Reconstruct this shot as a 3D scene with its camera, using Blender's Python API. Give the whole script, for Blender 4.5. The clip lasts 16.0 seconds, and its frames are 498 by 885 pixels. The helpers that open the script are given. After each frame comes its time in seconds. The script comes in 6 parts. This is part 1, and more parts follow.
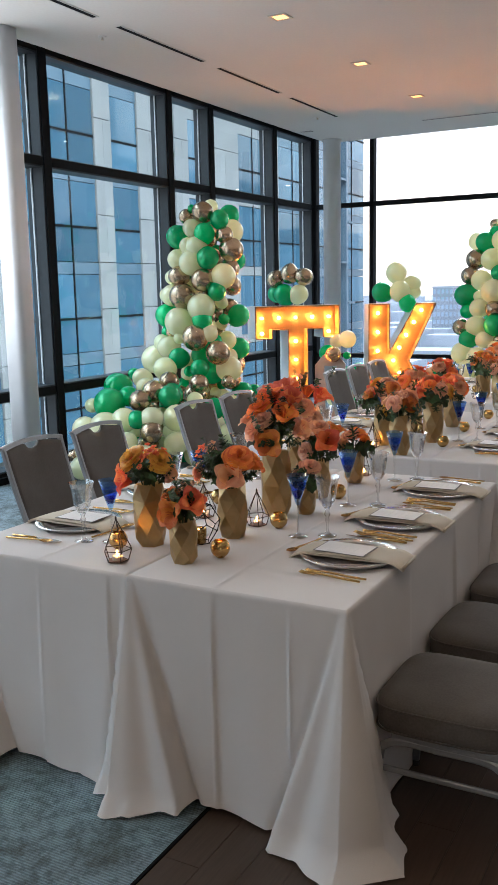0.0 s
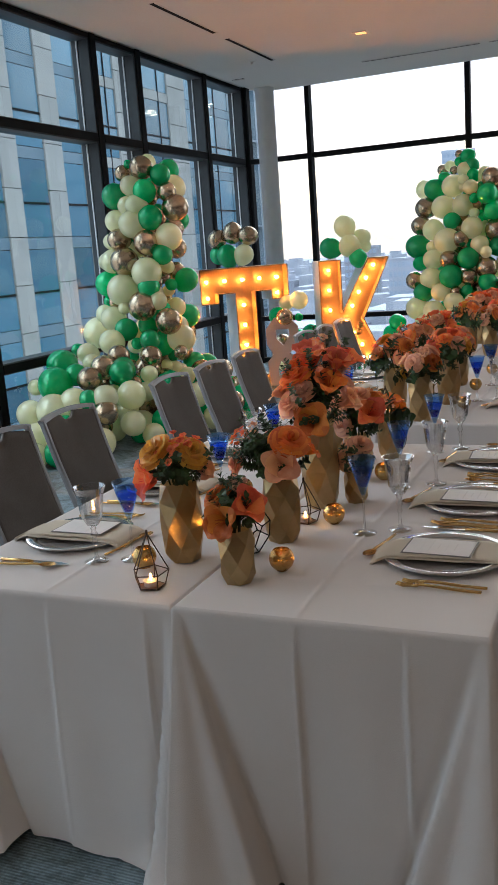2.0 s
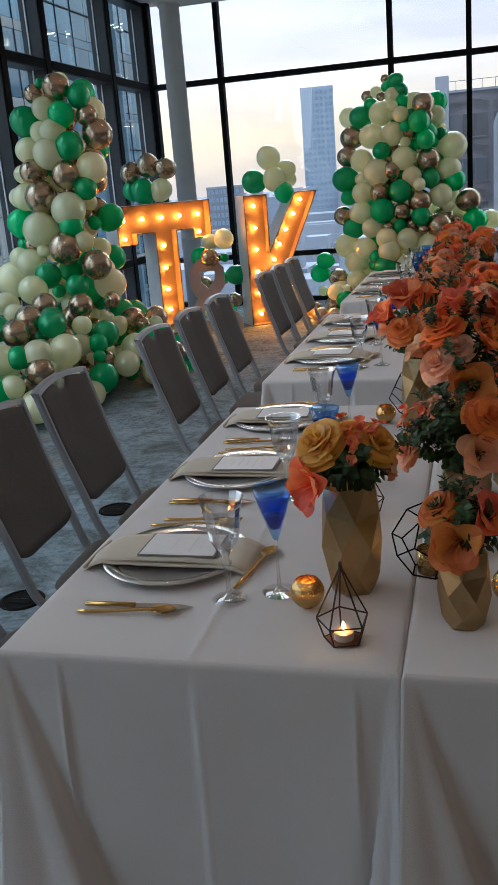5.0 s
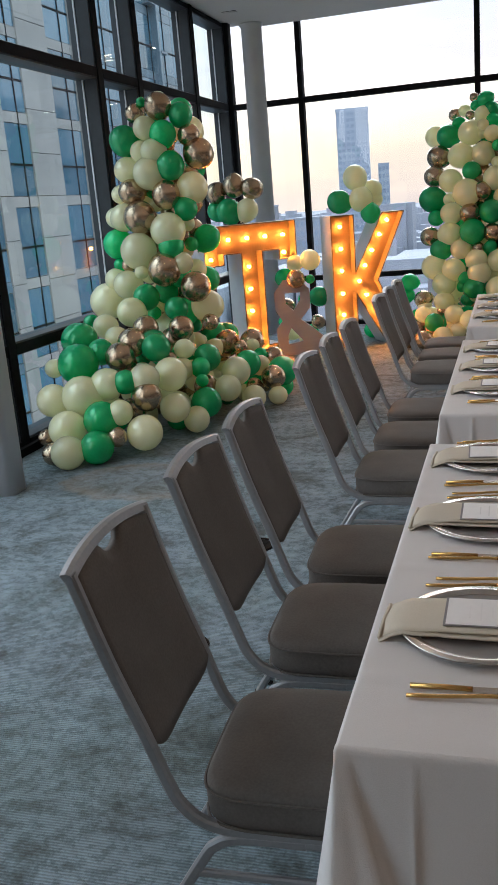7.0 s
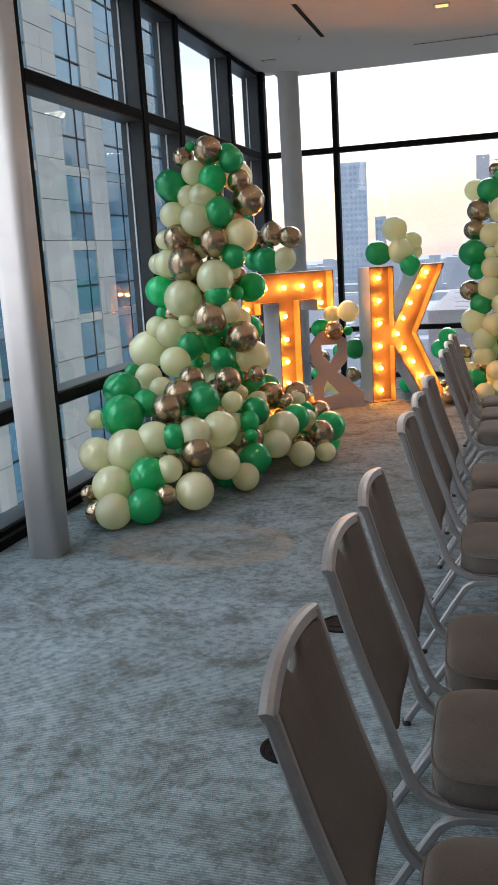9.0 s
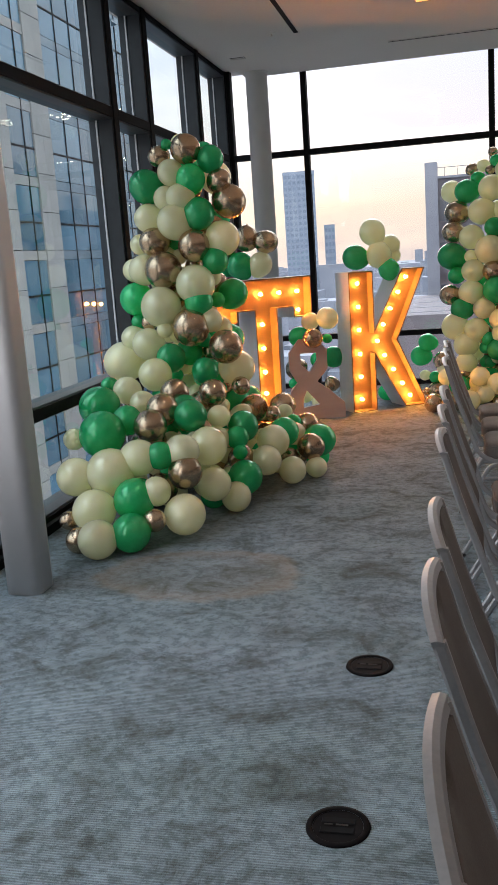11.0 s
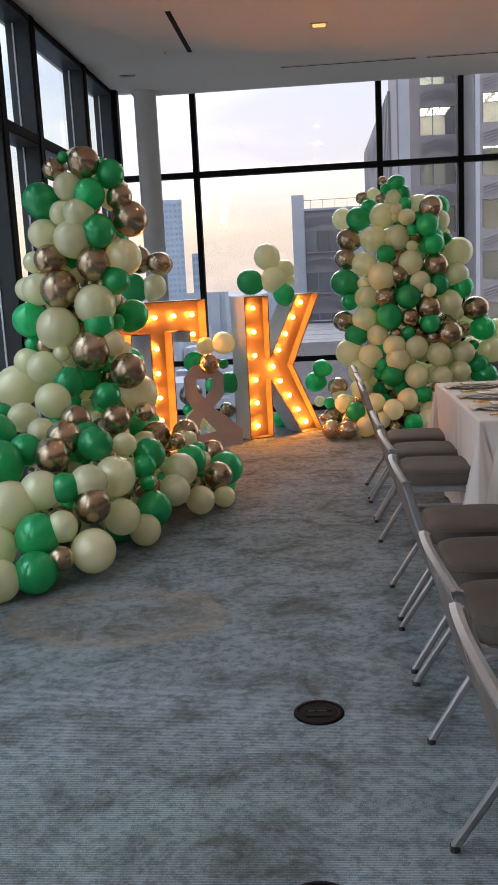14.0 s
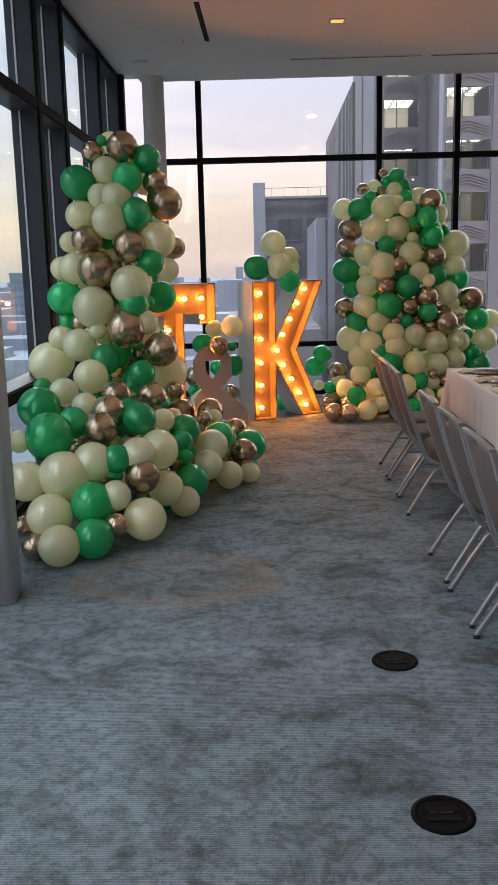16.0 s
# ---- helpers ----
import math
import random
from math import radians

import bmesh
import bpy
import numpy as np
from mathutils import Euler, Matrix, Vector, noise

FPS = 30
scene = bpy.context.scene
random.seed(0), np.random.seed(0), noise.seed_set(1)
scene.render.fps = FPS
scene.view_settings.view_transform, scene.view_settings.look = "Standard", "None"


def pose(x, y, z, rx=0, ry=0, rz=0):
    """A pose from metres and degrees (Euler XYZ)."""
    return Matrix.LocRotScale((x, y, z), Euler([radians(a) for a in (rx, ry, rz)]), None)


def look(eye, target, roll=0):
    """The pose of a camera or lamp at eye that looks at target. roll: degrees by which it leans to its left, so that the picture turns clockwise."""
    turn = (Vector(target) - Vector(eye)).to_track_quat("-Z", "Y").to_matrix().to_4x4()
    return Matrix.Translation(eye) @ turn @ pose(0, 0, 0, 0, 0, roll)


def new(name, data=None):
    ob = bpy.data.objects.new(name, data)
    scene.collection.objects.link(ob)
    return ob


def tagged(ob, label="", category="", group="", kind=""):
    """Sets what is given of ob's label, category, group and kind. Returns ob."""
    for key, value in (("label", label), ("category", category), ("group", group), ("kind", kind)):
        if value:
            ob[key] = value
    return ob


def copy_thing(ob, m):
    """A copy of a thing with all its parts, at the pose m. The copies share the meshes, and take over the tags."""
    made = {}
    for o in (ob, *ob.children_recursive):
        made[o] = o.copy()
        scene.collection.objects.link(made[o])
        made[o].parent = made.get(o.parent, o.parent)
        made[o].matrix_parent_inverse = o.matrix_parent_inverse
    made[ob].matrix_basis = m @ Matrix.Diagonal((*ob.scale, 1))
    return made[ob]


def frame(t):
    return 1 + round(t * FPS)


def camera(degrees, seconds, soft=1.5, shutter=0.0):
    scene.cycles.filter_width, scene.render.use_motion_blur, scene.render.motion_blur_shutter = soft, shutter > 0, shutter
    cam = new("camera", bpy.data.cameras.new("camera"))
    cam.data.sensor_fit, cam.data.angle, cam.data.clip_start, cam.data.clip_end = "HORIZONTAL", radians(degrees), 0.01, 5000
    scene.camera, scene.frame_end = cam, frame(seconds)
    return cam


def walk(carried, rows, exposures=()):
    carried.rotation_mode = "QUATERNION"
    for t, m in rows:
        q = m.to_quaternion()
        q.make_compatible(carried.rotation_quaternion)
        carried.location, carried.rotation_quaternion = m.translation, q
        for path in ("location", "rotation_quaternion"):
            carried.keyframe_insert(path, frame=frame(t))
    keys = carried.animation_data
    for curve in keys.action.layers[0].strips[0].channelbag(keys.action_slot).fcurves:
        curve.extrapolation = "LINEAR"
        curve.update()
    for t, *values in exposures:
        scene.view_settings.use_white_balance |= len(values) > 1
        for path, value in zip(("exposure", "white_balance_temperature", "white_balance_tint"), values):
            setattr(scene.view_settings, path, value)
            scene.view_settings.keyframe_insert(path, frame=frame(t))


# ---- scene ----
cam = camera(31.6, 16.0)
PATH = [
    (0, (0.313, 0.462, 1.662), (-0.63, 2.192, 1.32), -1.2),
    (0.5, (0.161, 0.634, 1.661), (-0.793, 2.359, 1.321), -1.2),
    (1, (0.009, 0.74, 1.632), (-0.951, 2.461, 1.291), -1.7),
    (1.5, (-0.2, 0.826, 1.613), (-1.093, 2.578, 1.248), -3.9),
    (2, (-0.334, 0.889, 1.595), (-1.117, 2.681, 1.177), -4.2),
    (2.5, (-0.469, 1.032, 1.576), (-1.185, 2.837, 1.099), -4.1),
    (3, (-0.606, 1.147, 1.579), (-1.258, 2.968, 1.069), -4.0),
    (3.2, (-0.664, 1.176, 1.578), (-1.272, 3.009, 1.058), -3.7),
    (5.3, (-1.31, 1.363, 1.577), (-1.808, 3.215, 1.012), -4.6),
    (5.5, (-1.368, 1.374, 1.587), (-1.869, 3.226, 1.023), -4.2),
    (6, (-1.561, 1.388, 1.611), (-2.083, 3.236, 1.054), -4.0),
    (6.5, (-1.728, 1.39, 1.622), (-2.288, 3.231, 1.078), -4.4),
    (7, (-1.841, 1.436, 1.623), (-2.416, 3.281, 1.107), -4.8),
    (7.5, (-1.93, 1.521, 1.628), (-2.508, 3.374, 1.146), -5.1),
    (8, (-2.038, 1.6, 1.64), (-2.612, 3.461, 1.181), -4.9),
    (8.5, (-2.148, 1.634, 1.642), (-2.715, 3.502, 1.207), -3.6),
    (8.7, (-2.234, 1.656, 1.644), (-2.799, 3.528, 1.225), -3.4),
    (10.8, (-2.683, 1.982, 1.641), (-3.156, 3.883, 1.238), -4.4),
    (11, (-2.704, 2.043, 1.628), (-3.162, 3.948, 1.226), -4.0),
    (11.5, (-2.756, 2.149, 1.622), (-3.145, 4.071, 1.229), -3.3),
    (12, (-2.828, 2.243, 1.632), (-3.153, 4.179, 1.253), -2.8),
    (12.5, (-2.889, 2.322, 1.637), (-3.15, 4.27, 1.265), -2.9),
    (13, (-2.913, 2.357, 1.618), (-3.131, 4.312, 1.259), -3.2),
    (13.5, (-2.958, 2.34, 1.61), (-3.143, 4.299, 1.252), -3.3),
    (14, (-3.017, 2.282, 1.596), (-3.181, 4.243, 1.237), -2.9),
    (14.5, (-3.108, 2.194, 1.569), (-3.251, 4.156, 1.206), -2.5),
    (15, (-3.212, 2.078, 1.598), (-3.342, 4.039, 1.229), -2.0),
    (15.5, (-3.362, 2.022, 1.605), (-3.477, 3.982, 1.225), -1.5),
    (16, (-3.544, 1.957, 1.601), (-3.6, 3.918, 1.21), -1.3),
]
EXPOSURES = [(0, 0.76, 6080, 8), (1.5, 0.65, 6200, 10), (2, 0.30, 6180, 9), (3.2, 0.28, 6150, 9), (5.3, -0.20, 5900, 8.5), (7, 0.04, 6420, 12), (8.5, 0.2, 6650, 14), (11, 0.02, 6780, 16), (12.5, 0.0, 6850, 18), (14, -0.10, 6680, 17), (15, -0.27, 6700, 18), (16, -0.27, 6700, 18)]
walk(cam, [(t, look(eye, target, roll)) for t, eye, target, roll in PATH], EXPOSURES)

# ---- world, light ----
world = bpy.data.worlds.new("dusk_sky")
scene.world = world
world.use_nodes = True
wn, wl = world.node_tree.nodes, world.node_tree.links
wn.clear()
w_out = wn.new("ShaderNodeOutputWorld")
w_bg = wn.new("ShaderNodeBackground")
w_sky = wn.new("ShaderNodeTexSky")
w_sky.sky_type, w_sky.sun_disc = "NISHITA", False
w_sky.sun_elevation, w_sky.sun_rotation = radians(26), radians(-9)
w_co = wn.new("ShaderNodeTexCoord")
w_sep = wn.new("ShaderNodeSeparateXYZ")
w_ramp = wn.new("ShaderNodeValToRGB")
w_ramp.color_ramp.elements[0].position, w_ramp.color_ramp.elements[0].color = 0.0, (0.95, 0.80, 0.76, 1)
w_ramp.color_ramp.elements[1].position, w_ramp.color_ramp.elements[1].color = 0.42, (2.1, 2.18, 2.3, 1)
for at, col in ((0.8, (3.4, 3.5, 3.7, 1)), (0.05, (1.30, 1.00, 0.76, 1)), (0.11, (1.30, 1.12, 1.04, 1)), (0.2, (1.22, 1.18, 1.24, 1))):
    e = w_ramp.color_ramp.elements.new(at)
    e.color = col
w_map = wn.new("ShaderNodeMapping")
w_map.inputs["Scale"].default_value = (1.6, 1.6, 9.0)
w_noise = wn.new("ShaderNodeTexNoise")
w_noise.inputs["Scale"].default_value, w_noise.inputs["Detail"].default_value = 1.7, 5
w_cr = wn.new("ShaderNodeValToRGB")
w_cr.color_ramp.elements[0].position, w_cr.color_ramp.elements[0].color = 0.40, (0.75, 0.78, 0.87, 1)
w_cr.color_ramp.elements[1].position, w_cr.color_ramp.elements[1].color = 0.62, (1.06, 1.05, 1.03, 1)
w_mul = wn.new("ShaderNodeMixRGB")
w_mul.blend_type, w_mul.inputs[0].default_value = "MULTIPLY", 1.0
w_add = wn.new("ShaderNodeMixRGB")
w_add.blend_type, w_add.inputs[0].default_value = "ADD", 0.012
wl.new(w_co.outputs["Generated"], w_sep.inputs[0])
wl.new(w_sep.outputs["Z"], w_ramp.inputs[0])
wl.new(w_co.outputs["Generated"], w_map.inputs[0])
wl.new(w_map.outputs[0], w_noise.inputs["Vector"])
wl.new(w_noise.outputs["Fac"], w_cr.inputs[0])
wl.new(w_ramp.outputs[0], w_mul.inputs[1])
wl.new(w_cr.outputs[0], w_mul.inputs[2])
wl.new(w_mul.outputs[0], w_add.inputs[1])
wl.new(w_sky.outputs[0], w_add.inputs[2])
wl.new(w_add.outputs[0], w_bg.inputs["Color"])
w_bg.inputs["Strength"].default_value = 1.0
wl.new(w_bg.outputs[0], w_out.inputs[0])
sun = new("sun", bpy.data.lights.new("sun", "SUN"))
sun.data.energy, sun.data.angle, sun.data.color = 1.9, radians(45), (1.0, 0.95, 0.90)
sun.matrix_world = look((0, 0, 30), (1.6, -10.0, 25.0))


# sky light that comes in by the windows beside and behind the walk
for name, place_, target, wide, high, power in (("west_window_light", (-5.2, 4.25, 2.1), (0, 4.6, 1.6), 3.1, 3.1, 72), ("north_window_light", (2.6, 12.85, 1.95), (2.4, 0, 1.6), 4.4, 3.5, 70)):
    sheet = new(name, bpy.data.lights.new(name, "AREA"))
    sheet.data.shape, sheet.data.size, sheet.data.size_y = "RECTANGLE", wide, high
    sheet.data.energy, sheet.data.color = power, (0.96, 0.98, 1.0)
    sheet.matrix_world = look(place_, target)

# warm downlights: dim ones along the glazing, and unseen ones added over the part of the room behind the walk as fill
# for the cloth
for x, y, power in ((-2.91, 0.2, 9), (0.2, 0.2, 12), (0.2, -2.4, 12), (2.9, 0.2, 10), (0.2, 3.61, 4), (0.2, 7.03, 5), (0.2, 10.45, 5), (2.9, 7.03, 5), (-2.91, 5.32, 4), (-2.91, 7.03, 5), (-2.91, 8.74, 5), (-2.91, 10.45, 5)):
    spot = new("downlight_and_fill_beam", bpy.data.lights.new("downlight_and_fill_beam", "AREA"))
    spot.data.shape, spot.data.size, spot.data.energy, spot.data.color = "DISK", 0.1, power, (1.0, 0.76, 0.55)
    spot.matrix_world = look((x, y, 3.738), (x, y, 0))

# ---- materials ----
def mat(name, rough=0.5, metal=0.0, **more):
    m = bpy.data.materials.new(name)
    m.use_nodes = True
    b = m.node_tree.nodes["Principled BSDF"]
    b.inputs["Roughness"].default_value, b.inputs["Metallic"].default_value = rough, metal
    for key, value in more.items():
        b.inputs[key.replace("_", " ")].default_value = value
    return m, b, m.node_tree.nodes, m.node_tree.links


def grained(name, dark, light, scale=20.0, rough=0.5, metal=0.0, bump=0.0, stretch=(1, 1, 1), second=3.0, coords="Object", spread=0.06, **more):
    """Two noises, fine and broad, between two colours, with a slight shift from object to object."""
    m, b, n, l = mat(name, rough, metal, **more)
    co, mp = n.new("ShaderNodeTexCoord"), n.new("ShaderNodeMapping")
    mp.inputs["Scale"].default_value = stretch
    fine, broad, mix, ramp = n.new("ShaderNodeTexNoise"), n.new("ShaderNodeTexNoise"), n.new("ShaderNodeMixRGB"), n.new("ShaderNodeValToRGB")
    fine.inputs["Scale"].default_value, fine.inputs["Detail"].default_value = scale, 6
    broad.inputs["Scale"].default_value, broad.inputs["Detail"].default_value = second, 3
    mix.inputs[0].default_value = 0.5
    ramp.color_ramp.elements[0].position, ramp.color_ramp.elements[0].color = 0.3, (*dark, 1)
    ramp.color_ramp.elements[1].position, ramp.color_ramp.elements[1].color = 0.7, (*light, 1)
    l.new(co.outputs[coords], mp.inputs[0])
    l.new(mp.outputs[0], fine.inputs["Vector"])
    l.new(mp.outputs[0], broad.inputs["Vector"])
    l.new(fine.outputs["Fac"], mix.inputs[1])
    l.new(broad.outputs["Fac"], mix.inputs[2])
    l.new(mix.outputs[0], ramp.inputs[0])
    info, hsv, vm = n.new("ShaderNodeObjectInfo"), n.new("ShaderNodeHueSaturation"), n.new("ShaderNodeMapRange")
    vm.inputs["To Min"].default_value, vm.inputs["To Max"].default_value = 1 - spread, 1 + spread
    l.new(info.outputs["Random"], vm.inputs["Value"])
    l.new(vm.outputs[0], hsv.inputs["Value"])
    l.new(ramp.outputs[0], hsv.inputs["Color"])
    l.new(hsv.outputs[0], b.inputs["Base Color"])
    if bump:
        bp = n.new("ShaderNodeBump")
        bp.inputs["Strength"].default_value, bp.inputs["Distance"].default_value = bump, 0.004
        l.new(fine.outputs["Fac"], bp.inputs["Height"])
        l.new(bp.outputs[0], b.inputs["Normal"])
    return m


def lit_through(m, share):
    """Lets part of the light fall through a thin skin: latex, petals, leaves."""
    n, l = m.node_tree.nodes, m.node_tree.links
    b = n["Principled BSDF"]
    tr, mix = n.new("ShaderNodeBsdfTranslucent"), n.new("ShaderNodeMixShader")
    mix.inputs[0].default_value = share
    l.new(b.inputs["Base Color"].links[0].from_socket, tr.inputs[0])
    l.new(b.outputs[0], mix.inputs[1])
    l.new(tr.outputs[0], mix.inputs[2])
    l.new(mix.outputs[0], n["Material Output"].inputs[0])
    return m


def carpet_material():
    """Loop carpet: cloudy grey blue mottling with fine ribs across."""
    m, b, n, l = mat("carpet", 0.95)
    co = n.new("ShaderNodeTexCoord")
    big, mid, fine, tone = (n.new("ShaderNodeTexNoise") for _ in range(4))
    mp = n.new("ShaderNodeMapping")
    mp.inputs["Scale"].default_value = (1.0, 1.1, 1)
    for tex, scale, detail, rough in ((big, 3.0, 14, 0.74), (mid, 19, 10, 0.78), (fine, 190, 3, 0.7), (tone, 1.1, 4, 0.6)):
        tex.inputs["Scale"].default_value, tex.inputs["Detail"].default_value, tex.inputs["Roughness"].default_value = scale, detail, rough
    big.inputs["Distortion"].default_value = 0.6
    wave = n.new("ShaderNodeTexWave")
    wave.bands_direction = "Y"
    wave.inputs["Scale"].default_value, wave.inputs["Distortion"].default_value, wave.inputs["Detail"].default_value = 30.0, 1.6, 4
    wave.inputs["Detail Scale"].default_value = 9.0
    ramp, ramp2, ramp3 = (n.new("ShaderNodeValToRGB") for _ in range(3))
    ramp.color_ramp.elements[0].position, ramp.color_ramp.elements[0].color = 0.38, (0.098, 0.138, 0.150, 1)
    ramp.color_ramp.elements[1].position, ramp.color_ramp.elements[1].color = 0.60, (0.312, 0.428, 0.505, 1)
    e = ramp.color_ramp.elements.new(0.485)
    e.color = (0.236, 0.324, 0.378, 1)
    ramp2.color_ramp.elements[0].position, ramp2.color_ramp.elements[0].color = 0.435, (0.60, 0.65, 0.64, 1)
    ramp2.color_ramp.elements[1].position, ramp2.color_ramp.elements[1].color = 0.52, (1.1, 1.1, 1.11, 1)
    ramp3.color_ramp.elements[0].position, ramp3.color_ramp.elements[0].color = 0.35, (0.84, 0.87, 0.84, 1)
    ramp3.color_ramp.elements[1].position, ramp3.color_ramp.elements[1].color = 0.65, (1.08, 1.06, 1.09, 1)
    l.new(co.outputs["Object"], mp.inputs[0])
    for tex in (big, mid, tone):
        l.new(mp.outputs[0], tex.inputs["Vector"])
    for tex in (fine, wave):
        l.new(co.outputs["Object"], tex.inputs["Vector"])
    l.new(big.outputs["Fac"], ramp.inputs[0])
    l.new(mid.outputs["Fac"], ramp2.inputs[0])
    l.new(tone.outputs["Fac"], ramp3.inputs[0])
    last = ramp.outputs[0]
    for source, amount in ((ramp2.outputs[0], 1.0), (ramp3.outputs[0], 1.0), (wave.outputs["Color"], 0.42), (fine.outputs["Fac"], 0.35)):
        mul = n.new("ShaderNodeMixRGB")
        mul.blend_type, mul.inputs[0].default_value = "MULTIPLY", amount
        l.new(last, mul.inputs[1])
        l.new(source, mul.inputs[2])
        last = mul.outputs[0]
    # a beige oval, strongest towards its uneven rim, beside the balloons
    oval_at, oval_size, wobble, spread_, edge = n.new("ShaderNodeMapping"), n.new("ShaderNodeVectorMath"), n.new("ShaderNodeTexNoise"), n.new("ShaderNodeMath"), n.new("ShaderNodeValToRGB")
    oval_at.inputs["Location"].default_value, oval_at.inputs["Scale"].default_value = (4.06 / 0.62, -6.36 / 0.42, 0), (1 / 0.62, 1 / 0.42, 1)
    oval_size.operation, spread_.operation = "LENGTH", "MULTIPLY_ADD"
    wobble.inputs["Scale"].default_value, wobble.inputs["Detail"].default_value = 5.0, 6
    spread_.inputs[1].default_value, spread_.inputs[2].default_value = 0.55, -0.27
    total = n.new("ShaderNodeMath")
    for k, (at, tone_) in enumerate(((0.0, 0.10), (0.55, 0.16), (0.86, 0.42), (1.06, 0.0))):
        e = edge.color_ramp.elements[k] if k < 2 else edge.color_ramp.elements.new(at)
        e.position, e.color = at, (tone_, tone_, tone_, 1)
    oval = n.new("ShaderNodeMixRGB")
    oval.inputs[2].default_value = (0.30, 0.235, 0.165, 1)
    l.new(co.outputs["Object"], oval_at.inputs[0])
    l.new(co.outputs["Object"], wobble.inputs["Vector"])
    l.new(oval_at.outputs[0], oval_size.inputs[0])
    l.new(wobble.outputs["Fac"], spread_.inputs[0])
    l.new(oval_size.outputs["Value"], total.inputs[0])
    l.new(spread_.outputs[0], total.inputs[1])
    l.new(total.outputs[0], edge.inputs[0])
    l.new(edge.outputs[0], oval.inputs[0])
    l.new(last, oval.inputs[1])
    gain = n.new("ShaderNodeBrightContrast")
    gain.inputs["Bright"].default_value = 0.026
    l.new(oval.outputs[0], gain.inputs[0])
    l.new(gain.outputs[0], b.inputs["Base Color"])
    add = n.new("ShaderNodeMath")
    l.new(wave.outputs["Fac"], add.inputs[0])
    l.new(fine.outputs["Fac"], add.inputs[1])
    bp = n.new("ShaderNodeBump")
    bp.inputs["Strength"].default_value, bp.inputs["Distance"].default_value = 0.7, 0.006
    l.new(add.outputs[0], bp.inputs["Height"])
    l.new(bp.outputs[0], b.inputs["Normal"])
    return m


def by_piece(m, low, high, hue=0.0):
    """Each loose piece of a mesh (a petal, a leaf) gets a tone of its own."""
    n, l = m.node_tree.nodes, m.node_tree.links
    socket = n["Principled BSDF"].inputs["Base Color"]
    source = socket.links[0].from_socket
    geo, hsv = n.new("ShaderNodeNewGeometry"), n.new("ShaderNodeHueSaturation")
    for name, lo, hi in (("Value", low, high), ("Hue", 0.5 - hue, 0.5 + hue)):
        mr = n.new("ShaderNodeMapRange")
        mr.inputs["To Min"].default_value, mr.inputs["To Max"].default_value = lo, hi
        l.new(geo.outputs["Random Per Island"], mr.inputs["Value"])
        l.new(mr.outputs[0], hsv.inputs[name])
    l.new(source, hsv.inputs["Color"])
    l.new(hsv.outputs[0], socket)
    return m


def glass(name, colour=(1, 1, 1), rough=0.0, ior=1.45):
    m, b, n, l = mat(name, rough)
    b.inputs["Base Color"].default_value = (*colour, 1)
    b.inputs["Transmission Weight"].default_value, b.inputs["IOR"].default_value = 1.0, ior
    return m


def pane_material(name, tint, ior=1.7):
    """A thin pane: mostly clear, with a mirror share that grows at a slant."""
    m = bpy.data.materials.new(name)
    m.use_nodes = True
    n, l = m.node_tree.nodes, m.node_tree.links
    n.clear()
    out, mix, tr, gl, fr = n.new("ShaderNodeOutputMaterial"), n.new("ShaderNodeMixShader"), n.new("ShaderNodeBsdfTransparent"), n.new("ShaderNodeBsdfGlossy"), n.new("ShaderNodeFresnel")
    tr.inputs[0].default_value = (*tint, 1)
    gl.inputs["Roughness"].default_value = 0.0
    fr.inputs[0].default_value = ior
    l.new(fr.outputs[0], mix.inputs[0])
    l.new(tr.outputs[0], mix.inputs[1])
    l.new(gl.outputs[0], mix.inputs[2])
    l.new(mix.outputs[0], out.inputs[0])
    return m


def thin_glass(name, tint, edge=0.25, most=0.7):
    """Blown glass: tinted and clear face on, mirror-like at its edges."""
    m = bpy.data.materials.new(name)
    m.use_nodes = True
    n, l = m.node_tree.nodes, m.node_tree.links
    n.clear()
    out, mix, tr, gl, lw = n.new("ShaderNodeOutputMaterial"), n.new("ShaderNodeMixShader"), n.new("ShaderNodeBsdfTransparent"), n.new("ShaderNodeBsdfGlossy"), n.new("ShaderNodeLayerWeight")
    tr.inputs[0].default_value = (*tint, 1)
    gl.inputs["Roughness"].default_value = 0.03
    lw.inputs[0].default_value = edge
    mr = n.new("ShaderNodeMapRange")
    mr.inputs["To Min"].default_value, mr.inputs["To Max"].default_value = 0.035, most
    l.new(lw.outputs["Facing"], mr.inputs["Value"])
    l.new(mr.outputs[0], mix.inputs[0])
    l.new(tr.outputs[0], mix.inputs[1])
    l.new(gl.outputs[0], mix.inputs[2])
    l.new(mix.outputs[0], out.inputs[0])
    return m


def glow(name, colour, power):
    m, b, n, l = mat(name, 0.4)
    b.inputs["Base Color"].default_value = (*colour, 1)
    b.inputs["Emission Color"].default_value, b.inputs["Emission Strength"].default_value = (*colour, 1), power
    return m


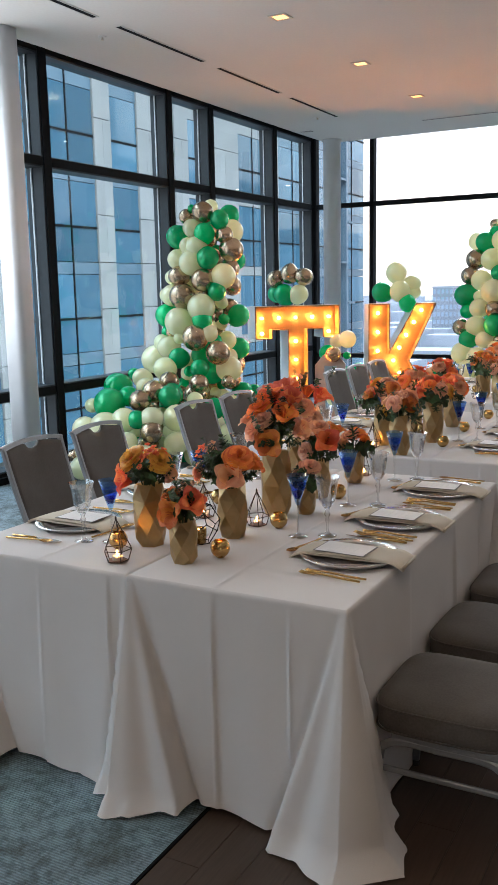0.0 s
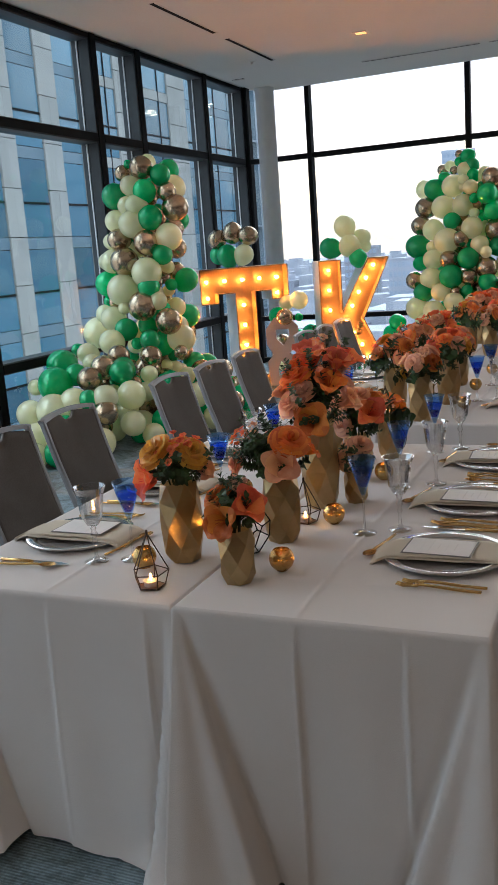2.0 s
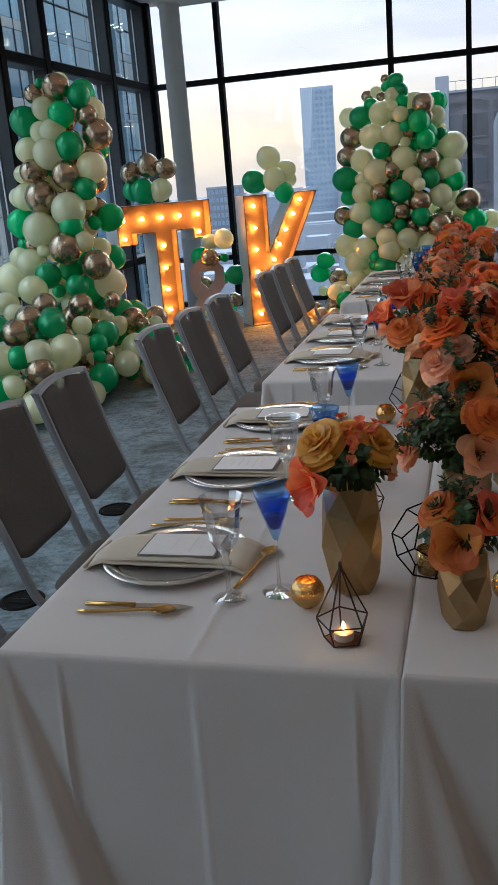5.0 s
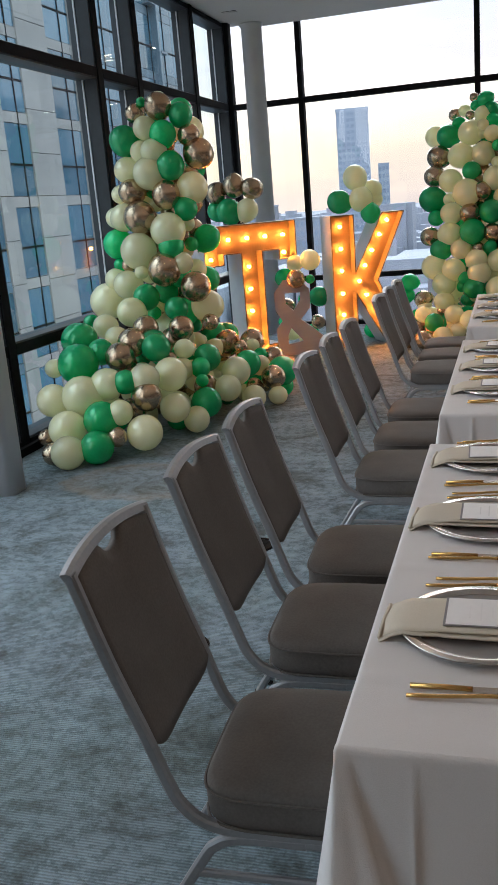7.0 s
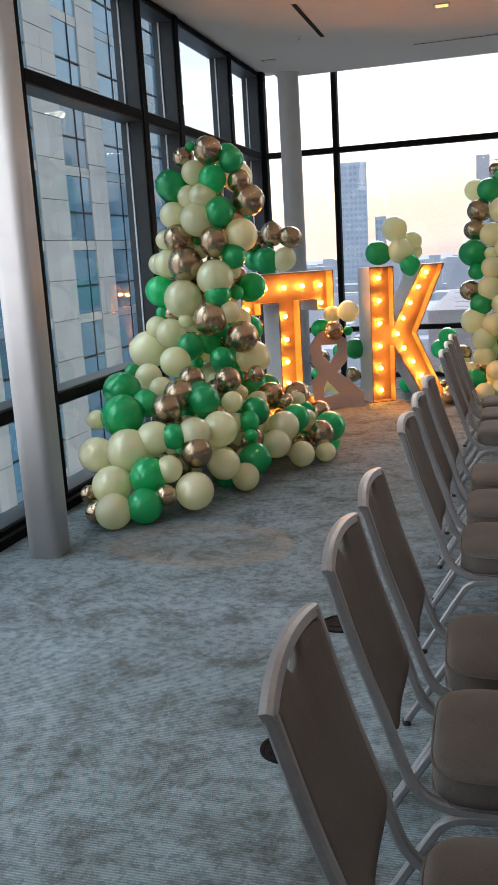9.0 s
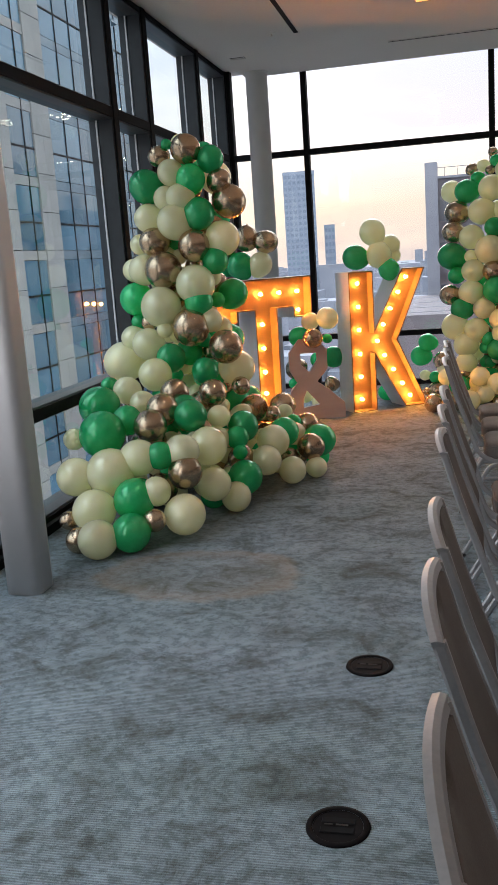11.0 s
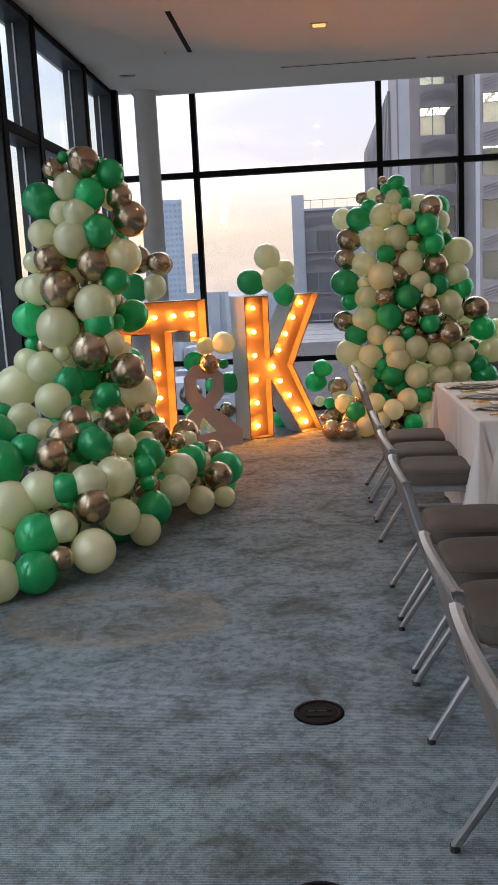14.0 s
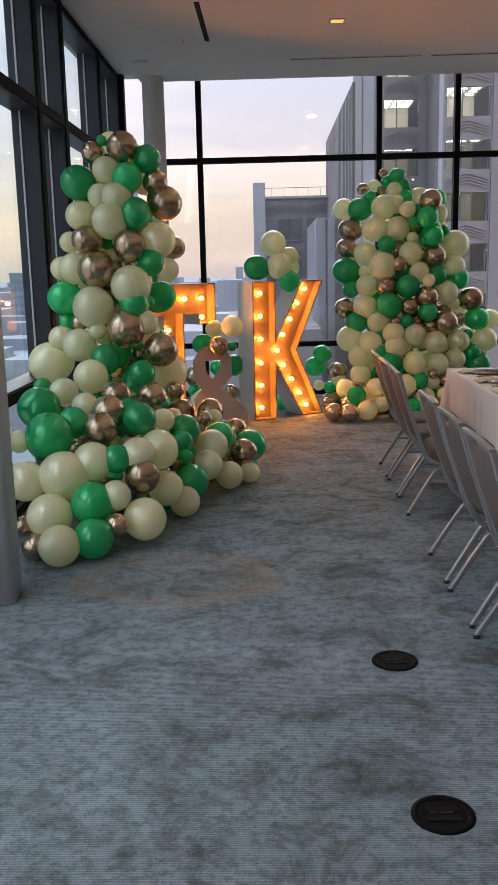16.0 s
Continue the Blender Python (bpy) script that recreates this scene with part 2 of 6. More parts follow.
M_CARPET = carpet_material()
M_WOODFLOOR = grained("dark_floorboards", (0.040, 0.026, 0.018), (0.074, 0.047, 0.033), 9, 0.45, stretch=(14, 1, 1), bump=0.15)
M_CEILING = grained("ceiling_paint", (0.52, 0.505, 0.485), (0.57, 0.555, 0.535), 40, 0.85, second=0.8)
M_WALL = grained("wall_paint", (0.24, 0.215, 0.19), (0.28, 0.25, 0.225), 30, 0.8, second=1.2)
M_MULLION = grained("mullion_paint", (0.021, 0.027, 0.033), (0.033, 0.042, 0.050), 14, 0.42, second=2, bump=0.03, Specular_IOR_Level=0.3)
M_GASKET = grained("dark_gasket", (0.006, 0.007, 0.008), (0.012, 0.013, 0.015), 30, 0.65, Specular_IOR_Level=0.05)
M_COLUMN = grained("column_paint", (0.48, 0.485, 0.50), (0.55, 0.555, 0.565), 8, 0.4, second=1.5, bump=0.03)
M_PANE = pane_material("window_glass", (0.85, 0.935, 0.975))
M_PANEWEST = pane_material("tinted_window_glass", (0.79, 0.965, 1.0), 1.5)
M_CLOTH = grained("table_linen", (0.65, 0.628, 0.622), (0.72, 0.698, 0.69), 420, 0.9, bump=0.25, second=4, Sheen_Weight=0.15)
M_NAPKIN = grained("napkin_linen", (0.54, 0.49, 0.40), (0.63, 0.57, 0.47), 300, 0.9, bump=0.25, second=9)
M_CHAIRCLOTH = grained("taupe_vinyl", (0.082, 0.074, 0.068), (0.124, 0.113, 0.105), 160, 0.7, bump=0.12, second=7, Specular_IOR_Level=0.2)
M_CHAIRMETAL = grained("silver_paint", (0.21, 0.22, 0.235), (0.27, 0.28, 0.295), 90, 0.42, 0.4, second=6)
M_RUBBER = grained("black_rubber", (0.015, 0.015, 0.015), (0.03, 0.03, 0.03), 60, 0.7)
M_GREEN = lit_through(grained("green_latex", (0.0, 0.56, 0.19), (0.004, 0.68, 0.26), 6, 0.26, 0.22, second=2, spread=0.24, Specular_IOR_Level=0.6, Coat_Weight=0.9, Coat_Roughness=0.07), 0.38)
M_CREAM = lit_through(grained("pearl_ivory_latex", (0.945, 0.955, 0.65), (0.97, 0.975, 0.74), 6, 0.28, 0.14, second=2, spread=0.06, Specular_IOR_Level=0.6, Coat_Weight=0.9, Coat_Roughness=0.07), 0.40)
M_CHROME = grained("mocha_chrome_latex", (0.43, 0.33, 0.225), (0.53, 0.41, 0.29), 6, 0.27, 0.97, second=2, spread=0.15)
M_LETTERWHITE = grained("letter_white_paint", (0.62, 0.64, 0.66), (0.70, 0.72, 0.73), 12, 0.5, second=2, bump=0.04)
# white inside, its colour darkened and warmed to hold down the overstrong bulb light
M_LETTERDIMMED = grained("letter_inside_dimmed", (0.100, 0.076, 0.048), (0.126, 0.097, 0.062), 9, 0.6, second=2)
M_BULB = glow("warm_bulb", (1.0, 0.315, 0.042), 380.0)
M_SOCKET = grained("bulb_socket", (0.2, 0.12, 0.06), (0.28, 0.18, 0.1), 50, 0.5)
M_AMP = grained("mauve_board", (0.40, 0.32, 0.30), (0.48, 0.39, 0.365), 60, 0.7, stretch=(1, 1, 6), second=3, bump=0.1)
M_DOWNLIGHT = glow("downlight_glow", (1.0, 0.50, 0.16), 1.6)
M_TRIM = grained("lamp_trim", (0.4, 0.36, 0.3), (0.5, 0.45, 0.38), 30, 0.5)
M_IRON = grained("black_iron", (0.004, 0.004, 0.005), (0.009, 0.009, 0.010), 70, 0.6, bump=0.1, Specular_IOR_Level=0.04)
M_GOLD = grained("brushed_gold", (0.55, 0.34, 0.11), (0.70, 0.45, 0.17), 60, 0.26, 1.0, second=5)
M_VASE = grained("gold_glaze", (0.62, 0.46, 0.23), (0.78, 0.60, 0.33), 30, 0.28, 0.85, second=9, bump=0.04)
M_STEM = grained("leaf_green", (0.012, 0.034, 0.009), (0.042, 0.076, 0.02), 18, 0.6, second=5, spread=0.3)
M_LEAF = by_piece(M_STEM, 0.6, 1.6, 0.03)
M_ORANGE = grained("orange_petal", (0.90, 0.27, 0.06), (0.95, 0.38, 0.10), 14, 0.55, second=6, spread=0.18)
M_CORAL = grained("coral_petal", (0.86, 0.17, 0.07), (0.93, 0.29, 0.125), 14, 0.55, second=6, spread=0.2)
M_PEACH = grained("peach_petal", (0.90, 0.45, 0.25), (0.95, 0.57, 0.34), 14, 0.55, second=6, spread=0.16)
M_YELLOW = grained("amber_rose_petal", (0.93, 0.50, 0.08), (0.97, 0.64, 0.15), 14, 0.55, second=6, spread=0.12)
M_BLUSH = grained("blush_petal", (0.84, 0.44, 0.27), (0.90, 0.58, 0.40), 14, 0.55, second=6, spread=0.12)
M_GLASS = thin_glass("clear_glass", (0.98, 0.984, 0.988), 0.5, 0.88)
M_BLUE = thin_glass("cobalt_glass", (0.03, 0.05, 0.62), 0.15, 0.5)
M_BLUEPALE = thin_glass("pale_blue_glass", (0.55, 0.74, 0.99), 0.15, 0.5)
M_BLUEMID = thin_glass("mid_blue_glass", (0.26, 0.46, 0.97), 0.15, 0.5)
M_CHARGER = grained("silver_charger", (0.58, 0.55, 0.52), (0.68, 0.65, 0.62), 50, 0.2, 1.0)
M_CARD = grained("menu_card", (0.80, 0.79, 0.79), (0.86, 0.85, 0.85), 60, 0.7)
M_CARDEDGE = grained("menu_border", (0.16, 0.15, 0.16), (0.22, 0.21, 0.22), 60, 0.6)
M_WAX = grained("candle_wax", (0.60, 0.47, 0.40), (0.68, 0.55, 0.47), 30, 0.5, Subsurface_Weight=0.0)
M_FLAME = glow("candle_flame", (1.0, 0.40, 0.08), 95.0)
M_STONE = grained("pale_stone", (0.215, 0.215, 0.21), (0.31, 0.305, 0.295), 0.7, 0.8, second=0.12, spread=0.08)
M_BLUEGLASS = grained("tower_glass", (0.036, 0.098, 0.15), (0.080, 0.175, 0.245), 0.4, 0.06, 0.0, second=0.08, spread=0.35, Specular_IOR_Level=0.9)
M_STEEL = grained("tower_spandrel", (0.075, 0.13, 0.175), (0.12, 0.175, 0.22), 1.2, 0.4, second=0.3)
M_CONCRETE = grained("ribbed_concrete", (0.235, 0.222, 0.235), (0.29, 0.275, 0.288), 2.0, 0.85, second=0.25, bump=0.2)
# distant towers, city and ground: the haze is mixed into these blue grey colours
M_HAZETOWER = grained("far_tower", (0.26, 0.32, 0.39), (0.31, 0.37, 0.44), 0.3, 0.8, second=0.05)
M_HAZEGLASS = grained("far_glass", (0.18, 0.24, 0.31), (0.23, 0.29, 0.36), 0.2, 0.5, second=0.05)
M_HAZECITY = grained("far_city", (0.20, 0.23, 0.27), (0.31, 0.33, 0.37), 0.05, 0.9, second=0.01, spread=0.3)
M_HAZEGROUND = grained("city_ground", (0.16, 0.185, 0.215), (0.24, 0.26, 0.285), 0.02, 0.95, second=0.004)
M_OFFICELIGHT = glow("office_lamps", (1.0, 0.80, 0.55), 22.0)
M_PALEPIER = grained("pale_pier", (0.36, 0.38, 0.42), (0.44, 0.46, 0.50), 1.0, 0.75, second=0.3)
M_OFFICEWALL = grained("office_wall", (0.70, 0.66, 0.62), (0.78, 0.74, 0.70), 2.0, 0.8, second=0.4)
M_GREYGLASS = grained("grey_glass", (0.10, 0.115, 0.135), (0.16, 0.175, 0.195), 0.6, 0.12, second=0.2, spread=0.25)
M_CARDTEXT = grained("printed_text", (0.75, 0.74, 0.74), (0.79, 0.78, 0.78), 60, 0.7)
M_WIRE = grained("brown_wire", (0.045, 0.028, 0.02), (0.075, 0.046, 0.032), 70, 0.4, 0.7)
M_COPPER = grained("copper_plate", (0.30, 0.15, 0.09), (0.42, 0.22, 0.13), 40, 0.35, 0.9)
M_CHARGERGLASS = grained("smoked_glass", (0.36, 0.34, 0.33), (0.44, 0.42, 0.41), 20, 0.12, 0.0, Transmission_Weight=0.35)


def clear_material():
    m = bpy.data.materials.new("clear_pane_back")
    m.use_nodes = True
    n, l = m.node_tree.nodes, m.node_tree.links
    n.clear()
    out, tr = n.new("ShaderNodeOutputMaterial"), n.new("ShaderNodeBsdfTransparent")
    l.new(tr.outputs[0], out.inputs[0])
    return m


def votive_material():
    """Speckled gold film on glass: part mirror, part lit through from within."""
    m, b, n, l = mat("mercury_glass", 0.2, 1.0)
    co, no, ramp = n.new("ShaderNodeTexCoord"), n.new("ShaderNodeTexNoise"), n.new("ShaderNodeValToRGB")
    no.inputs["Scale"].default_value, no.inputs["Detail"].default_value = 90, 4
    ramp.color_ramp.elements[0].position, ramp.color_ramp.elements[1].position = 0.52, 0.70
    ramp.color_ramp.elements[1].color = (0.42, 0.42, 0.42, 1)
    tr, mix = n.new("ShaderNodeBsdfTranslucent"), n.new("ShaderNodeMixShader")
    tr.inputs[0].default_value = (0.72, 0.38, 0.09, 1)
    b.inputs["Base Color"].default_value = (0.56, 0.38, 0.15, 1)
    bp = n.new("ShaderNodeBump")
    bp.inputs["Strength"].default_value, bp.inputs["Distance"].default_value = 0.9, 0.004
    l.new(no.outputs["Fac"], bp.inputs["Height"])
    l.new(bp.outputs[0], b.inputs["Normal"])
    l.new(co.outputs["Object"], no.inputs["Vector"])
    l.new(no.outputs["Fac"], ramp.inputs[0])
    l.new(ramp.outputs[0], mix.inputs[0])
    l.new(b.outputs[0], mix.inputs[1])
    l.new(tr.outputs[0], mix.inputs[2])
    l.new(mix.outputs[0], n["Material Output"].inputs[0])
    return m


for petal_mat in (M_ORANGE, M_CORAL, M_PEACH, M_YELLOW, M_BLUSH):
    by_piece(petal_mat, 0.80, 1.12, 0.018)
    lit_through(petal_mat, 0.4)
M_CLEAR = clear_material()
M_MERCURY = votive_material()

# ---- mesh tools ----
def mesh_of(bm, name, material, smooth=False):
    me = bpy.data.meshes.new(name)
    bmesh.ops.recalc_face_normals(bm, faces=bm.faces)
    bm.to_mesh(me)
    bm.free()
    me.materials.append(material)
    if smooth:
        for p in me.polygons:
            p.use_smooth = True
    return me


def part(name, bm, material, parent=None, label="", smooth=False, at=None):
    ob = new(name, mesh_of(bm, name, material, smooth) if isinstance(bm, bmesh.types.BMesh) else bm)
    if parent:
        ob.parent = parent
    if at is not None:
        ob.matrix_basis = at
    return tagged(ob, label)


def thing(name, m, label, category, group="", kind=""):
    ob = new(name)
    ob.empty_display_size = 0.1
    ob.matrix_basis = m
    return tagged(ob, label, category, group, kind)


def box(bm, x0, x1, y0, y1, z0, z1, bevel=0.0, segments=1):
    vs = [bm.verts.new((x, y, z)) for x in (x0, x1) for y in (y0, y1) for z in (z0, z1)]
    quads = ((0, 1, 3, 2), (4, 6, 7, 5), (0, 4, 5, 1), (2, 3, 7, 6), (0, 2, 6, 4), (1, 5, 7, 3))
    fs = [bm.faces.new([vs[i] for i in q]) for q in quads]
    if bevel:
        edges = list({e for f in fs for e in f.edges})
        bmesh.ops.bevel(bm, geom=edges, offset=bevel, segments=segments, profile=0.6, affect="EDGES")
    return bm


def boxed(x0, x1, y0, y1, z0, z1, bevel=0.0, segments=1):
    return box(bmesh.new(), x0, x1, y0, y1, z0, z1, bevel, segments)


def lathe(bm, rows, n=24, at=(0, 0, 0), squash=1.0):
    """Turns a profile of (radius, height) round z."""
    rings = []
    for r, z in rows:
        if r < 1e-5:
            rings.append([bm.verts.new((at[0], at[1], at[2] + z))])
        else:
            rings.append([bm.verts.new((at[0] + r * math.cos(2 * math.pi * k / n), at[1] + squash * r * math.sin(2 * math.pi * k / n), at[2] + z)) for k in range(n)])
    for a, b in zip(rings, rings[1:]):
        for k in range(n):
            j = (k + 1) % n
            if len(a) == 1 and len(b) == 1:
                break
            if len(a) == 1:
                bm.faces.new((a[0], b[j], b[k]))
            elif len(b) == 1:
                bm.faces.new((a[k], a[j], b[0]))
            else:
                bm.faces.new((a[k], a[j], b[j], b[k]))
    return bm


def tube(bm, points, radius, n=8, flat=1.0):
    """A closed tube along points; flat squeezes its section across."""
    pts = [Vector(p) for p in points]
    rings, side = [], None
    for i, p in enumerate(pts):
        way = (pts[min(i + 1, len(pts) - 1)] - pts[max(i - 1, 0)]).normalized()
        if side is None:
            side = way.orthogonal().normalized() if abs(way.y) > 0.95 else Vector((0, 1, 0))
        side = (side - way * side.dot(way)).normalized()
        up = way.cross(side)
        rings.append([bm.verts.new(p + radius * (math.cos(2 * math.pi * k / n) * side + flat * math.sin(2 * math.pi * k / n) * up)) for k in range(n)])
    for a, b in zip(rings, rings[1:]):
        for k in range(n):
            bm.faces.new((a[k], a[(k + 1) % n], b[(k + 1) % n], b[k]))
    bm.faces.new(rings[0][::-1])
    bm.faces.new(rings[-1])
    return bm


def curve_points(points, steps=6):
    """A smooth line through points (Catmull-Rom)."""
    p = [Vector(q) for q in points]
    p = [2 * p[0] - p[1], *p, 2 * p[-1] - p[-2]]
    out = []
    for i in range(1, len(p) - 2):
        for s in range(steps):
            t = s / steps
            a, b, c, d = p[i - 1], p[i], p[i + 1], p[i + 2]
            out.append(0.5 * (2 * b + (c - a) * t + (2 * a - 5 * b + 4 * c - d) * t * t + (3 * b - a - 3 * c + d) * t ** 3))
    return [*out, p[-2]]


# ---- the room ----
WEST, NORTH, TOP = -5.31, 12.92, 3.75
EAST, SOUTH = 5.2, -3.6
CARPET_EDGE = -1.08


def structure(name, bm, material, label, category, smooth=False):
    return tagged(part(name, bm, material, None, "", smooth), label, category, "", "structure")


structure("floor", boxed(WEST - 0.3, CARPET_EDGE, SOUTH, NORTH + 0.3, -0.15, 0.0), M_CARPET, "grey blue loop carpet with mottled stripes", "carpet")
hard_floor = tagged(thing("hardwood_floor", pose(0, 0, 0), "dark brown hardwood floorboards beside the carpet", "floor", "", "structure"), kind="structure")
part("subfloor", boxed(CARPET_EDGE, EAST, SOUTH, NORTH + 0.3, -0.15, -0.012), M_RUBBER, hard_floor)
structure("trim_floor", boxed(CARPET_EDGE - 0.004, CARPET_EDGE + 0.006, SOUTH, NORTH, -0.01, 0.004), M_IRON, "thin dark metal strip along the carpet edge", "trim")

# ceiling with a raised pocket along the west glazing and along the north glazing
ce = bmesh.new()
box(ce, -5.03, EAST, SOUTH, NORTH - 0.06, TOP, TOP + 0.12)
box(ce, -5.03, -4.97, SOUTH, NORTH - 0.06, TOP + 0.12, TOP + 0.3)
box(ce, WEST - 0.3, EAST, SOUTH, NORTH + 0.3, TOP + 0.3, TOP + 0.42)
box(ce, WEST - 0.3, -5.03, SOUTH, NORTH + 0.3, 3.86, TOP + 0.3)
structure("ceiling", ce, M_CEILING, "plain off-white plaster ceiling with linear slots", "ceiling")
structure("wall_south", boxed(WEST - 0.3, EAST, SOUTH - 0.2, SOUTH, 0, TOP + 0.4), M_WALL, "plain beige painted wall", "wall")
structure("wall_east", boxed(EAST, EAST + 0.2, SOUTH, NORTH + 0.3, 0, TOP + 0.4), M_WALL, "plain beige painted wall", "wall")


def slot(x0, x1, y0, y1):
    s = thing("linear_diffuser", pose((x0 + x1) / 2, (y0 + y1) / 2, TOP), "narrow black linear air slot in the ceiling", "air slot", "ceiling slots")
    hx, hy = (x1 - x0) / 2, (y1 - y0) / 2
    part("slot", boxed(-hx, hx, -hy, hy, -0.003, 0.0), M_GASKET, s)
    for side in (-1, 1):
        if hx < hy:
            part("edge_trim", boxed(side * hx - 0.003, side * hx + 0.006, -hy, hy, -0.006, 0.0), M_CEILING, s)
        else:
            part("edge_trim", boxed(-hx, hx, side * hy - 0.006, side * hy + 0.006, -0.006, 0.0), M_CEILING, s)


for y0 in (3.4, 4.98, 6.57, 8.16, 9.75):
    slot(-4.148, -4.092, y0, y0 + 1.29)
for x0 in (-3.3, -1.81, -0.32, 1.17):
    slot(x0, x0 + 1.38, 11.87, 11.92)


def downlight(x, y):
    d = thing("downlight", pose(x, y, TOP), "square recessed ceiling lamp glowing warm", "ceiling lamp", "recessed ceiling lamps")
    bm = bmesh.new()
    for a, b in ((-0.075, -0.055), (0.055, 0.075)):
        box(bm, a, b, -0.075, 0.075, -0.008, 0.0)
        box(bm, -0.055, 0.055, a, b, -0.008, 0.0)
    part("trim_ring", bm, M_TRIM, d)
    part("lens", boxed(-0.055, 0.055, -0.055, 0.055, -0.004, 0.0), M_DOWNLIGHT, d, "glowing amber lens")
    return d


lamp = downlight(-2.91, 7.03)
for y in (3.61, 5.32, 8.74, 10.45):
    copy_thing(lamp, pose(-2.91, y, TOP))
for x in (0.2, 2.9):
    for y in (0.2, 3.61, 7.03, 10.45):
        copy_thing(lamp, pose(x, y, TOP))



def sprinkler(x, y):
    s = thing("sprinkler_head", pose(x, y, TOP), "small white sprinkler head on the ceiling", "sprinkler", "sprinkler heads")
    part("cover_plate", lathe(bmesh.new(), ((0, 0), (0.035, 0), (0.033, -0.006), (0.012, -0.008), (0, -0.008)), 20), M_CEILING, s)
    part("nozzle", lathe(bmesh.new(), ((0, -0.008), (0.008, -0.008), (0.007, -0.024), (0.016, -0.026), (0.016, -0.029), (0, -0.029)), 12), M_TRIM, s)


sprinkler(-4.34, 10.94)
sprinkler(-4.40, 6.72)
vent = thing("ceiling_vent", pose(-4.88, 11.8, TOP), "small dark vent in the ceiling corner", "ceiling vent")
part("opening", boxed(-0.08, 0.08, -0.035, 0.035, -0.003, 0.0), M_GASKET, vent)
for k in range(3):
    part("slat", boxed(-0.08, 0.08, -0.026 + 0.022 * k, -0.020 + 0.022 * k, -0.007, -0.003), M_CEILING, vent)

# ---- window walls ----
LOW, LOW_NORTH, MID = 0.76, 0.65, 2.86


def pane(parent, x0, x1, y0, y1, z0, z1):
    p = part("pane", boxed(x0, x1, y0, y1, z0, z1), M_PANEWEST if x1 - x0 < y1 - y0 else M_PANE, parent, "large clear glass pane")
    p.visible_shadow = False
    p.data.materials.append(M_CLEAR)
    inward = Vector((1, 0, 0)) if x1 - x0 < y1 - y0 else Vector((0, -1, 0))
    for f in p.data.polygons:
        f.material_index = 0 if f.normal.dot(inward) > 0.9 else 1
    return p


west_posts = (-2.6, -0.6, 1.35, 3.2, 5.05, 7.0, 9.07, 9.98, 11.68, NORTH + 0.02)
window_w = tagged(thing("window_1", pose(WEST, 0, 0), "floor to ceiling window wall in dark metal frames", "window"), kind="structure")
for a in west_posts:
    part("mullion", boxed(-0.2, 0.0, a - 0.065, a + 0.065, 0, TOP + 0.3, 0.004), M_MULLION, window_w)
    part("mullion_cap", boxed(0.001, 0.016, a - 0.05, a + 0.05, 0, TOP + 0.3), M_GASKET, window_w)
for a, b in zip(west_posts, west_posts[1:]):
    for z, h in ((LOW, 0.05), (MID, 0.05), (0.05, 0.05), (3.83, 0.032)):
        part("transom", boxed(-0.2, -0.004, a + 0.065, b - 0.065, z - h, z + h, 0.004), M_MULLION, window_w)
        part("transom_cap", boxed(-0.003, 0.012, a + 0.065, b - 0.065, z - h + 0.012, z + h - 0.012), M_GASKET, window_w)
    for z0, z1 in ((0.1, LOW - 0.05), (LOW + 0.05, MID - 0.05), (MID + 0.05, TOP + 0.29)):
        pane(window_w, -0.125, -0.11, a + 0.065, b - 0.065, z0, z1)
        for y in (a + 0.067, b - 0.079):
            part("glazing_bead", boxed(-0.14, -0.128, y, y + 0.012, z0, z1), M_COLUMN, window_w)
north_posts = (-5.28, -4.37, -2.23, -1.31, 0.83, 1.75, 3.9, 4.9)
window_n = tagged(thing("window_2", pose(0, NORTH, 0), "tall window wall in slim black metal frames", "window"), kind="structure")
for a in north_posts:
    part("mullion", boxed(a - 0.032, a + 0.032, 0, 0.12, 0, TOP + 0.3, 0.003), M_GASKET, window_n)
for a, b in zip(north_posts, north_posts[1:]):
    for z in (LOW_NORTH, MID, 0.05):
        part("transom", boxed(a + 0.032, b - 0.032, 0.004, 0.116, z - 0.032, z + 0.032, 0.003), M_GASKET, window_n)
    for z0, z1 in ((0.09, LOW_NORTH - 0.032), (LOW_NORTH + 0.032, MID - 0.032), (MID + 0.032, TOP + 0.29)):
        pane(window_n, a + 0.032, b - 0.032, 0.06, 0.07, z0, z1)
structure("baseboard", boxed(WEST + 0.02, WEST + 0.06, SOUTH, NORTH - 0.4, 0, 0.06), M_GASKET, "low black heater strip under the windows", "baseboard")


def column(x, y, r, label, square=False):
    c = thing("column", pose(x, y, 0), label, "column", "white steel columns", "structure")
    bm = bmesh.new()
    if square:
        ring = []
        for k in range(32):
            a = 2 * math.pi * (k + 0.5) / 32
            ring.append((math.copysign(min(r, abs(r * 1.2 * math.cos(a))), math.cos(a)), math.copysign(min(r, abs(r * 1.2 * math.sin(a))), math.sin(a))))
        lo, hi = [[bm.verts.new((px, py, z)) for px, py in ring] for z in (0.001, TOP + 0.02)]
        for k in range(32):
            bm.faces.new((lo[k], lo[(k + 1) % 32], hi[(k + 1) % 32], hi[k]))
        bm.faces.new(lo[::-1])
        bm.faces.new(hi)
    else:
        lathe(bm, ((0, 0.002), (r, 0.002), (r, TOP - 0.03), (r + 0.015, TOP - 0.03), (r + 0.015, TOP + 0.02), (0, TOP + 0.02)), 40)
    part("shaft", bm, M_COLUMN, c, "", True)


column(-4.93, 6.1, 0.1, "slim white painted steel column with rounded corners", True)
column(-4.86, 12.62, 0.125, "round white painted column in the glazed corner")
column(-4.84, -0.3, 0.105, "slim white painted steel column with rounded corners", True)


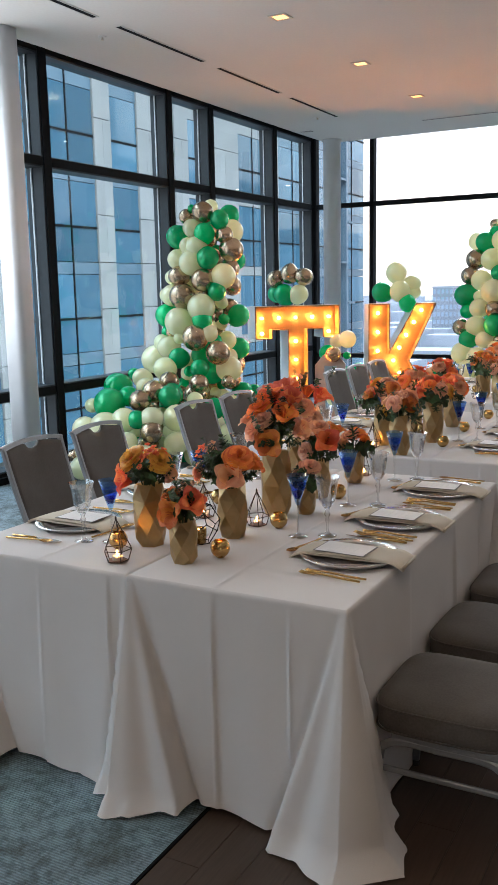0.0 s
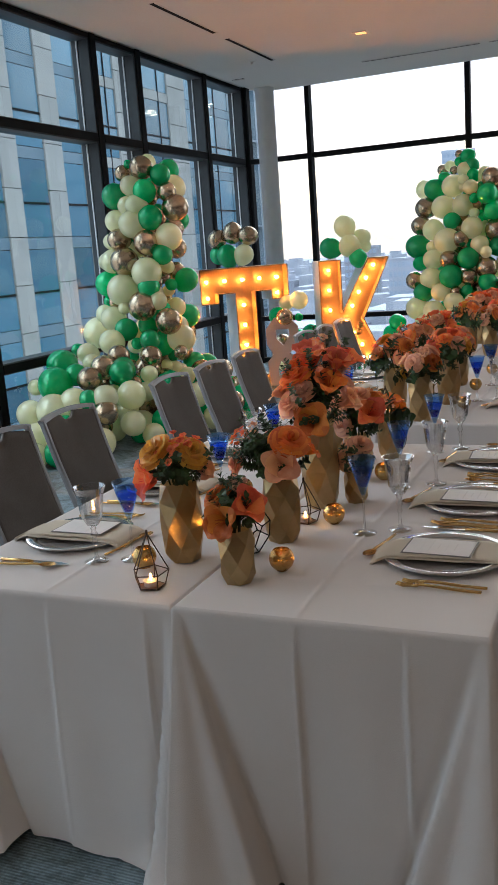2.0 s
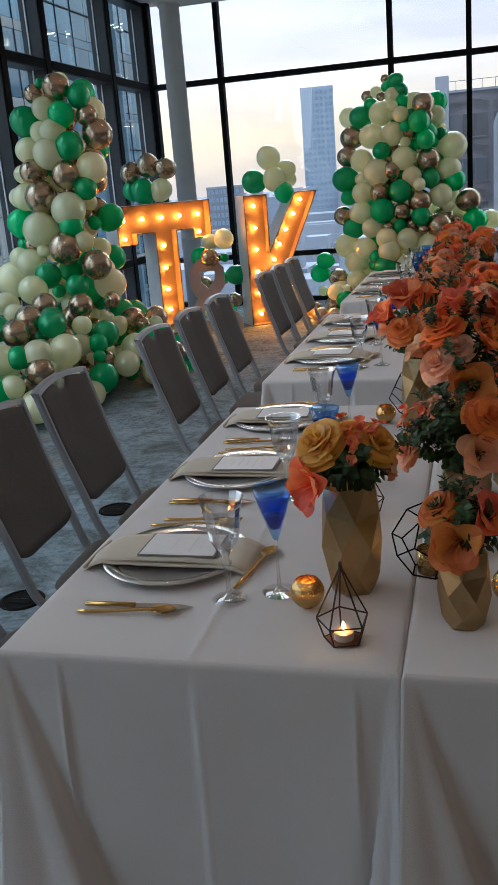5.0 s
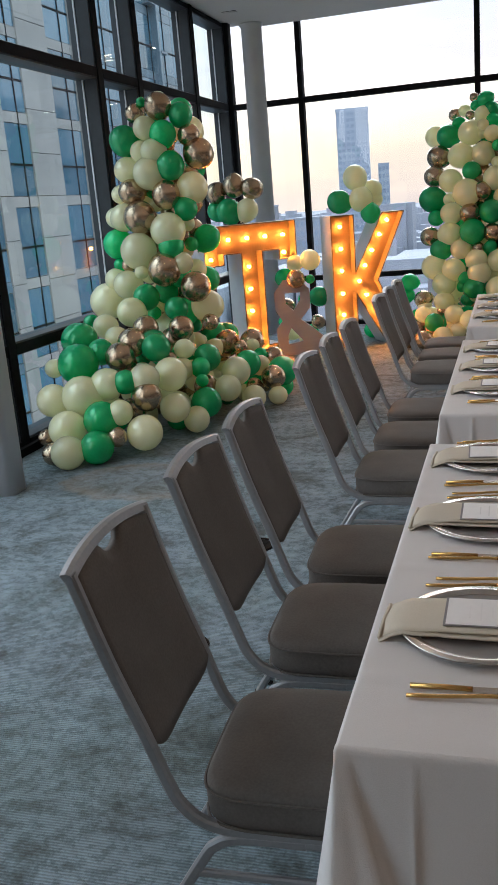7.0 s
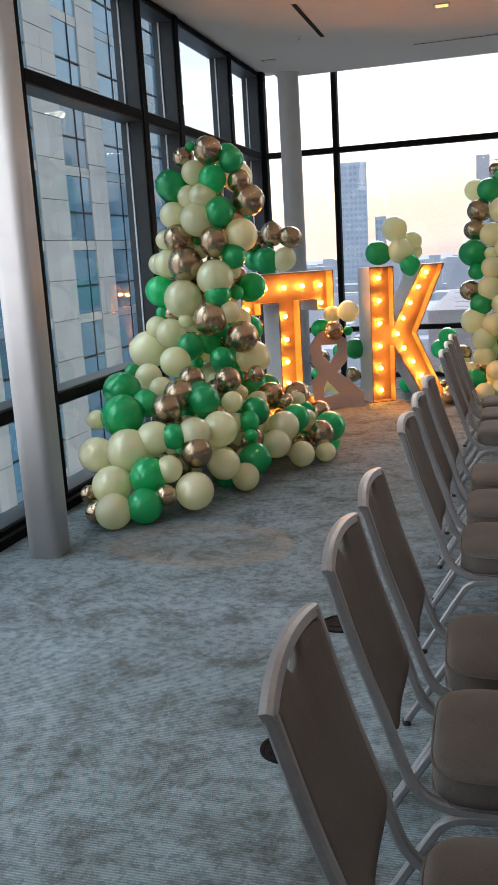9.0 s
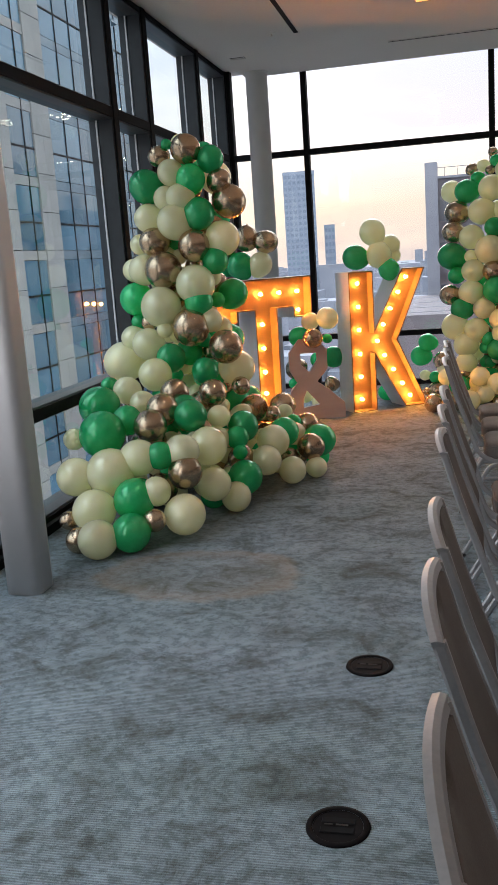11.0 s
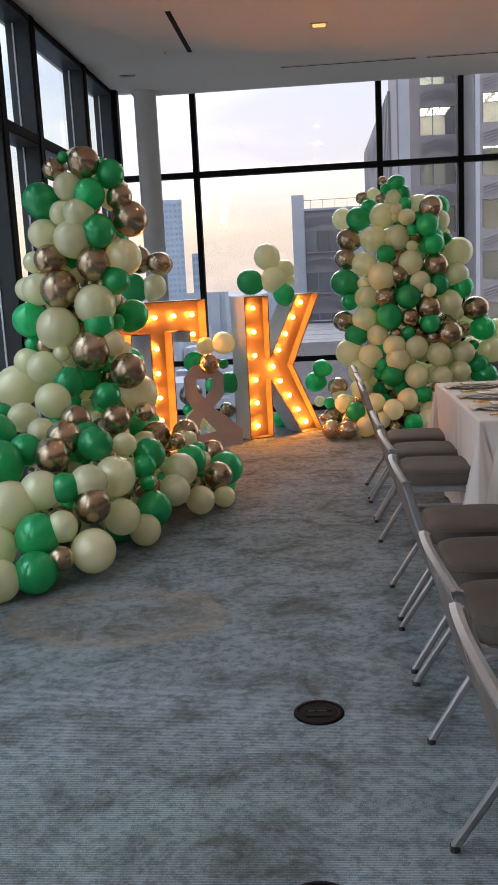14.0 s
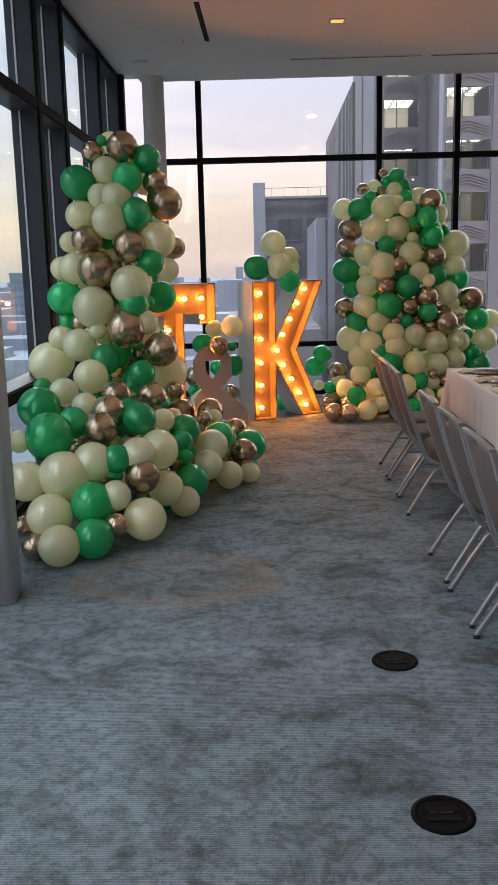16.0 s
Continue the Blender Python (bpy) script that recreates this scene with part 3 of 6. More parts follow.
def floor_box(x, y):
    f = thing("floor_outlet", pose(x, y, 0), "round black metal outlet cover set in carpet", "floor outlet", "floor outlets")
    part("rim", lathe(bmesh.new(), ((0.075, 0.0), (0.095, 0.0), (0.093, 0.006), (0.08, 0.008), (0.075, 0.004)), 40), M_IRON, f, "", True)
    part("lid", lathe(bmesh.new(), ((0.0, 0.004), (0.074, 0.004), (0.074, 0.001), (0, 0.001)), 40), M_IRON, f)
    for k in (-1, 1):
        part("flap", boxed(-0.05, 0.05, k * 0.022 - 0.014, k * 0.022 + 0.014, 0.004, 0.0075, 0.002), M_GASKET, f)
    part("latch", boxed(-0.006, 0.03, -0.003, 0.003, 0.0075, 0.0095), M_RUBBER, f)
    part("latch", boxed(-0.04, -0.015, -0.0025, 0.0025, 0.0075, 0.009), M_RUBBER, f)


for y in (5.34, 4.305):
    floor_box(-3.062, y)

# ---- banquet chairs ----
def bar(bm, points, half_y, half_w):
    """A flat bar with eased edges along points in a plane of constant or slowly changing y."""
    pts = [Vector(p) for p in points]
    rings = []
    for i, p in enumerate(pts):
        way = (pts[min(i + 1, len(pts) - 1)] - pts[max(i - 1, 0)]).normalized()
        side = Vector((0, 1, 0))
        side = (side - way * side.dot(way)).normalized()
        up = way.cross(side)
        rings.append([bm.verts.new(p + side * half_y * a + up * half_w * b) for a, b in ((1, 0.55), (0.55, 1), (-0.55, 1), (-1, 0.55), (-1, -0.55), (-0.55, -1), (0.55, -1), (1, -0.55))])
    for a, b in zip(rings, rings[1:]):
        for k in range(8):
            bm.faces.new((a[k], a[(k + 1) % 8], b[(k + 1) % 8], b[k]))
    bm.faces.new(rings[0][::-1])
    bm.faces.new(rings[-1])
    return bm


def banquet_chair(m):
    c = thing("banquet_chair", m, "taupe vinyl banquet chair with silver metal frame", "chair", "chairs round the tables")

    def rounded(k, i, grow=0.0):
        t = 2 * math.pi * i / 48
        c_, s_ = math.cos(t), math.sin(t)
        return 0.022 + (0.216 * k + grow) * math.copysign(abs(c_) ** 0.36, c_), (0.222 * k + grow) * math.copysign(abs(s_) ** 0.36, s_) * (1 - 0.05 * (c_ < 0) * abs(c_))

    cushion = bmesh.new()
    rings = []
    for z, k in ((0.340, 0.90), (0.342, 0.965), (0.350, 0.99), (0.37, 1.0), (0.405, 1.0), (0.421, 0.99), (0.430, 0.965), (0.436, 0.92), (0.443, 0.75), (0.447, 0.4)):
        rings.append([cushion.verts.new((*rounded(k, i), z)) for i in range(48)])
    for lo, hi in zip(rings, rings[1:]):
        for i in range(48):
            cushion.faces.new((lo[i], lo[(i + 1) % 48], hi[(i + 1) % 48], hi[i]))
    cushion.faces.new(rings[0][::-1])
    cushion.faces.new(rings[-1])
    seat = part("seat", cushion, M_CHAIRCLOTH, c, "", True)
    part("piping", tube(bmesh.new(), [(*rounded(1.0, i, 0.001), 0.417) for i in range(49)], 0.0035, 6), M_CHAIRCLOTH, seat)
    part("piping", tube(bmesh.new(), [(*rounded(1.0, i, 0.001), 0.346) for i in range(49)], 0.0035, 6), M_CHAIRCLOTH, seat)

    def lean(z):
        return -0.270 - 0.338 * (z - 0.5) - 0.008 * math.sin(math.pi * (z - 0.45) / 0.47)

    def post(z):
        return 0.204 + 0.010 * (z - 0.45) / 0.45

    # upholstered back between the posts, with a scooped grip under the arched top rail
    bm = bmesh.new()
    n, rows = 20, 14
    front, back = [], []
    for i in range(rows + 1):
        fr, bk = [], []
        for k in range(-n // 2, n // 2 + 1):
            s = k / (n / 2)
            low = 0.500 + 0.024 * abs(s) ** 6
            high = 0.929 - 0.022 * s * s - (0.034 * math.sqrt(max(0.0, 1 - (s / 0.27) ** 2)) if abs(s) < 0.27 else 0.0)
            z = low + (high - low) * i / rows
            y = s * (post(z) - 0.0125)
            bulge = 0.013 * (1 - s ** 4) * math.sin(math.pi * i / rows)
            bow = -0.012 * (1 - s * s)
            fr.append(bm.verts.new((lean(z) + 0.011 + bulge * 0.6 + bow, y, z)))
            bk.append(bm.verts.new((lean(z) - 0.009 - bulge * 0.4 + bow, y, z)))
        front.append(fr)
        back.append(bk)
    for g, flip in ((front, 1), (back, -1)):
        for i in range(rows):
            for k in range(n):
                q = (g[i][k], g[i][k + 1], g[i + 1][k + 1], g[i + 1][k])
                bm.faces.new(q[::flip])
    for i in range(rows):
        for k, s in ((0, 1), (n, -1)):
            bm.faces.new((front[i][k], front[i + 1][k], back[i + 1][k], back[i][k])[::s])
    for k in range(n):
        bm.faces.new((front[0][k], back[0][k], back[0][k + 1], front[0][k + 1]))
        bm.faces.new((front[rows][k], front[rows][k + 1], back[rows][k + 1], back[rows][k]))
    part("back_panel", bm, M_CHAIRCLOTH, c, "", True)

    for s in (-1, 1):
        line = curve_points([(0.17, s * 0.198, 0.328), (0.02, s * 0.2, 0.328), (-0.12, s * 0.202, 0.330), (-0.188, s * 0.203, 0.348), (-0.232, s * 0.204, 0.388), (-0.256, s * 0.204, 0.44), (lean(0.56), s * post(0.56), 0.56), (lean(0.73), s * post(0.73), 0.73), (lean(0.924), s * post(0.924), 0.924)], 5)
        part("upright", bar(bmesh.new(), line, 0.0115, 0.0135), M_CHAIRMETAL, c)
    # arched top rail whose ends stand a little proud of the posts
    rail = bmesh.new()
    strips = []
    for k in range(17):
        s = -1 + k / 8
        z1, y = 0.952 - 0.020 * s * s, s * 0.229
        z0 = z1 - 0.020
        x1, x0 = lean(z1) - 0.012 * (1 - s * s), lean(z0) - 0.012 * (1 - s * s)
        strips.append([rail.verts.new(p) for p in ((x0 + 0.012, y * 0.975, z0), (x1 + 0.011, y, z1 - 0.003), (x1, y, z1), (x1 - 0.013, y, z1 - 0.003), (x0 - 0.013, y * 0.975, z0))])
    for a, b in zip(strips, strips[1:]):
        for k in range(5):
            rail.faces.new((a[k], a[(k + 1) % 5], b[(k + 1) % 5], b[k]))
    rail.faces.new(strips[0])
    rail.faces.new(strips[-1][::-1])
    part("top_rail", rail, M_CHAIRMETAL, c)
    for s in (-1, 1):
        for name, line in (("leg", [(0.04, s * 0.2, 0.312), (0.14, s * 0.203, 0.312), (0.190, s * 0.206, 0.294), (0.208, s * 0.21, 0.25), (0.228, s * 0.22, 0.012)]), ("leg", [(0.04, s * 0.202, 0.311), (-0.10, s * 0.203, 0.311), (-0.160, s * 0.206, 0.292), (-0.198, s * 0.209, 0.245), (-0.342, s * 0.222, 0.012)])):
            leg = part(name, bar(bmesh.new(), curve_points(line, 5), 0.0105, 0.0125), M_CHAIRMETAL, c)
            x, y, z = line[-1]
            part("foot", lathe(bmesh.new(), ((0, -0.012), (0.0148, -0.012), (0.015, 0.006), (0.0, 0.006)), 10, (x, y, z)), M_RUBBER, leg)
        part("stretcher", bar(bmesh.new(), [(-0.215, s * 0.211, 0.22), (0.212, s * 0.2105, 0.22)], 0.007, 0.009), M_CHAIRMETAL, c)
    return c


TABLE_WEST, TABLE_EAST, SEAM, TABLE_TOP = -2.125, -0.585, -1.355, 0.76
TABLES = ((2.67, 4.50), (4.93, 6.76), (7.28, 9.11))
west_seats = ((3.160, 2.5), (3.80, 1.5), (4.325, 2.0), (5.34, 0.5), (5.90, 1.2), (6.46, 0.3), (7.70, -0.6), (8.22, 0.8), (8.76, -0.4))
east_seats = ((3.03, 0), (3.58, -1.2), (4.13, 0.8), (5.34, 1.4), (5.90, -0.7), (6.46, 0.5), (7.70, -1.5), (8.22, 1.0), (8.76, -0.8))
first = banquet_chair(pose(-2.312, 3.160, 0, 0, 0, 2.5))
for y, turn in west_seats[1:]:
    copy_thing(first, pose(-2.335, y, 0, 0, 0, turn))
for y, turn in east_seats:
    copy_thing(first, pose(-0.335, y, 0, 0, 0, 180 + turn))


# ---- tables under long cloths ----
def folding_table(y0, y1, x0, x1):
    t = thing("banquet_table", pose((x0 + x1) / 2, (y0 + y1) / 2, 0), "folding banquet table hidden under a long cloth", "table", "banquet tables")
    hx, hy = (x1 - x0) / 2 - 0.012, (y1 - y0) / 2 - 0.012
    part("tabletop", boxed(-hx, hx, -hy, hy, 0.725, TABLE_TOP - 0.008, 0.004), M_WOODFLOOR, t)
    for sx in (-1, 1):
        for sy in (-1, 1):
            part("leg", tube(bmesh.new(), [(sx * (hx - 0.08), sy * (hy - 0.2), 0), (sx * (hx - 0.08), sy * (hy - 0.2), 0.73)], 0.015), M_CHAIRMETAL, t)


EDGE_ROUND = 0.007


def tablecloth(y0, y1, x0, x1, inner, seed, label):
    """A floor-length cloth: flat top, creases, hanging folds and full corners. inner: the side (-1 west, 1 east) that meets its neighbour."""
    cl = thing("tablecloth", pose(0, 0, 0), label, "tablecloth", "floor length tablecloths")
    rnd = random.Random(seed)
    off = rnd.uniform(0, 50)
    corners = [(x0, y0), (x1, y0), (x1, y1), (x0, y1)]
    rim = []
    for i in range(4):
        (ax, ay), (bx, by) = corners[i], corners[(i + 1) % 4]
        length = math.hypot(bx - ax, by - ay)
        nx, ny = (by - ay) / length, -(bx - ax) / length
        steps = max(10, int(length / (0.0065 if i == 0 else 0.012)))
        for k in range(steps):
            s = k / steps
            rim.append((ax + (bx - ax) * s, ay + (by - ay) * s, nx, ny, s * length, length, i))
    creases = {i: sorted(rnd.uniform(0.1, 0.9) for _ in range(2 + (i % 2))) for i in range(4)}
    creases[0] = [0.17, 0.51, 0.90] if inner > 0 else [0.42, 0.76]
    phase = [rnd.uniform(0, 6) for _ in range(8)]
    bm = bmesh.new()
    drops = [0.0, 0.003, 0.010, 0.022] + [k / 26 for k in range(1, 27)]
    hang = len(drops) - 1
    grid = []
    for d in drops:
        turned = EDGE_ROUND * max(0.0, 1 - d / 0.010) ** 2
        row = []
        for x, y, nx, ny, s, length, i in rim:
            edge = min(s, length - s)
            near_start = s < length / 2
            ci = i if near_start else (i + 1) % 4
            cx, cy = corners[ci]
            joins_inner = (cx == x1) if inner > 0 else (cx == x0)
            on_inner = (i == 1) if inner > 0 else (i == 3)
            flare = overlap = 0.0
            if not on_inner:
                wide = (0.012 + 0.085 * d) if joins_inner and inner > 0 else (0.014 + 0.215 * d)
                full = (0.045 if joins_inner and inner > 0 else 0.125) * d ** 1.05
                cone = max(0.0, 1 - edge / wide)
                flare = full * (0.5 * cone + 0.5 * min(1.0, cone * 8.0) ** 0.65)
                if cone > 0:
                    overlap = 0.034 * d * math.exp(-((cone - 0.17) / 0.10) ** 2) * (1 if near_start else -1)
                flare += 0.020 * d * math.sin(3.0 * math.pi * cone + phase[(i + 2) % 8] * 0.3) * (cone > 0) * min(1.0, cone * 3) * (1 - cone)
                flare -= 0.028 * d * math.exp(-((edge - wide - 0.010) / 0.018) ** 2)
                wave = 0.007 * math.sin(s * 11 + phase[i] + 1.1 * d) + 0.004 * math.sin(s * 27 + phase[i + 4] - 2 * d)
                flare += wave * d ** 1.3
                flare += 0.024 * d * max(0.0, noise.noise((s * 2.4 + off, i * 7.0, d * 0.8)))
                for q, c in enumerate(creases[i]):
                    gap = s - c * length
                    ridge = max(0.0, 1 - abs(gap) / 0.010)
                    tilt = math.copysign(max(0.0, 1 - abs(gap) / 0.09), gap)
                    flare += min(1.0, d * 5) * (0.0050 * ridge + 0.0036 * (1 if q % 2 else -1) * tilt)
                flare += 0.004 * d + 0.0012 * min(1.0, d * 5) * noise.noise((s * 9, d * 5, off))
            z = TABLE_TOP - d * (TABLE_TOP - 0.006)
            drop = 0.0
            if d > 0.93 and not on_inner:
                puddle = (d - 0.93) / 0.07
                flare += (0.045 + 0.02 * noise.noise((s * 21, i * 3.0, off))) * puddle * math.exp(-(edge / 0.17) ** 2)
                z += 0.028 * max(0.0, noise.noise((s * 26, puddle * 2.5, off))) * math.exp(-(edge / 0.2) ** 2)
                drop = 0.022 * puddle * (0.5 + 0.5 * math.sin(s * 9 + phase[i])) * (1 - math.exp(-(edge / 0.16) ** 2))
            swing = 0.0
            if not on_inner and edge < 0.3:
                swing = (0.0 if joins_inner and inner > 0 else 0.02 if joins_inner else 0.03) * d * math.exp(-(edge / 0.10) ** 2)
            if joins_inner and inner < 0 and abs(nx) < 0.5:
                swing = min(swing, 0.02)
            ox = nx * flare + (math.copysign(1, cx - (x0 + x1) / 2) * swing if abs(nx) < 0.5 else 0)
            oy = ny * flare + (math.copysign(1, cy - (y0 + y1) / 2) * swing if abs(ny) < 0.5 else 0)
            ox, oy = ox - ny * overlap, oy + nx * overlap
            row.append(bm.verts.new((min(max(x, x0 + turned), x1 - turned) + ox, min(max(y, y0 + turned), y1 - turned) + oy, z + drop)))
        grid.append(row)
    m = len(rim)
    for j in range(hang):
        for k in range(m):
            bm.faces.new((grid[j][k], grid[j][(k + 1) % m], grid[j + 1][(k + 1) % m], grid[j + 1][k]))
    part("skirt", bm, M_CLOTH, cl, "", True)
    top = bmesh.new()
    nx_, ny_ = 110, 110
    vs = []
    for a in range(nx_ + 1):
        col = []
        for b in range(ny_ + 1):
            x, y = x0 + EDGE_ROUND + (x1 - x0 - 2 * EDGE_ROUND) * a / nx_, y0 + EDGE_ROUND + (y1 - y0 - 2 * EDGE_ROUND) * b / ny_
            z = TABLE_TOP + 0.0
            ex, ey = min(a, nx_ - a), min(b, ny_ - b)
            if ex and ey:
                z += 0.0016 + 0.0012 * noise.noise((x * 3 + off, y * 3, 0))
                for c in (0.12, 0.40, 0.68, 0.94):
                    z += 0.0034 * max(0.0, 1 - abs(b / ny_ - c) * (y1 - y0) / 0.022)
                z += 0.0036 * max(0.0, 1 - abs(a / nx_ - (0.51 if inner > 0 else 0.42)) * (x1 - x0) / 0.011)
            col.append(top.verts.new((x, y, z)))
        vs.append(col)
    for a in range(nx_):
        for b in range(ny_):
            top.faces.new((vs[a][b], vs[a + 1][b], vs[a + 1][b + 1], vs[a][b + 1]))
    part("top_panel", top, M_CLOTH, cl, "", True)


for i, (y0, y1) in enumerate(TABLES):
    folding_table(y0, y1, TABLE_WEST, SEAM)
    folding_table(y0, y1, SEAM, TABLE_EAST)
    tablecloth(y0, y1, TABLE_WEST, SEAM - 0.0004, 1, 10 + i, "floor length off-white linen cloth with fold creases")
    tablecloth(y0, y1, SEAM + 0.0004, TABLE_EAST, -1, 20 + i, "floor length off-white linen cloth with fold creases")


# ---- balloons ----
def balloon_mesh(name, material, n=20):
    """A latex balloon of radius 1: round, a little drawn out to its neck, with a rolled knot."""
    bm = bmesh.new()
    rows = []
    for k in range(15):
        a = math.pi * k / 14
        stretch = 1.0 + 0.10 * max(0.0, -math.cos(a)) ** 2
        rows.append((math.sin(a) * (1 - 0.05 * max(0.0, -math.cos(a))), math.cos(a) * stretch * 1.02))
    rows[0], rows[-1] = (0, rows[0][1]), (0.035, -1.12)
    rows += [(0.03, -1.16), (0.075, -1.20), (0.06, -1.215), (0, -1.20)]
    lathe(bm, rows, n)
    return mesh_of(bm, name, material, True)


BALLOON = {"g": balloon_mesh("green_balloon", M_GREEN), "c": balloon_mesh("ivory_balloon", M_CREAM), "m": balloon_mesh("mocha_balloon", M_CHROME)}
placed = []
tilts = random.Random(8)


def tier(parent, core, balloons):
    """Hangs balloons (x, y, z, radius, colour) on a thing, their necks turned to its core line (x, y)."""
    for x, y, z, r, colour in balloons:
        inward = Vector((core[0] - x, core[1] - y, tilts.uniform(-0.3, 0.25)))
        turn = (-inward).to_track_quat("Z", "Y").to_matrix().to_4x4()
        size = Matrix.Diagonal((r * tilts.uniform(0.97, 1.03), r * tilts.uniform(0.97, 1.03), r * tilts.uniform(0.98, 1.06), 1))
        part("balloon", BALLOON[colour], None, parent, "", False, parent.matrix_basis.inverted() @ Matrix.Translation((x, y, z)) @ turn @ size)
        placed.append((Vector((x, y, z)), r))


def fill(parent, core, radius_at, z0, z1, seed, y_limit=99.0):
    """Closes a tower behind its outer balloons with more of them round the core."""
    rnd = random.Random(seed)
    z = z0
    while z < z1:
        reach = radius_at(z)
        for k in range(80):
            a, d = rnd.uniform(0, 2 * math.pi), reach * math.sqrt(rnd.uniform(0.2, 1))
            r = rnd.choice((0.12, 0.125, 0.105, 0.09, 0.07, 0.06))
            p = Vector((core[0] + d * math.cos(a), core[1] + d * math.sin(a), max(r, z + rnd.uniform(-0.08, 0.08))))
            if p.y + r > y_limit or p.x - r < WEST + 0.03:
                continue
            if all((p - q).length > 0.82 * (r + s) for q, s in placed):
                tier(parent, core, [(p.x, p.y, p.z, r, rnd.choice("gmccgcm"))])
        z += 0.15


west_tower = thing("balloon_column", pose(-4.6, 8.75, 0), "tall green, ivory and mocha balloon tower trailing onto carpet", "balloon column", "balloon towers")
tier(west_tower, (-4.6, 8.8), [(-4.60, 8.57, 2.47, 0.11, "m"), (-4.43, 8.62, 2.39, 0.1, "g"), (-4.82, 8.60, 2.44, 0.08, "m"), (-4.75, 8.59, 2.52, 0.04, "g"), (-4.94, 8.62, 2.23, 0.13, "g"), (-4.72, 8.55, 2.31, 0.1, "c"), (-4.57, 8.54, 2.25, 0.11, "g"), (-4.38, 8.63, 2.23, 0.09, "m"), (-4.32, 8.66, 2.08, 0.13, "m"), (-4.52, 8.51, 2.00, 0.12, "g"), (-4.77, 8.53, 2.13, 0.09, "c"), (-4.65, 8.51, 2.12, 0.11, "c"), (-4.70, 8.48, 1.95, 0.13, "c"), (-4.93, 8.57, 2.00, 0.11, "c"), (-4.88, 8.51, 1.82, 0.11, "m"), (-5.02, 8.59, 1.81, 0.08, "c"), (-4.56, 8.46, 1.77, 0.12, "m"), (-4.37, 8.57, 1.81, 0.13, "c")])
tier(west_tower, (-4.6, 8.8), [(-4.42, 8.51, 1.65, 0.1, "g"), (-4.81, 8.45, 1.61, 0.14, "m"), (-4.98, 8.52, 1.62, 0.12, "c"), (-5.09, 8.60, 1.62, 0.09, "c"), (-4.56, 8.42, 1.49, 0.15, "c"), (-5.07, 8.55, 1.40, 0.13, "g"), (-4.84, 8.41, 1.34, 0.15, "c"), (-4.54, 8.40, 1.36, 0.11, "g"), (-4.60, 8.35, 1.18, 0.14, "m"), (-5.06, 8.51, 1.23, 0.06, "g"), (-4.95, 8.44, 1.23, 0.06, "m"), (-4.81, 8.36, 1.17, 0.06, "c"), (-4.46, 8.41, 1.22, 0.09, "c"), (-5.10, 8.48, 1.11, 0.1, "c"), (-4.95, 8.37, 1.07, 0.12, "c"), (-4.36, 8.40, 1.02, 0.13, "m"), (-4.74, 8.24, 0.97, 0.11, "g"), (-5.20, 8.49, 0.93, 0.16, "c"), (-4.82, 8.09, 0.87, 0.12, "c")])
tier(west_tower, (-4.6, 8.8), [(-4.48, 8.22, 0.87, 0.1, "g"), (-4.33, 8.57, 0.84, 0.14, "c"), (-5.14, 7.98, 0.82, 0.06, "g"), (-4.97, 7.89, 0.79, 0.1, "c"), (-4.60, 7.83, 0.77, 0.1, "m"), (-4.39, 8.05, 0.73, 0.1, "m"), (-4.27, 8.43, 0.72, 0.07, "m"), (-4.78, 7.66, 0.73, 0.09, "c"), (-4.61, 7.56, 0.70, 0.11, "m"), (-5.07, 7.60, 0.73, 0.14, "g"), (-4.81, 7.42, 0.66, 0.1, "g"), (-4.41, 7.54, 0.66, 0.11, "g"), (-4.29, 7.81, 0.60, 0.08, "c"), (-4.63, 7.36, 0.63, 0.11, "m"), (-4.93, 7.27, 0.60, 0.15, "g"), (-4.16, 7.96, 0.50, 0.11, "g"), (-4.17, 7.81, 0.45, 0.08, "g"), (-5.11, 7.23, 0.58, 0.07, "c"), (-4.37, 7.17, 0.50, 0.11, "c")])
tier(west_tower, (-4.6, 8.8), [(-4.28, 7.45, 0.47, 0.13, "c"), (-4.63, 7.09, 0.48, 0.12, "c"), (-4.49, 7.10, 0.49, 0.09, "g"), (-4.79, 7.01, 0.41, 0.15, "c"), (-4.14, 7.74, 0.36, 0.05, "g"), (-3.99, 8.14, 0.35, 0.12, "c"), (-3.94, 8.32, 0.38, 0.11, "g"), (-4.01, 7.96, 0.25, 0.11, "c"), (-4.34, 7.11, 0.38, 0.11, "m"), (-3.73, 8.62, 0.25, 0.13, "g"), (-3.77, 8.48, 0.23, 0.1, "m"), (-5.01, 6.98, 0.39, 0.12, "c"), (-4.23, 7.35, 0.24, 0.11, "c"), (-4.10, 7.68, 0.20, 0.12, "g"), (-4.60, 6.88, 0.27, 0.13, "g"), (-4.47, 6.92, 0.31, 0.09, "c"), (-4.84, 6.82, 0.22, 0.13, "c"), (-3.87, 8.19, 0.12, 0.1, "c")])
tier(west_tower, (-4.6, 8.8), [(-3.73, 8.43, 0.08, 0.08, "c"), (-4.13, 7.51, 0.11, 0.1, "c"), (-4.31, 6.94, 0.16, 0.13, "c"), (-4.45, 6.78, 0.17, 0.07, "m"), (-4.57, 6.70, 0.12, 0.12, "g"), (-4.89, 6.67, 0.08, 0.08, "m"), (-4.74, 6.60, 0.11, 0.12, "c"), (-4.99, 6.78, 0.17, 0.06, "m")])
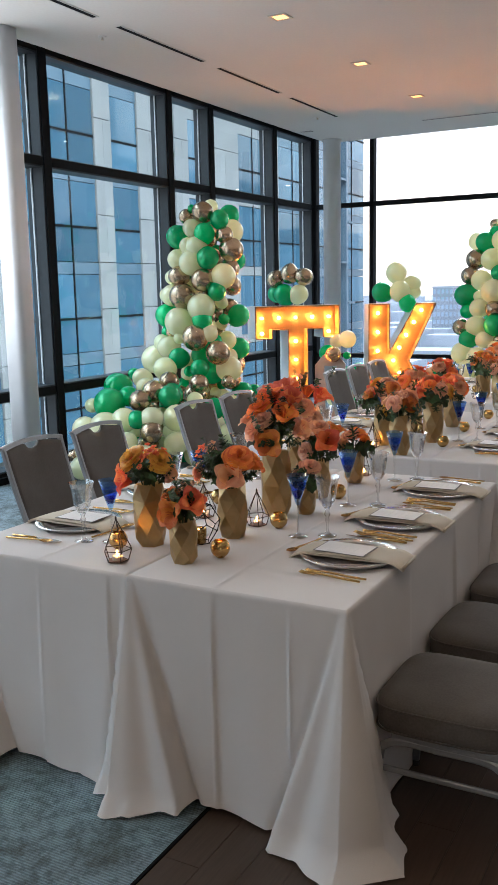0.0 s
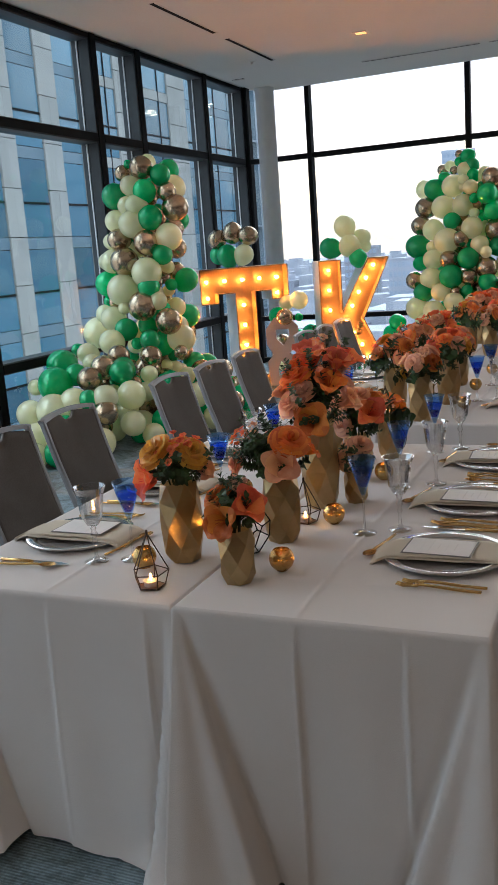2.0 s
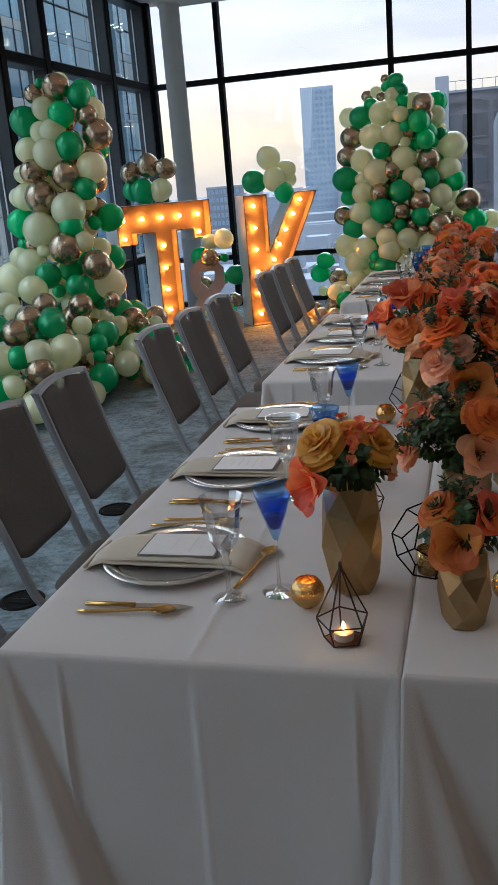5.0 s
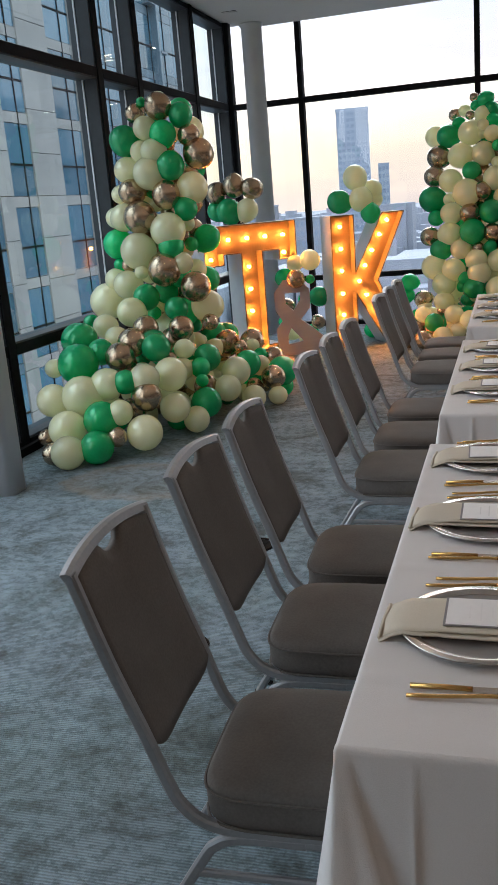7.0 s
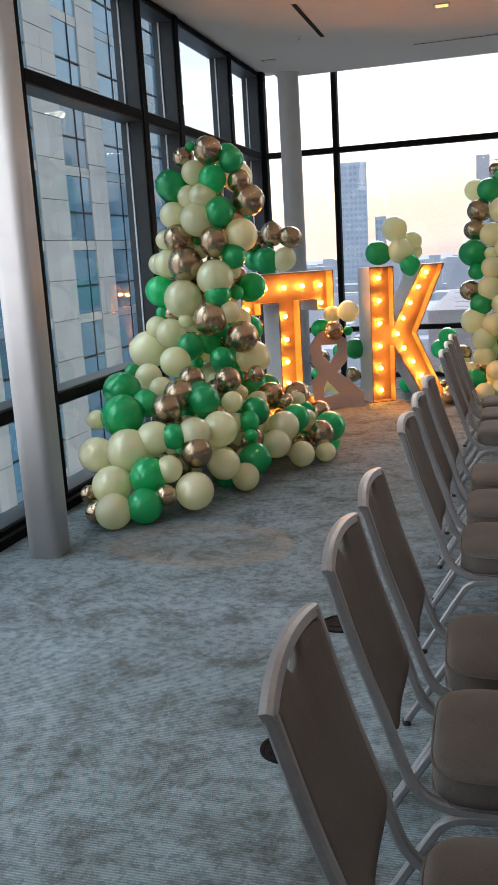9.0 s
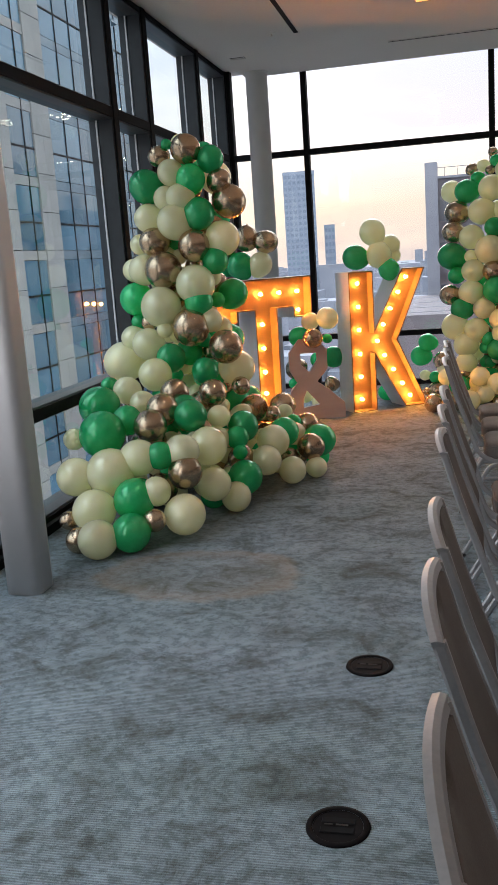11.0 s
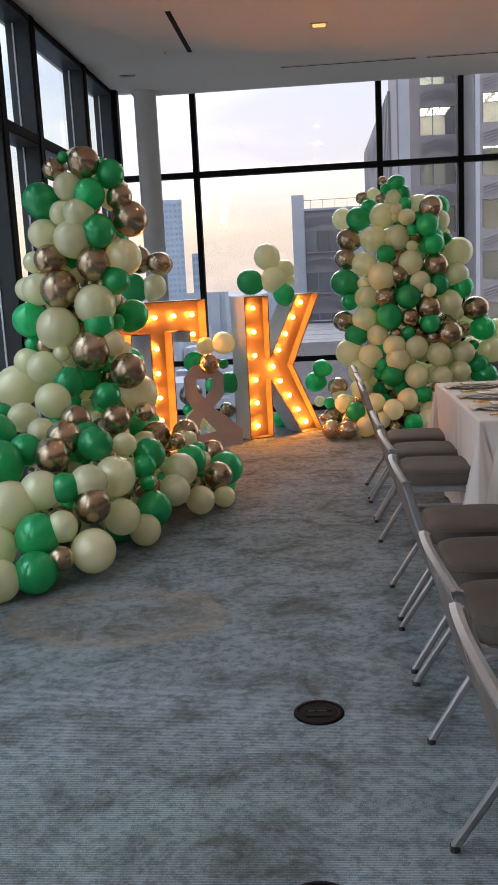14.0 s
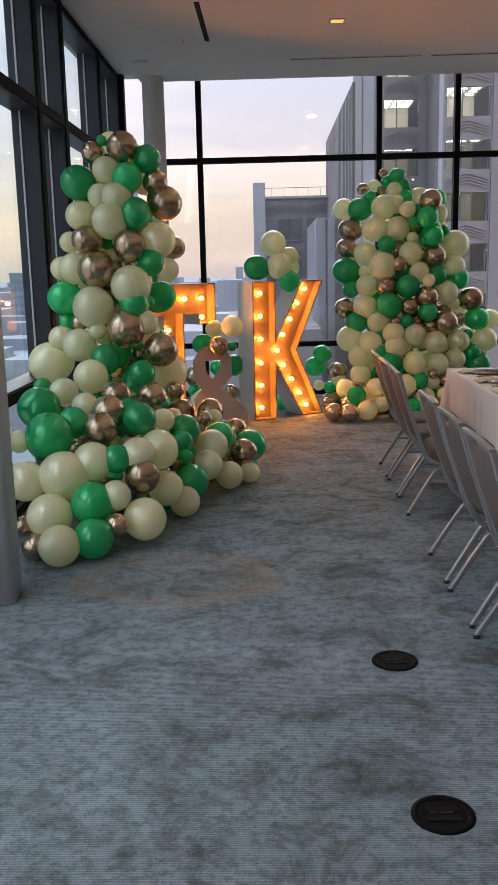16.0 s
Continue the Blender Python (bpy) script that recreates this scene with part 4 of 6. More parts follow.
tier(west_tower, (-4.6, 8.8), [(-4.64, 9.20, 2.48, 0.115, "g"), (-4.50, 9.00, 2.29, 0.125, "c"), (-4.56, 9.18, 1.99, 0.11, "g"), (-4.57, 9.05, 1.90, 0.115, "m"), (-4.60, 9.15, 1.71, 0.11, "m"), (-4.58, 9.05, 1.46, 0.11, "m"), (-4.41, 8.95, 1.387, 0.12, "g"), (-4.50, 9.1, 1.02, 0.12, "g"), (-4.56, 9.1, 0.84, 0.12, "m"), (-4.58, 9.05, 0.67, 0.11, "m"), (-4.52, 9.2, 0.50, 0.13, "g"), (-4.43, 9.3, 0.48, 0.12, "g"), (-4.76, 9.0, 2.56, 0.085, "c")])
fill(west_tower, (-4.72, 8.78), lambda z: 0.32 - 0.07 * z, 0.3, 2.35, 31)
fill(west_tower, (-4.55, 7.95), lambda z: 0.62 - 0.5 * z, 0.12, 0.6, 32)
fill(west_tower, (-4.15, 8.75), lambda z: 0.45 - 0.5 * z, 0.12, 0.5, 33)
north_tower = thing("balloon_column", pose(-1.95, 12.1, 0), "broad green, ivory and mocha balloon tower by the window", "balloon column", "balloon towers")
tier(north_tower, (-1.95, 12.1), [(-2.25, 12.36, 2.61, 0.05, "m"), (-2.12, 12.20, 2.56, 0.09, "g"), (-2.23, 12.24, 2.51, 0.06, "g"), (-2.06, 12.13, 2.45, 0.08, "g"), (-2.47, 12.46, 2.45, 0.07, "m"), (-2.35, 12.32, 2.47, 0.07, "c"), (-2.29, 12.20, 2.41, 0.05, "m"), (-2.42, 12.25, 2.34, 0.07, "g"), (-2.15, 12.12, 2.40, 0.09, "c"), (-2.04, 12.07, 2.32, 0.08, "g"), (-2.69, 12.43, 2.23, 0.12, "c"), (-2.53, 12.22, 2.21, 0.13, "g"), (-2.28, 12.07, 2.22, 0.14, "c"), (-2.16, 12.02, 2.20, 0.06, "c"), (-2.06, 12.01, 2.19, 0.07, "c"), (-1.86, 12.10, 2.28, 0.14, "c"), (-1.69, 12.12, 2.14, 0.12, "c"), (-1.95, 11.95, 2.03, 0.12, "m")])
tier(north_tower, (-1.95, 12.1), [(-2.64, 12.18, 1.99, 0.13, "m"), (-2.39, 11.98, 1.98, 0.14, "c"), (-2.14, 11.91, 1.98, 0.13, "c"), (-1.78, 11.97, 1.95, 0.13, "g"), (-1.62, 12.05, 1.94, 0.07, "g"), (-2.68, 12.07, 1.78, 0.12, "m"), (-2.50, 11.90, 1.72, 0.13, "c"), (-2.27, 11.85, 1.81, 0.1, "g"), (-1.86, 11.89, 1.85, 0.06, "g"), (-1.69, 11.96, 1.85, 0.05, "g"), (-1.49, 12.06, 1.80, 0.16, "c"), (-1.75, 11.84, 1.67, 0.13, "m"), (-2.02, 11.78, 1.71, 0.13, "c"), (-2.32, 11.77, 1.58, 0.15, "c"), (-2.70, 11.96, 1.53, 0.15, "g"), (-2.15, 11.74, 1.59, 0.1, "m"), (-1.93, 11.74, 1.51, 0.11, "c"), (-1.73, 11.80, 1.47, 0.11, "g")])
tier(north_tower, (-1.95, 12.1), [(-1.53, 11.93, 1.56, 0.13, "c"), (-2.51, 11.83, 1.52, 0.07, "c"), (-2.66, 11.86, 1.33, 0.09, "g"), (-2.49, 11.78, 1.37, 0.12, "c"), (-2.29, 11.71, 1.36, 0.11, "m"), (-2.06, 11.70, 1.36, 0.13, "g"), (-1.62, 11.81, 1.28, 0.13, "c"), (-1.47, 11.93, 1.43, 0.12, "g"), (-1.85, 11.71, 1.24, 0.13, "m"), (-2.73, 11.85, 1.13, 0.11, "m"), (-2.52, 11.74, 1.15, 0.13, "c"), (-2.26, 11.67, 1.16, 0.14, "g"), (-2.05, 11.66, 1.14, 0.1, "m"), (-1.32, 11.95, 1.20, 0.13, "m"), (-1.84, 11.68, 1.08, 0.11, "g"), (-1.54, 11.81, 1.16, 0.07, "c"), (-2.61, 11.74, 0.98, 0.12, "g"), (-2.39, 11.66, 0.98, 0.11, "c")])
tier(north_tower, (-1.95, 12.1), [(-2.07, 11.63, 0.99, 0.07, "g"), (-2.20, 11.63, 0.98, 0.07, "m"), (-1.82, 11.66, 0.93, 0.06, "m"), (-1.64, 11.72, 0.96, 0.14, "m"), (-1.46, 11.82, 1.00, 0.05, "m"), (-1.25, 11.93, 0.98, 0.13, "g"), (-1.08, 12.05, 0.97, 0.11, "c"), (-2.69, 11.74, 0.80, 0.14, "c"), (-2.47, 11.64, 0.76, 0.13, "c"), (-2.22, 11.60, 0.86, 0.12, "c"), (-1.99, 11.61, 0.84, 0.12, "c"), (-2.19, 11.58, 0.72, 0.13, "c"), (-1.76, 11.64, 0.75, 0.13, "c"), (-1.49, 11.74, 0.75, 0.12, "c"), (-1.16, 11.93, 0.75, 0.14, "c"), (-1.33, 11.80, 0.62, 0.1, "g"), (-2.58, 11.65, 0.61, 0.13, "c"), (-2.35, 11.59, 0.67, 0.07, "g")])
tier(north_tower, (-1.95, 12.1), [(-2.25, 11.55, 0.56, 0.12, "g"), (-2.00, 11.55, 0.54, 0.13, "c"), (-1.74, 11.60, 0.52, 0.12, "c"), (-1.53, 11.69, 0.56, 0.11, "c"), (-1.25, 11.83, 0.49, 0.13, "g"), (-2.58, 11.62, 0.42, 0.11, "c"), (-2.09, 11.51, 0.35, 0.08, "c"), (-1.94, 11.52, 0.35, 0.09, "g"), (-1.80, 11.55, 0.33, 0.08, "c"), (-1.88, 11.51, 0.18, 0.1, "c"), (-2.82, 11.75, 0.44, 0.1, "m"), (-2.73, 11.67, 0.25, 0.11, "c"), (-2.58, 11.58, 0.15, 0.12, "g"), (-2.45, 11.53, 0.21, 0.11, "c"), (-2.88, 11.74, 0.11, 0.11, "m"), (-2.68, 11.61, 0.11, 0.12, "m"), (-2.45, 11.50, 0.11, 0.12, "c"), (-2.60, 11.60, 0.32, 0.06, "m")])
tier(north_tower, (-1.95, 12.1), [(-2.87, 11.75, 0.15, 0.06, "g"), (-2.76, 11.67, 0.13, 0.05, "g"), (-2.31, 11.47, 0.08, 0.08, "m"), (-2.98, 11.88, 0.63, 0.1, "g"), (-3.06, 11.93, 0.48, 0.11, "g"), (-3.02, 11.88, 0.27, 0.06, "c"), (-2.90, 11.78, 0.26, 0.07, "g"), (-2.81, 11.73, 0.36, 0.08, "c")])
tier(north_tower, (-1.95, 12.1), [(-2.91, 11.02, 0.10, 0.10, "m"), (-2.75, 10.95, 0.10, 0.10, "m"), (-2.66, 11.18, 0.25, 0.10, "g"), (-2.98, 11.15, 0.20, 0.04, "m"), (-2.78, 11.25, 0.33, 0.09, "c"), (-2.56, 11.05, 0.11, 0.11, "c"), (-2.40, 11.10, 0.16, 0.085, "c"), (-2.28, 11.15, 0.26, 0.11, "c"), (-2.27, 11.10, 0.07, 0.07, "m"), (-2.08, 11.15, 0.11, 0.10, "g"), (-2.45, 11.25, 0.32, 0.10, "c"), (-1.92, 11.2, 0.13, 0.12, "c"), (-2.13, 11.25, 0.34, 0.11, "c")])
fill(north_tower, (-1.92, 12.1), lambda z: 0.75 - 0.2 * z, 0.15, 2.3, 34, NORTH - 0.03)
k_bunch = thing("balloon_cluster", pose(-3.46, 11.5, 1.45), "bunch of ivory and green balloons on the letter", "balloons", "balloon bunches")
tier(k_bunch, (-3.46, 11.5), [(-3.51, 11.55, 1.838, 0.134, "c"), (-3.35, 11.70, 1.69, 0.114, "c"), (-3.45, 11.52, 1.60, 0.134, "c"), (-3.695, 11.53, 1.592, 0.134, "g"), (-3.35, 11.52, 1.45, 0.114, "g"), (-3.33, 11.70, 1.59, 0.094, "c")])
t_bunch = thing("balloon_cluster", pose(-4.69, 10.85, 1.45), "bunch of mocha, green and ivory balloons on the letter", "balloons", "balloon bunches")
tier(t_bunch, (-4.69, 10.85), [(-4.92, 10.87, 1.79, 0.115, "m"), (-4.71, 10.87, 1.85, 0.125, "m"), (-4.51, 10.87, 1.81, 0.115, "m"), (-4.78, 10.84, 1.59, 0.134, "g"), (-4.58, 10.86, 1.59, 0.125, "c"), (-4.93, 10.91, 1.60, 0.11, "g")])
amp_bunch = thing("balloon_cluster", pose(-4.1, 11.3, 0), "garland of mixed balloons behind the ampersand board", "balloons", "balloon bunches")
tier(amp_bunch, (-4.1, 11.3), [(-3.945, 10.95, 1.016, 0.113, "c"), (-4.135, 11.05, 0.986, 0.092, "c"), (-4.26, 11.02, 0.838, 0.102, "g"), (-4.08, 10.80, 0.830, 0.102, "m"), (-3.955, 10.95, 0.81, 0.051, "g"), (-3.96, 11.40, 0.57, 0.114, "g"), (-4.37, 11.40, 0.46, 0.114, "m"), (-4.40, 11.40, 0.30, 0.062, "g"), (-4.32, 11.40, 0.20, 0.114, "c"), (-3.99, 11.40, 0.28, 0.0826, "m"), (-4.14, 11.45, 0.54, 0.0826, "g"), (-4.13, 11.35, 0.10, 0.0826, "c"), (-3.45, 11.92, 0.09, 0.093, "g"), (-4.09, 11.51, 0.17, 0.0723, "g")])

# ---- marquee letters ----
def marquee_letter(name, m, outline, bulbs, label, depth=0.34, recess=0.17):
    """An open box letter: outline in x, z, front at y = 0, bulbs on the recessed panel."""
    t = thing(name, m, label, "marquee letter", "lit letters")
    n = len(outline)
    wall = 0.008

    def inset(d):
        out = []
        for i in range(n):
            a, b, c = (Vector(outline[(i + k) % n]) for k in (-1, 0, 1))
            u, v = (b - a).normalized(), (c - b).normalized()
            nu, nv = Vector((-u.y, u.x)), Vector((-v.y, v.x))
            w = (nu + nv) / (1 + nu.dot(nv))
            out.append((b.x + w.x * d, b.y + w.y * d))
        return out

    inner = inset(wall)
    if abs(sum(p[0] * q[1] - p[1] * q[0] for p, q in zip(inner, inner[1:] + inner[:1]))) > abs(sum(p[0] * q[1] - p[1] * q[0] for p, q in zip(outline, outline[1:] + outline[:1]))):
        inner = inset(-wall)
    # outer skin, inner skin, and the dark front rim between them
    skin = bmesh.new()
    lining = bmesh.new()
    rim = bmesh.new()
    for i in range(n):
        j = (i + 1) % n
        skin.faces.new([skin.verts.new(p) for p in ((outline[i][0], 0.004, outline[i][1]), (outline[j][0], 0.004, outline[j][1]), (outline[j][0], depth, outline[j][1]), (outline[i][0], depth, outline[i][1]))])
        lining.faces.new([lining.verts.new(p) for p in ((inner[i][0], 0.004, inner[i][1]), (inner[j][0], 0.004, inner[j][1]), (inner[j][0], recess, inner[j][1]), (inner[i][0], recess, inner[i][1]))])
        f = [(outline[i], inner[i]), (outline[j], inner[j])]
        q = [rim.verts.new((p[0], y, p[1])) for y in (0.0, 0.006) for p in (f[0][0], f[1][0], f[1][1], f[0][1])]
        for c in ((0, 1, 2, 3), (4, 7, 6, 5), (0, 4, 5, 1), (2, 6, 7, 3)):
            rim.faces.new([q[k] for k in c])
    part("side_wall", skin, M_LETTERWHITE, t, "white painted outer sides")
    part("inner_wall", lining, M_LETTERDIMMED, t, "inner sides lit amber")
    part("front_rim", rim, M_WOODFLOOR, t, "thin dark front edge")
    for name_, y, material in (("face_panel", recess, M_LETTERDIMMED), ("back_board", depth, M_LETTERWHITE)):
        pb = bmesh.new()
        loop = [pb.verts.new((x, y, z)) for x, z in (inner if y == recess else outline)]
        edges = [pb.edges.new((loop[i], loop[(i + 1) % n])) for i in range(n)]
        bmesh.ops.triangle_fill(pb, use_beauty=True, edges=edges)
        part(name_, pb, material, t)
    bulb = lathe(bmesh.new(), [(0, 0.026)] + [(0.018 * math.sin(a), 0.008 + 0.018 * math.cos(a)) for a in [k * math.pi / 8 for k in range(1, 7)]] + [(0.012, -0.018)], 12)
    bulb_mesh = mesh_of(bulb, "bulb", M_BULB, True)
    sock = mesh_of(lathe(bmesh.new(), ((0.0, 0.012), (0.016, 0.012), (0.018, 0.0), (0.0, 0.0)), 12), "socket", M_SOCKET)
    for x, z in bulbs:
        s = part("socket", sock, None, t, "", False, pose(x, recess, z, 90, 0, 0))
        part("bulb", bulb_mesh, None, s, "glowing warm round bulb", False, pose(0, 0, 0.03))
    return t


H = 1.45
k_shape = [(x * 0.89, z) for x, z in [(0, 0), (0.31, 0), (0.31, 0.575), (0.69, 0), (0.99, 0), (0.605, 0.72), (0.99, H), (0.69, H), (0.31, 0.84), (0.31, H), (0, H)]]
k_bulbs = [(x * 0.89, z) for x, z in [(0.155, z) for z in (0.12, 0.36, 0.60, 0.85, 1.09, 1.33)] + [(0.385, 0.72), (0.47, 0.885), (0.57, 1.045), (0.68, 1.21), (0.79, 1.36), (0.475, 0.56), (0.59, 0.40), (0.70, 0.24), (0.80, 0.10)]]
marquee_letter("marquee_letter_k", pose(-3.735, 11.14, 0, 0, 0, 32), k_shape, k_bulbs, "large white light-up letter K with glowing amber bulbs", 0.32, 0.12)
t_shape = [(-0.31, 0), (0.31, 0), (0.31, 0.14), (0.135, 0.14), (0.135, 1.15), (0.345, 1.15), (0.345, 1.04), (0.575, 1.04), (0.575, H), (-0.575, H), (-0.575, 1.04), (-0.345, 1.04), (-0.345, 1.15), (-0.135, 1.15), (-0.135, 0.14), (-0.31, 0.14)]
t_bulbs = [(x, 1.30) for x in (-0.46, -0.23, 0.0, 0.23, 0.46)] + [(0.46, 1.11), (-0.46, 1.11)] + [(0.0, z) for z in (0.30, 0.52, 0.76, 1.0)] + [(-0.2, 0.07), (0.0, 0.07), (0.2, 0.07)]
marquee_letter("marquee_letter_t", pose(-4.51, 10.68, 0, 0, 0, 47), t_shape, t_bulbs, "large white light-up letter T with glowing amber bulbs", 0.30, 0.12)


def ampersand(m):
    outer = [(0.03, 0), (0.01, 0.29), (0.08, 0.38), (0.01, 0.51), (0.01, 0.69), (0.11, 0.82), (0.28, 0.82), (0.375, 0.71), (0.375, 0.51), (0.27, 0.385), (0.40, 0.28), (0.53, 0.15), (0.53, 0.0)]
    holes = [[(0.12, 0.68), (0.275, 0.68), (0.275, 0.60), (0.20, 0.485), (0.125, 0.565)], [(0.165, 0.30), (0.285, 0.15), (0.13, 0.12), (0.13, 0.22)]]
    outer = [(x * 1.06, z) for x, z in outer]
    holes = [[(x * 1.06, z) for x, z in h] for h in holes]
    t = thing("ampersand_board", m, "mauve wooden ampersand board standing between the letters", "ampersand sign")
    bm = bmesh.new()
    edges = []
    for loop in (outer, *holes):
        vs = [bm.verts.new((x, 0, z)) for x, z in loop]
        edges += [bm.edges.new((vs[i], vs[(i + 1) % len(vs)])) for i in range(len(vs))]
    bmesh.ops.triangle_fill(bm, use_beauty=True, edges=edges)
    made = bmesh.ops.extrude_face_region(bm, geom=bm.faces[:])
    bmesh.ops.translate(bm, vec=(0, 0.05, 0), verts=[v for v in made["geom"] if isinstance(v, bmesh.types.BMVert)])
    part("front_board", bm, M_AMP, t)
    edge = bmesh.new()
    for loop in (outer, *holes):
        for i in range(len(loop)):
            (ax, az), (bx, bz) = loop[i], loop[(i + 1) % len(loop)]
            k = 0.003
            edge.faces.new([edge.verts.new(p) for p in ((ax, -k, az), (bx, -k, bz), (bx, 0.055, bz), (ax, 0.055, az))])
    bmesh.ops.solidify(edge, geom=edge.faces[:], thickness=0.004)
    part("edge_band", edge, M_LETTERWHITE, t, "white edge band")


ampersand(pose(-4.345, 10.80, 0, 0, 0, 14))

# ---- outside: towers and the far city ----
GROUND = -46.0
tagged(part("ground", boxed(-3000, 3000, 40, 4500, GROUND - 1, GROUND), M_HAZEGROUND), "hazy grey city ground far below", "ground", "", "structure")


def stone_tower():
    """The neighbour: stone piers, glass bays, thin floor lines."""
    t = thing("office_tower", pose(-25, 0, 0), "tall office tower with pale stone piers and blue glass", "tower")
    y0, y1, z0, z1 = 6.0, 66.0, GROUND, 60.0
    part("core", boxed(-18, -0.4, y0, y1, z0, z1), M_STEEL, t)
    piers = [(13.2, 14.4), (16.5, 17.7), (19.8, 21.0), (23.1, 24.3), (26.4, 27.6), (33.0, 34.2), (36.3, 37.7), (39.5, 40.75), (43.1, 46.1), (49.0, 51.2)]
    rest = bmesh.new()
    for lo, hi in piers:
        stone = mesh_of(boxed(-0.38, 0.12, 0.0, hi - lo, 0.012, 2.09 - 0.012, 0.012), "stone", M_STONE)
        slab = mesh_of(boxed(0.1205, 0.126, 0.02, (hi - lo) * 0.5 - 0.008, 0.03, 2.05), "stone_slab", M_STONE)
        for k in range(48):
            z = GROUND + 0.95 + k * 2.09
            if -12 < z < 26 and lo > 26:
                block_ = part("stone", stone, None, t, "", False, pose(0, lo, z))
                part("stone_slab", slab, None, block_, "", False, pose(0, (k % 2) * (hi - lo) * 0.5, 0))
            else:
                box(rest, -0.38, 0.12, lo, hi, z + 0.012, z + 2.078)
    tagged(part("stone_piers", rest, M_STONE, t), kind="stuff")
    more = bmesh.new()
    bays = [(hi, lo) for (_, hi), (lo, _) in zip(piers, piers[1:])] + [(51.2, 57.6), (57.6, 61.0), (61.0, y1)]
    for a, b in bays:
        punched = 42 < b < 50 or 40 < a < 42
        wide = b - a
        cols = 1 if wide < 4 else round(wide / 2.1)
        w = wide / cols
        pane_mesh = mesh_of(boxed(-0.38, 0.03, 0.03, w - 0.03, 0.0, 1.86), "window_pane", M_BLUEGLASS)
        low_mesh = mesh_of(boxed(-0.38, 0.03, 0.03, w - 0.03, 0.0, 1.44), "window_pane", M_BLUEGLASS)
        rail_mesh = mesh_of(boxed(-0.2, 0.07, 0.03, w - 0.03, -0.05, 0.05), "glazing_bar", M_GASKET)
        sill_mesh = mesh_of(boxed(-0.38, 0.06 if punched else 0.035, 0.0, w, 0.0, 0.50), "spandrel", M_STONE if punched else M_STEEL)
        post_mesh = mesh_of(boxed(-0.2, 0.08, -0.035, 0.035, 0, 3.96), "glazing_bar", M_GASKET)
        for k in range(27):
            z = 2.47 - 3.96 + (k - 11) * 3.96
            for c in range(cols):
                y = a + c * w
                if -14 < z < 24 and a > 26:
                    part("window_pane", pane_mesh, None, t, "", False, pose(0, y, z + 2.10))
                    part("window_pane", low_mesh, None, t, "", False, pose(0, y, z + 0.56))
                    part("glazing_bar", rail_mesh, None, t, "", False, pose(0, y, z + 2.05))
                    part("spandrel", sill_mesh, None, t, "", False, pose(0, y, z + 0.03))
                    if punched or cols > 1:
                        part("glazing_bar", post_mesh, None, t, "", False, pose(0, y + (0.62 * w if punched else 0), z))
                else:
                    box(more, -0.38, 0.03, y + 0.03, y + w - 0.03, z + 0.5, z + 3.9)
    tagged(part("glass_bays", more, M_BLUEGLASS, t), kind="stuff")
    # a slim bracketed fin near the far corner
    fin = part("corner_fin", boxed(0.0, 0.5, 61.4, 61.75, z0, z1), M_STEEL, t)
    arm = mesh_of(boxed(-0.1, 0.55, 0.0, 1.2, 0.0, 0.14), "bracket", M_STEEL)
    for k in range(14):
        part("bracket", arm, None, fin, "", False, pose(0, 60.3 + (k % 2) * 1.4, -14 + k * 2.9))


stone_tower()


def block(name, m, w, d, h, floors, bays, wall, glazing, label, category, group=""):
    """A far building: walls, a roof rim and rows of windows that can be told apart."""
    t = thing(name, m, label, category, group)
    part("walls", boxed(-w / 2, w / 2, -d / 2, d / 2, 0, h), wall, t)
    part("roof", boxed(-w / 2 - 0.01 * w, w / 2 + 0.01 * w, -d / 2 - 0.01 * w, d / 2 + 0.01 * w, h, h * 1.012 + 0.3), wall, t)
    win = mesh_of(boxed(-0.33 * w / bays, 0.33 * w / bays, -0.04 * w / bays, 0.02, 0.0, 0.55 * h / floors), "window", glazing)
    for k in range(floors):
        for i in range(bays):
            part("window", win, None, t, "", False, pose(-w / 2 + (i + 0.5) * w / bays, -d / 2, (k + 0.25) * h / floors))
    return t


far_tower = block("skyscraper", pose(-84, 500, GROUND, 0, 0, 8), 17, 17, 92, 30, 7, M_HAZETOWER, M_HAZEGLASS, "distant slim blue grey skyscraper in haze", "skyscraper")
block("skyscraper", pose(-71, 520, GROUND, 0, 0, 8), 6, 8, 64, 16, 3, M_HAZETOWER, M_HAZEGLASS, "distant thin stepped tower beside the skyscraper", "skyscraper")
block("apartment_block", pose(-128, 460, GROUND, 0, 0, 5), 17, 14, 46.5, 12, 8, M_HAZECITY, M_HAZEGLASS, "distant pale apartment block with rows of windows", "building")
block("apartment_block", pose(-92, 420, GROUND, 0, 0, -8), 20, 16, 40, 9, 9, M_HAZECITY, M_HAZEGLASS, "distant pale apartment block with rows of windows", "building")

rnd = random.Random(12)
city = bmesh.new()
for k in range(2600):
    y = 260 + 1900 * rnd.random() ** 1.3
    x = rnd.uniform(-0.62, 0.45) * y
    w, d = rnd.uniform(8, 26), rnd.uniform(8, 30)
    h = rnd.choice((6, 9, 12, 12, 16, 20, 26)) * rnd.uniform(0.8, 1.2)
    if y > 420 and rnd.random() < 0.05:
        h *= 1.7
    h = min(h, 46 + (y - 250) * 0.004 - 4)
    box(city, x - w / 2, x + w / 2, y, y + d, GROUND, GROUND + h)
tagged(part("far_city", city, M_HAZECITY), "hazy mass of low city roofs to the horizon", "city", "", "stuff")


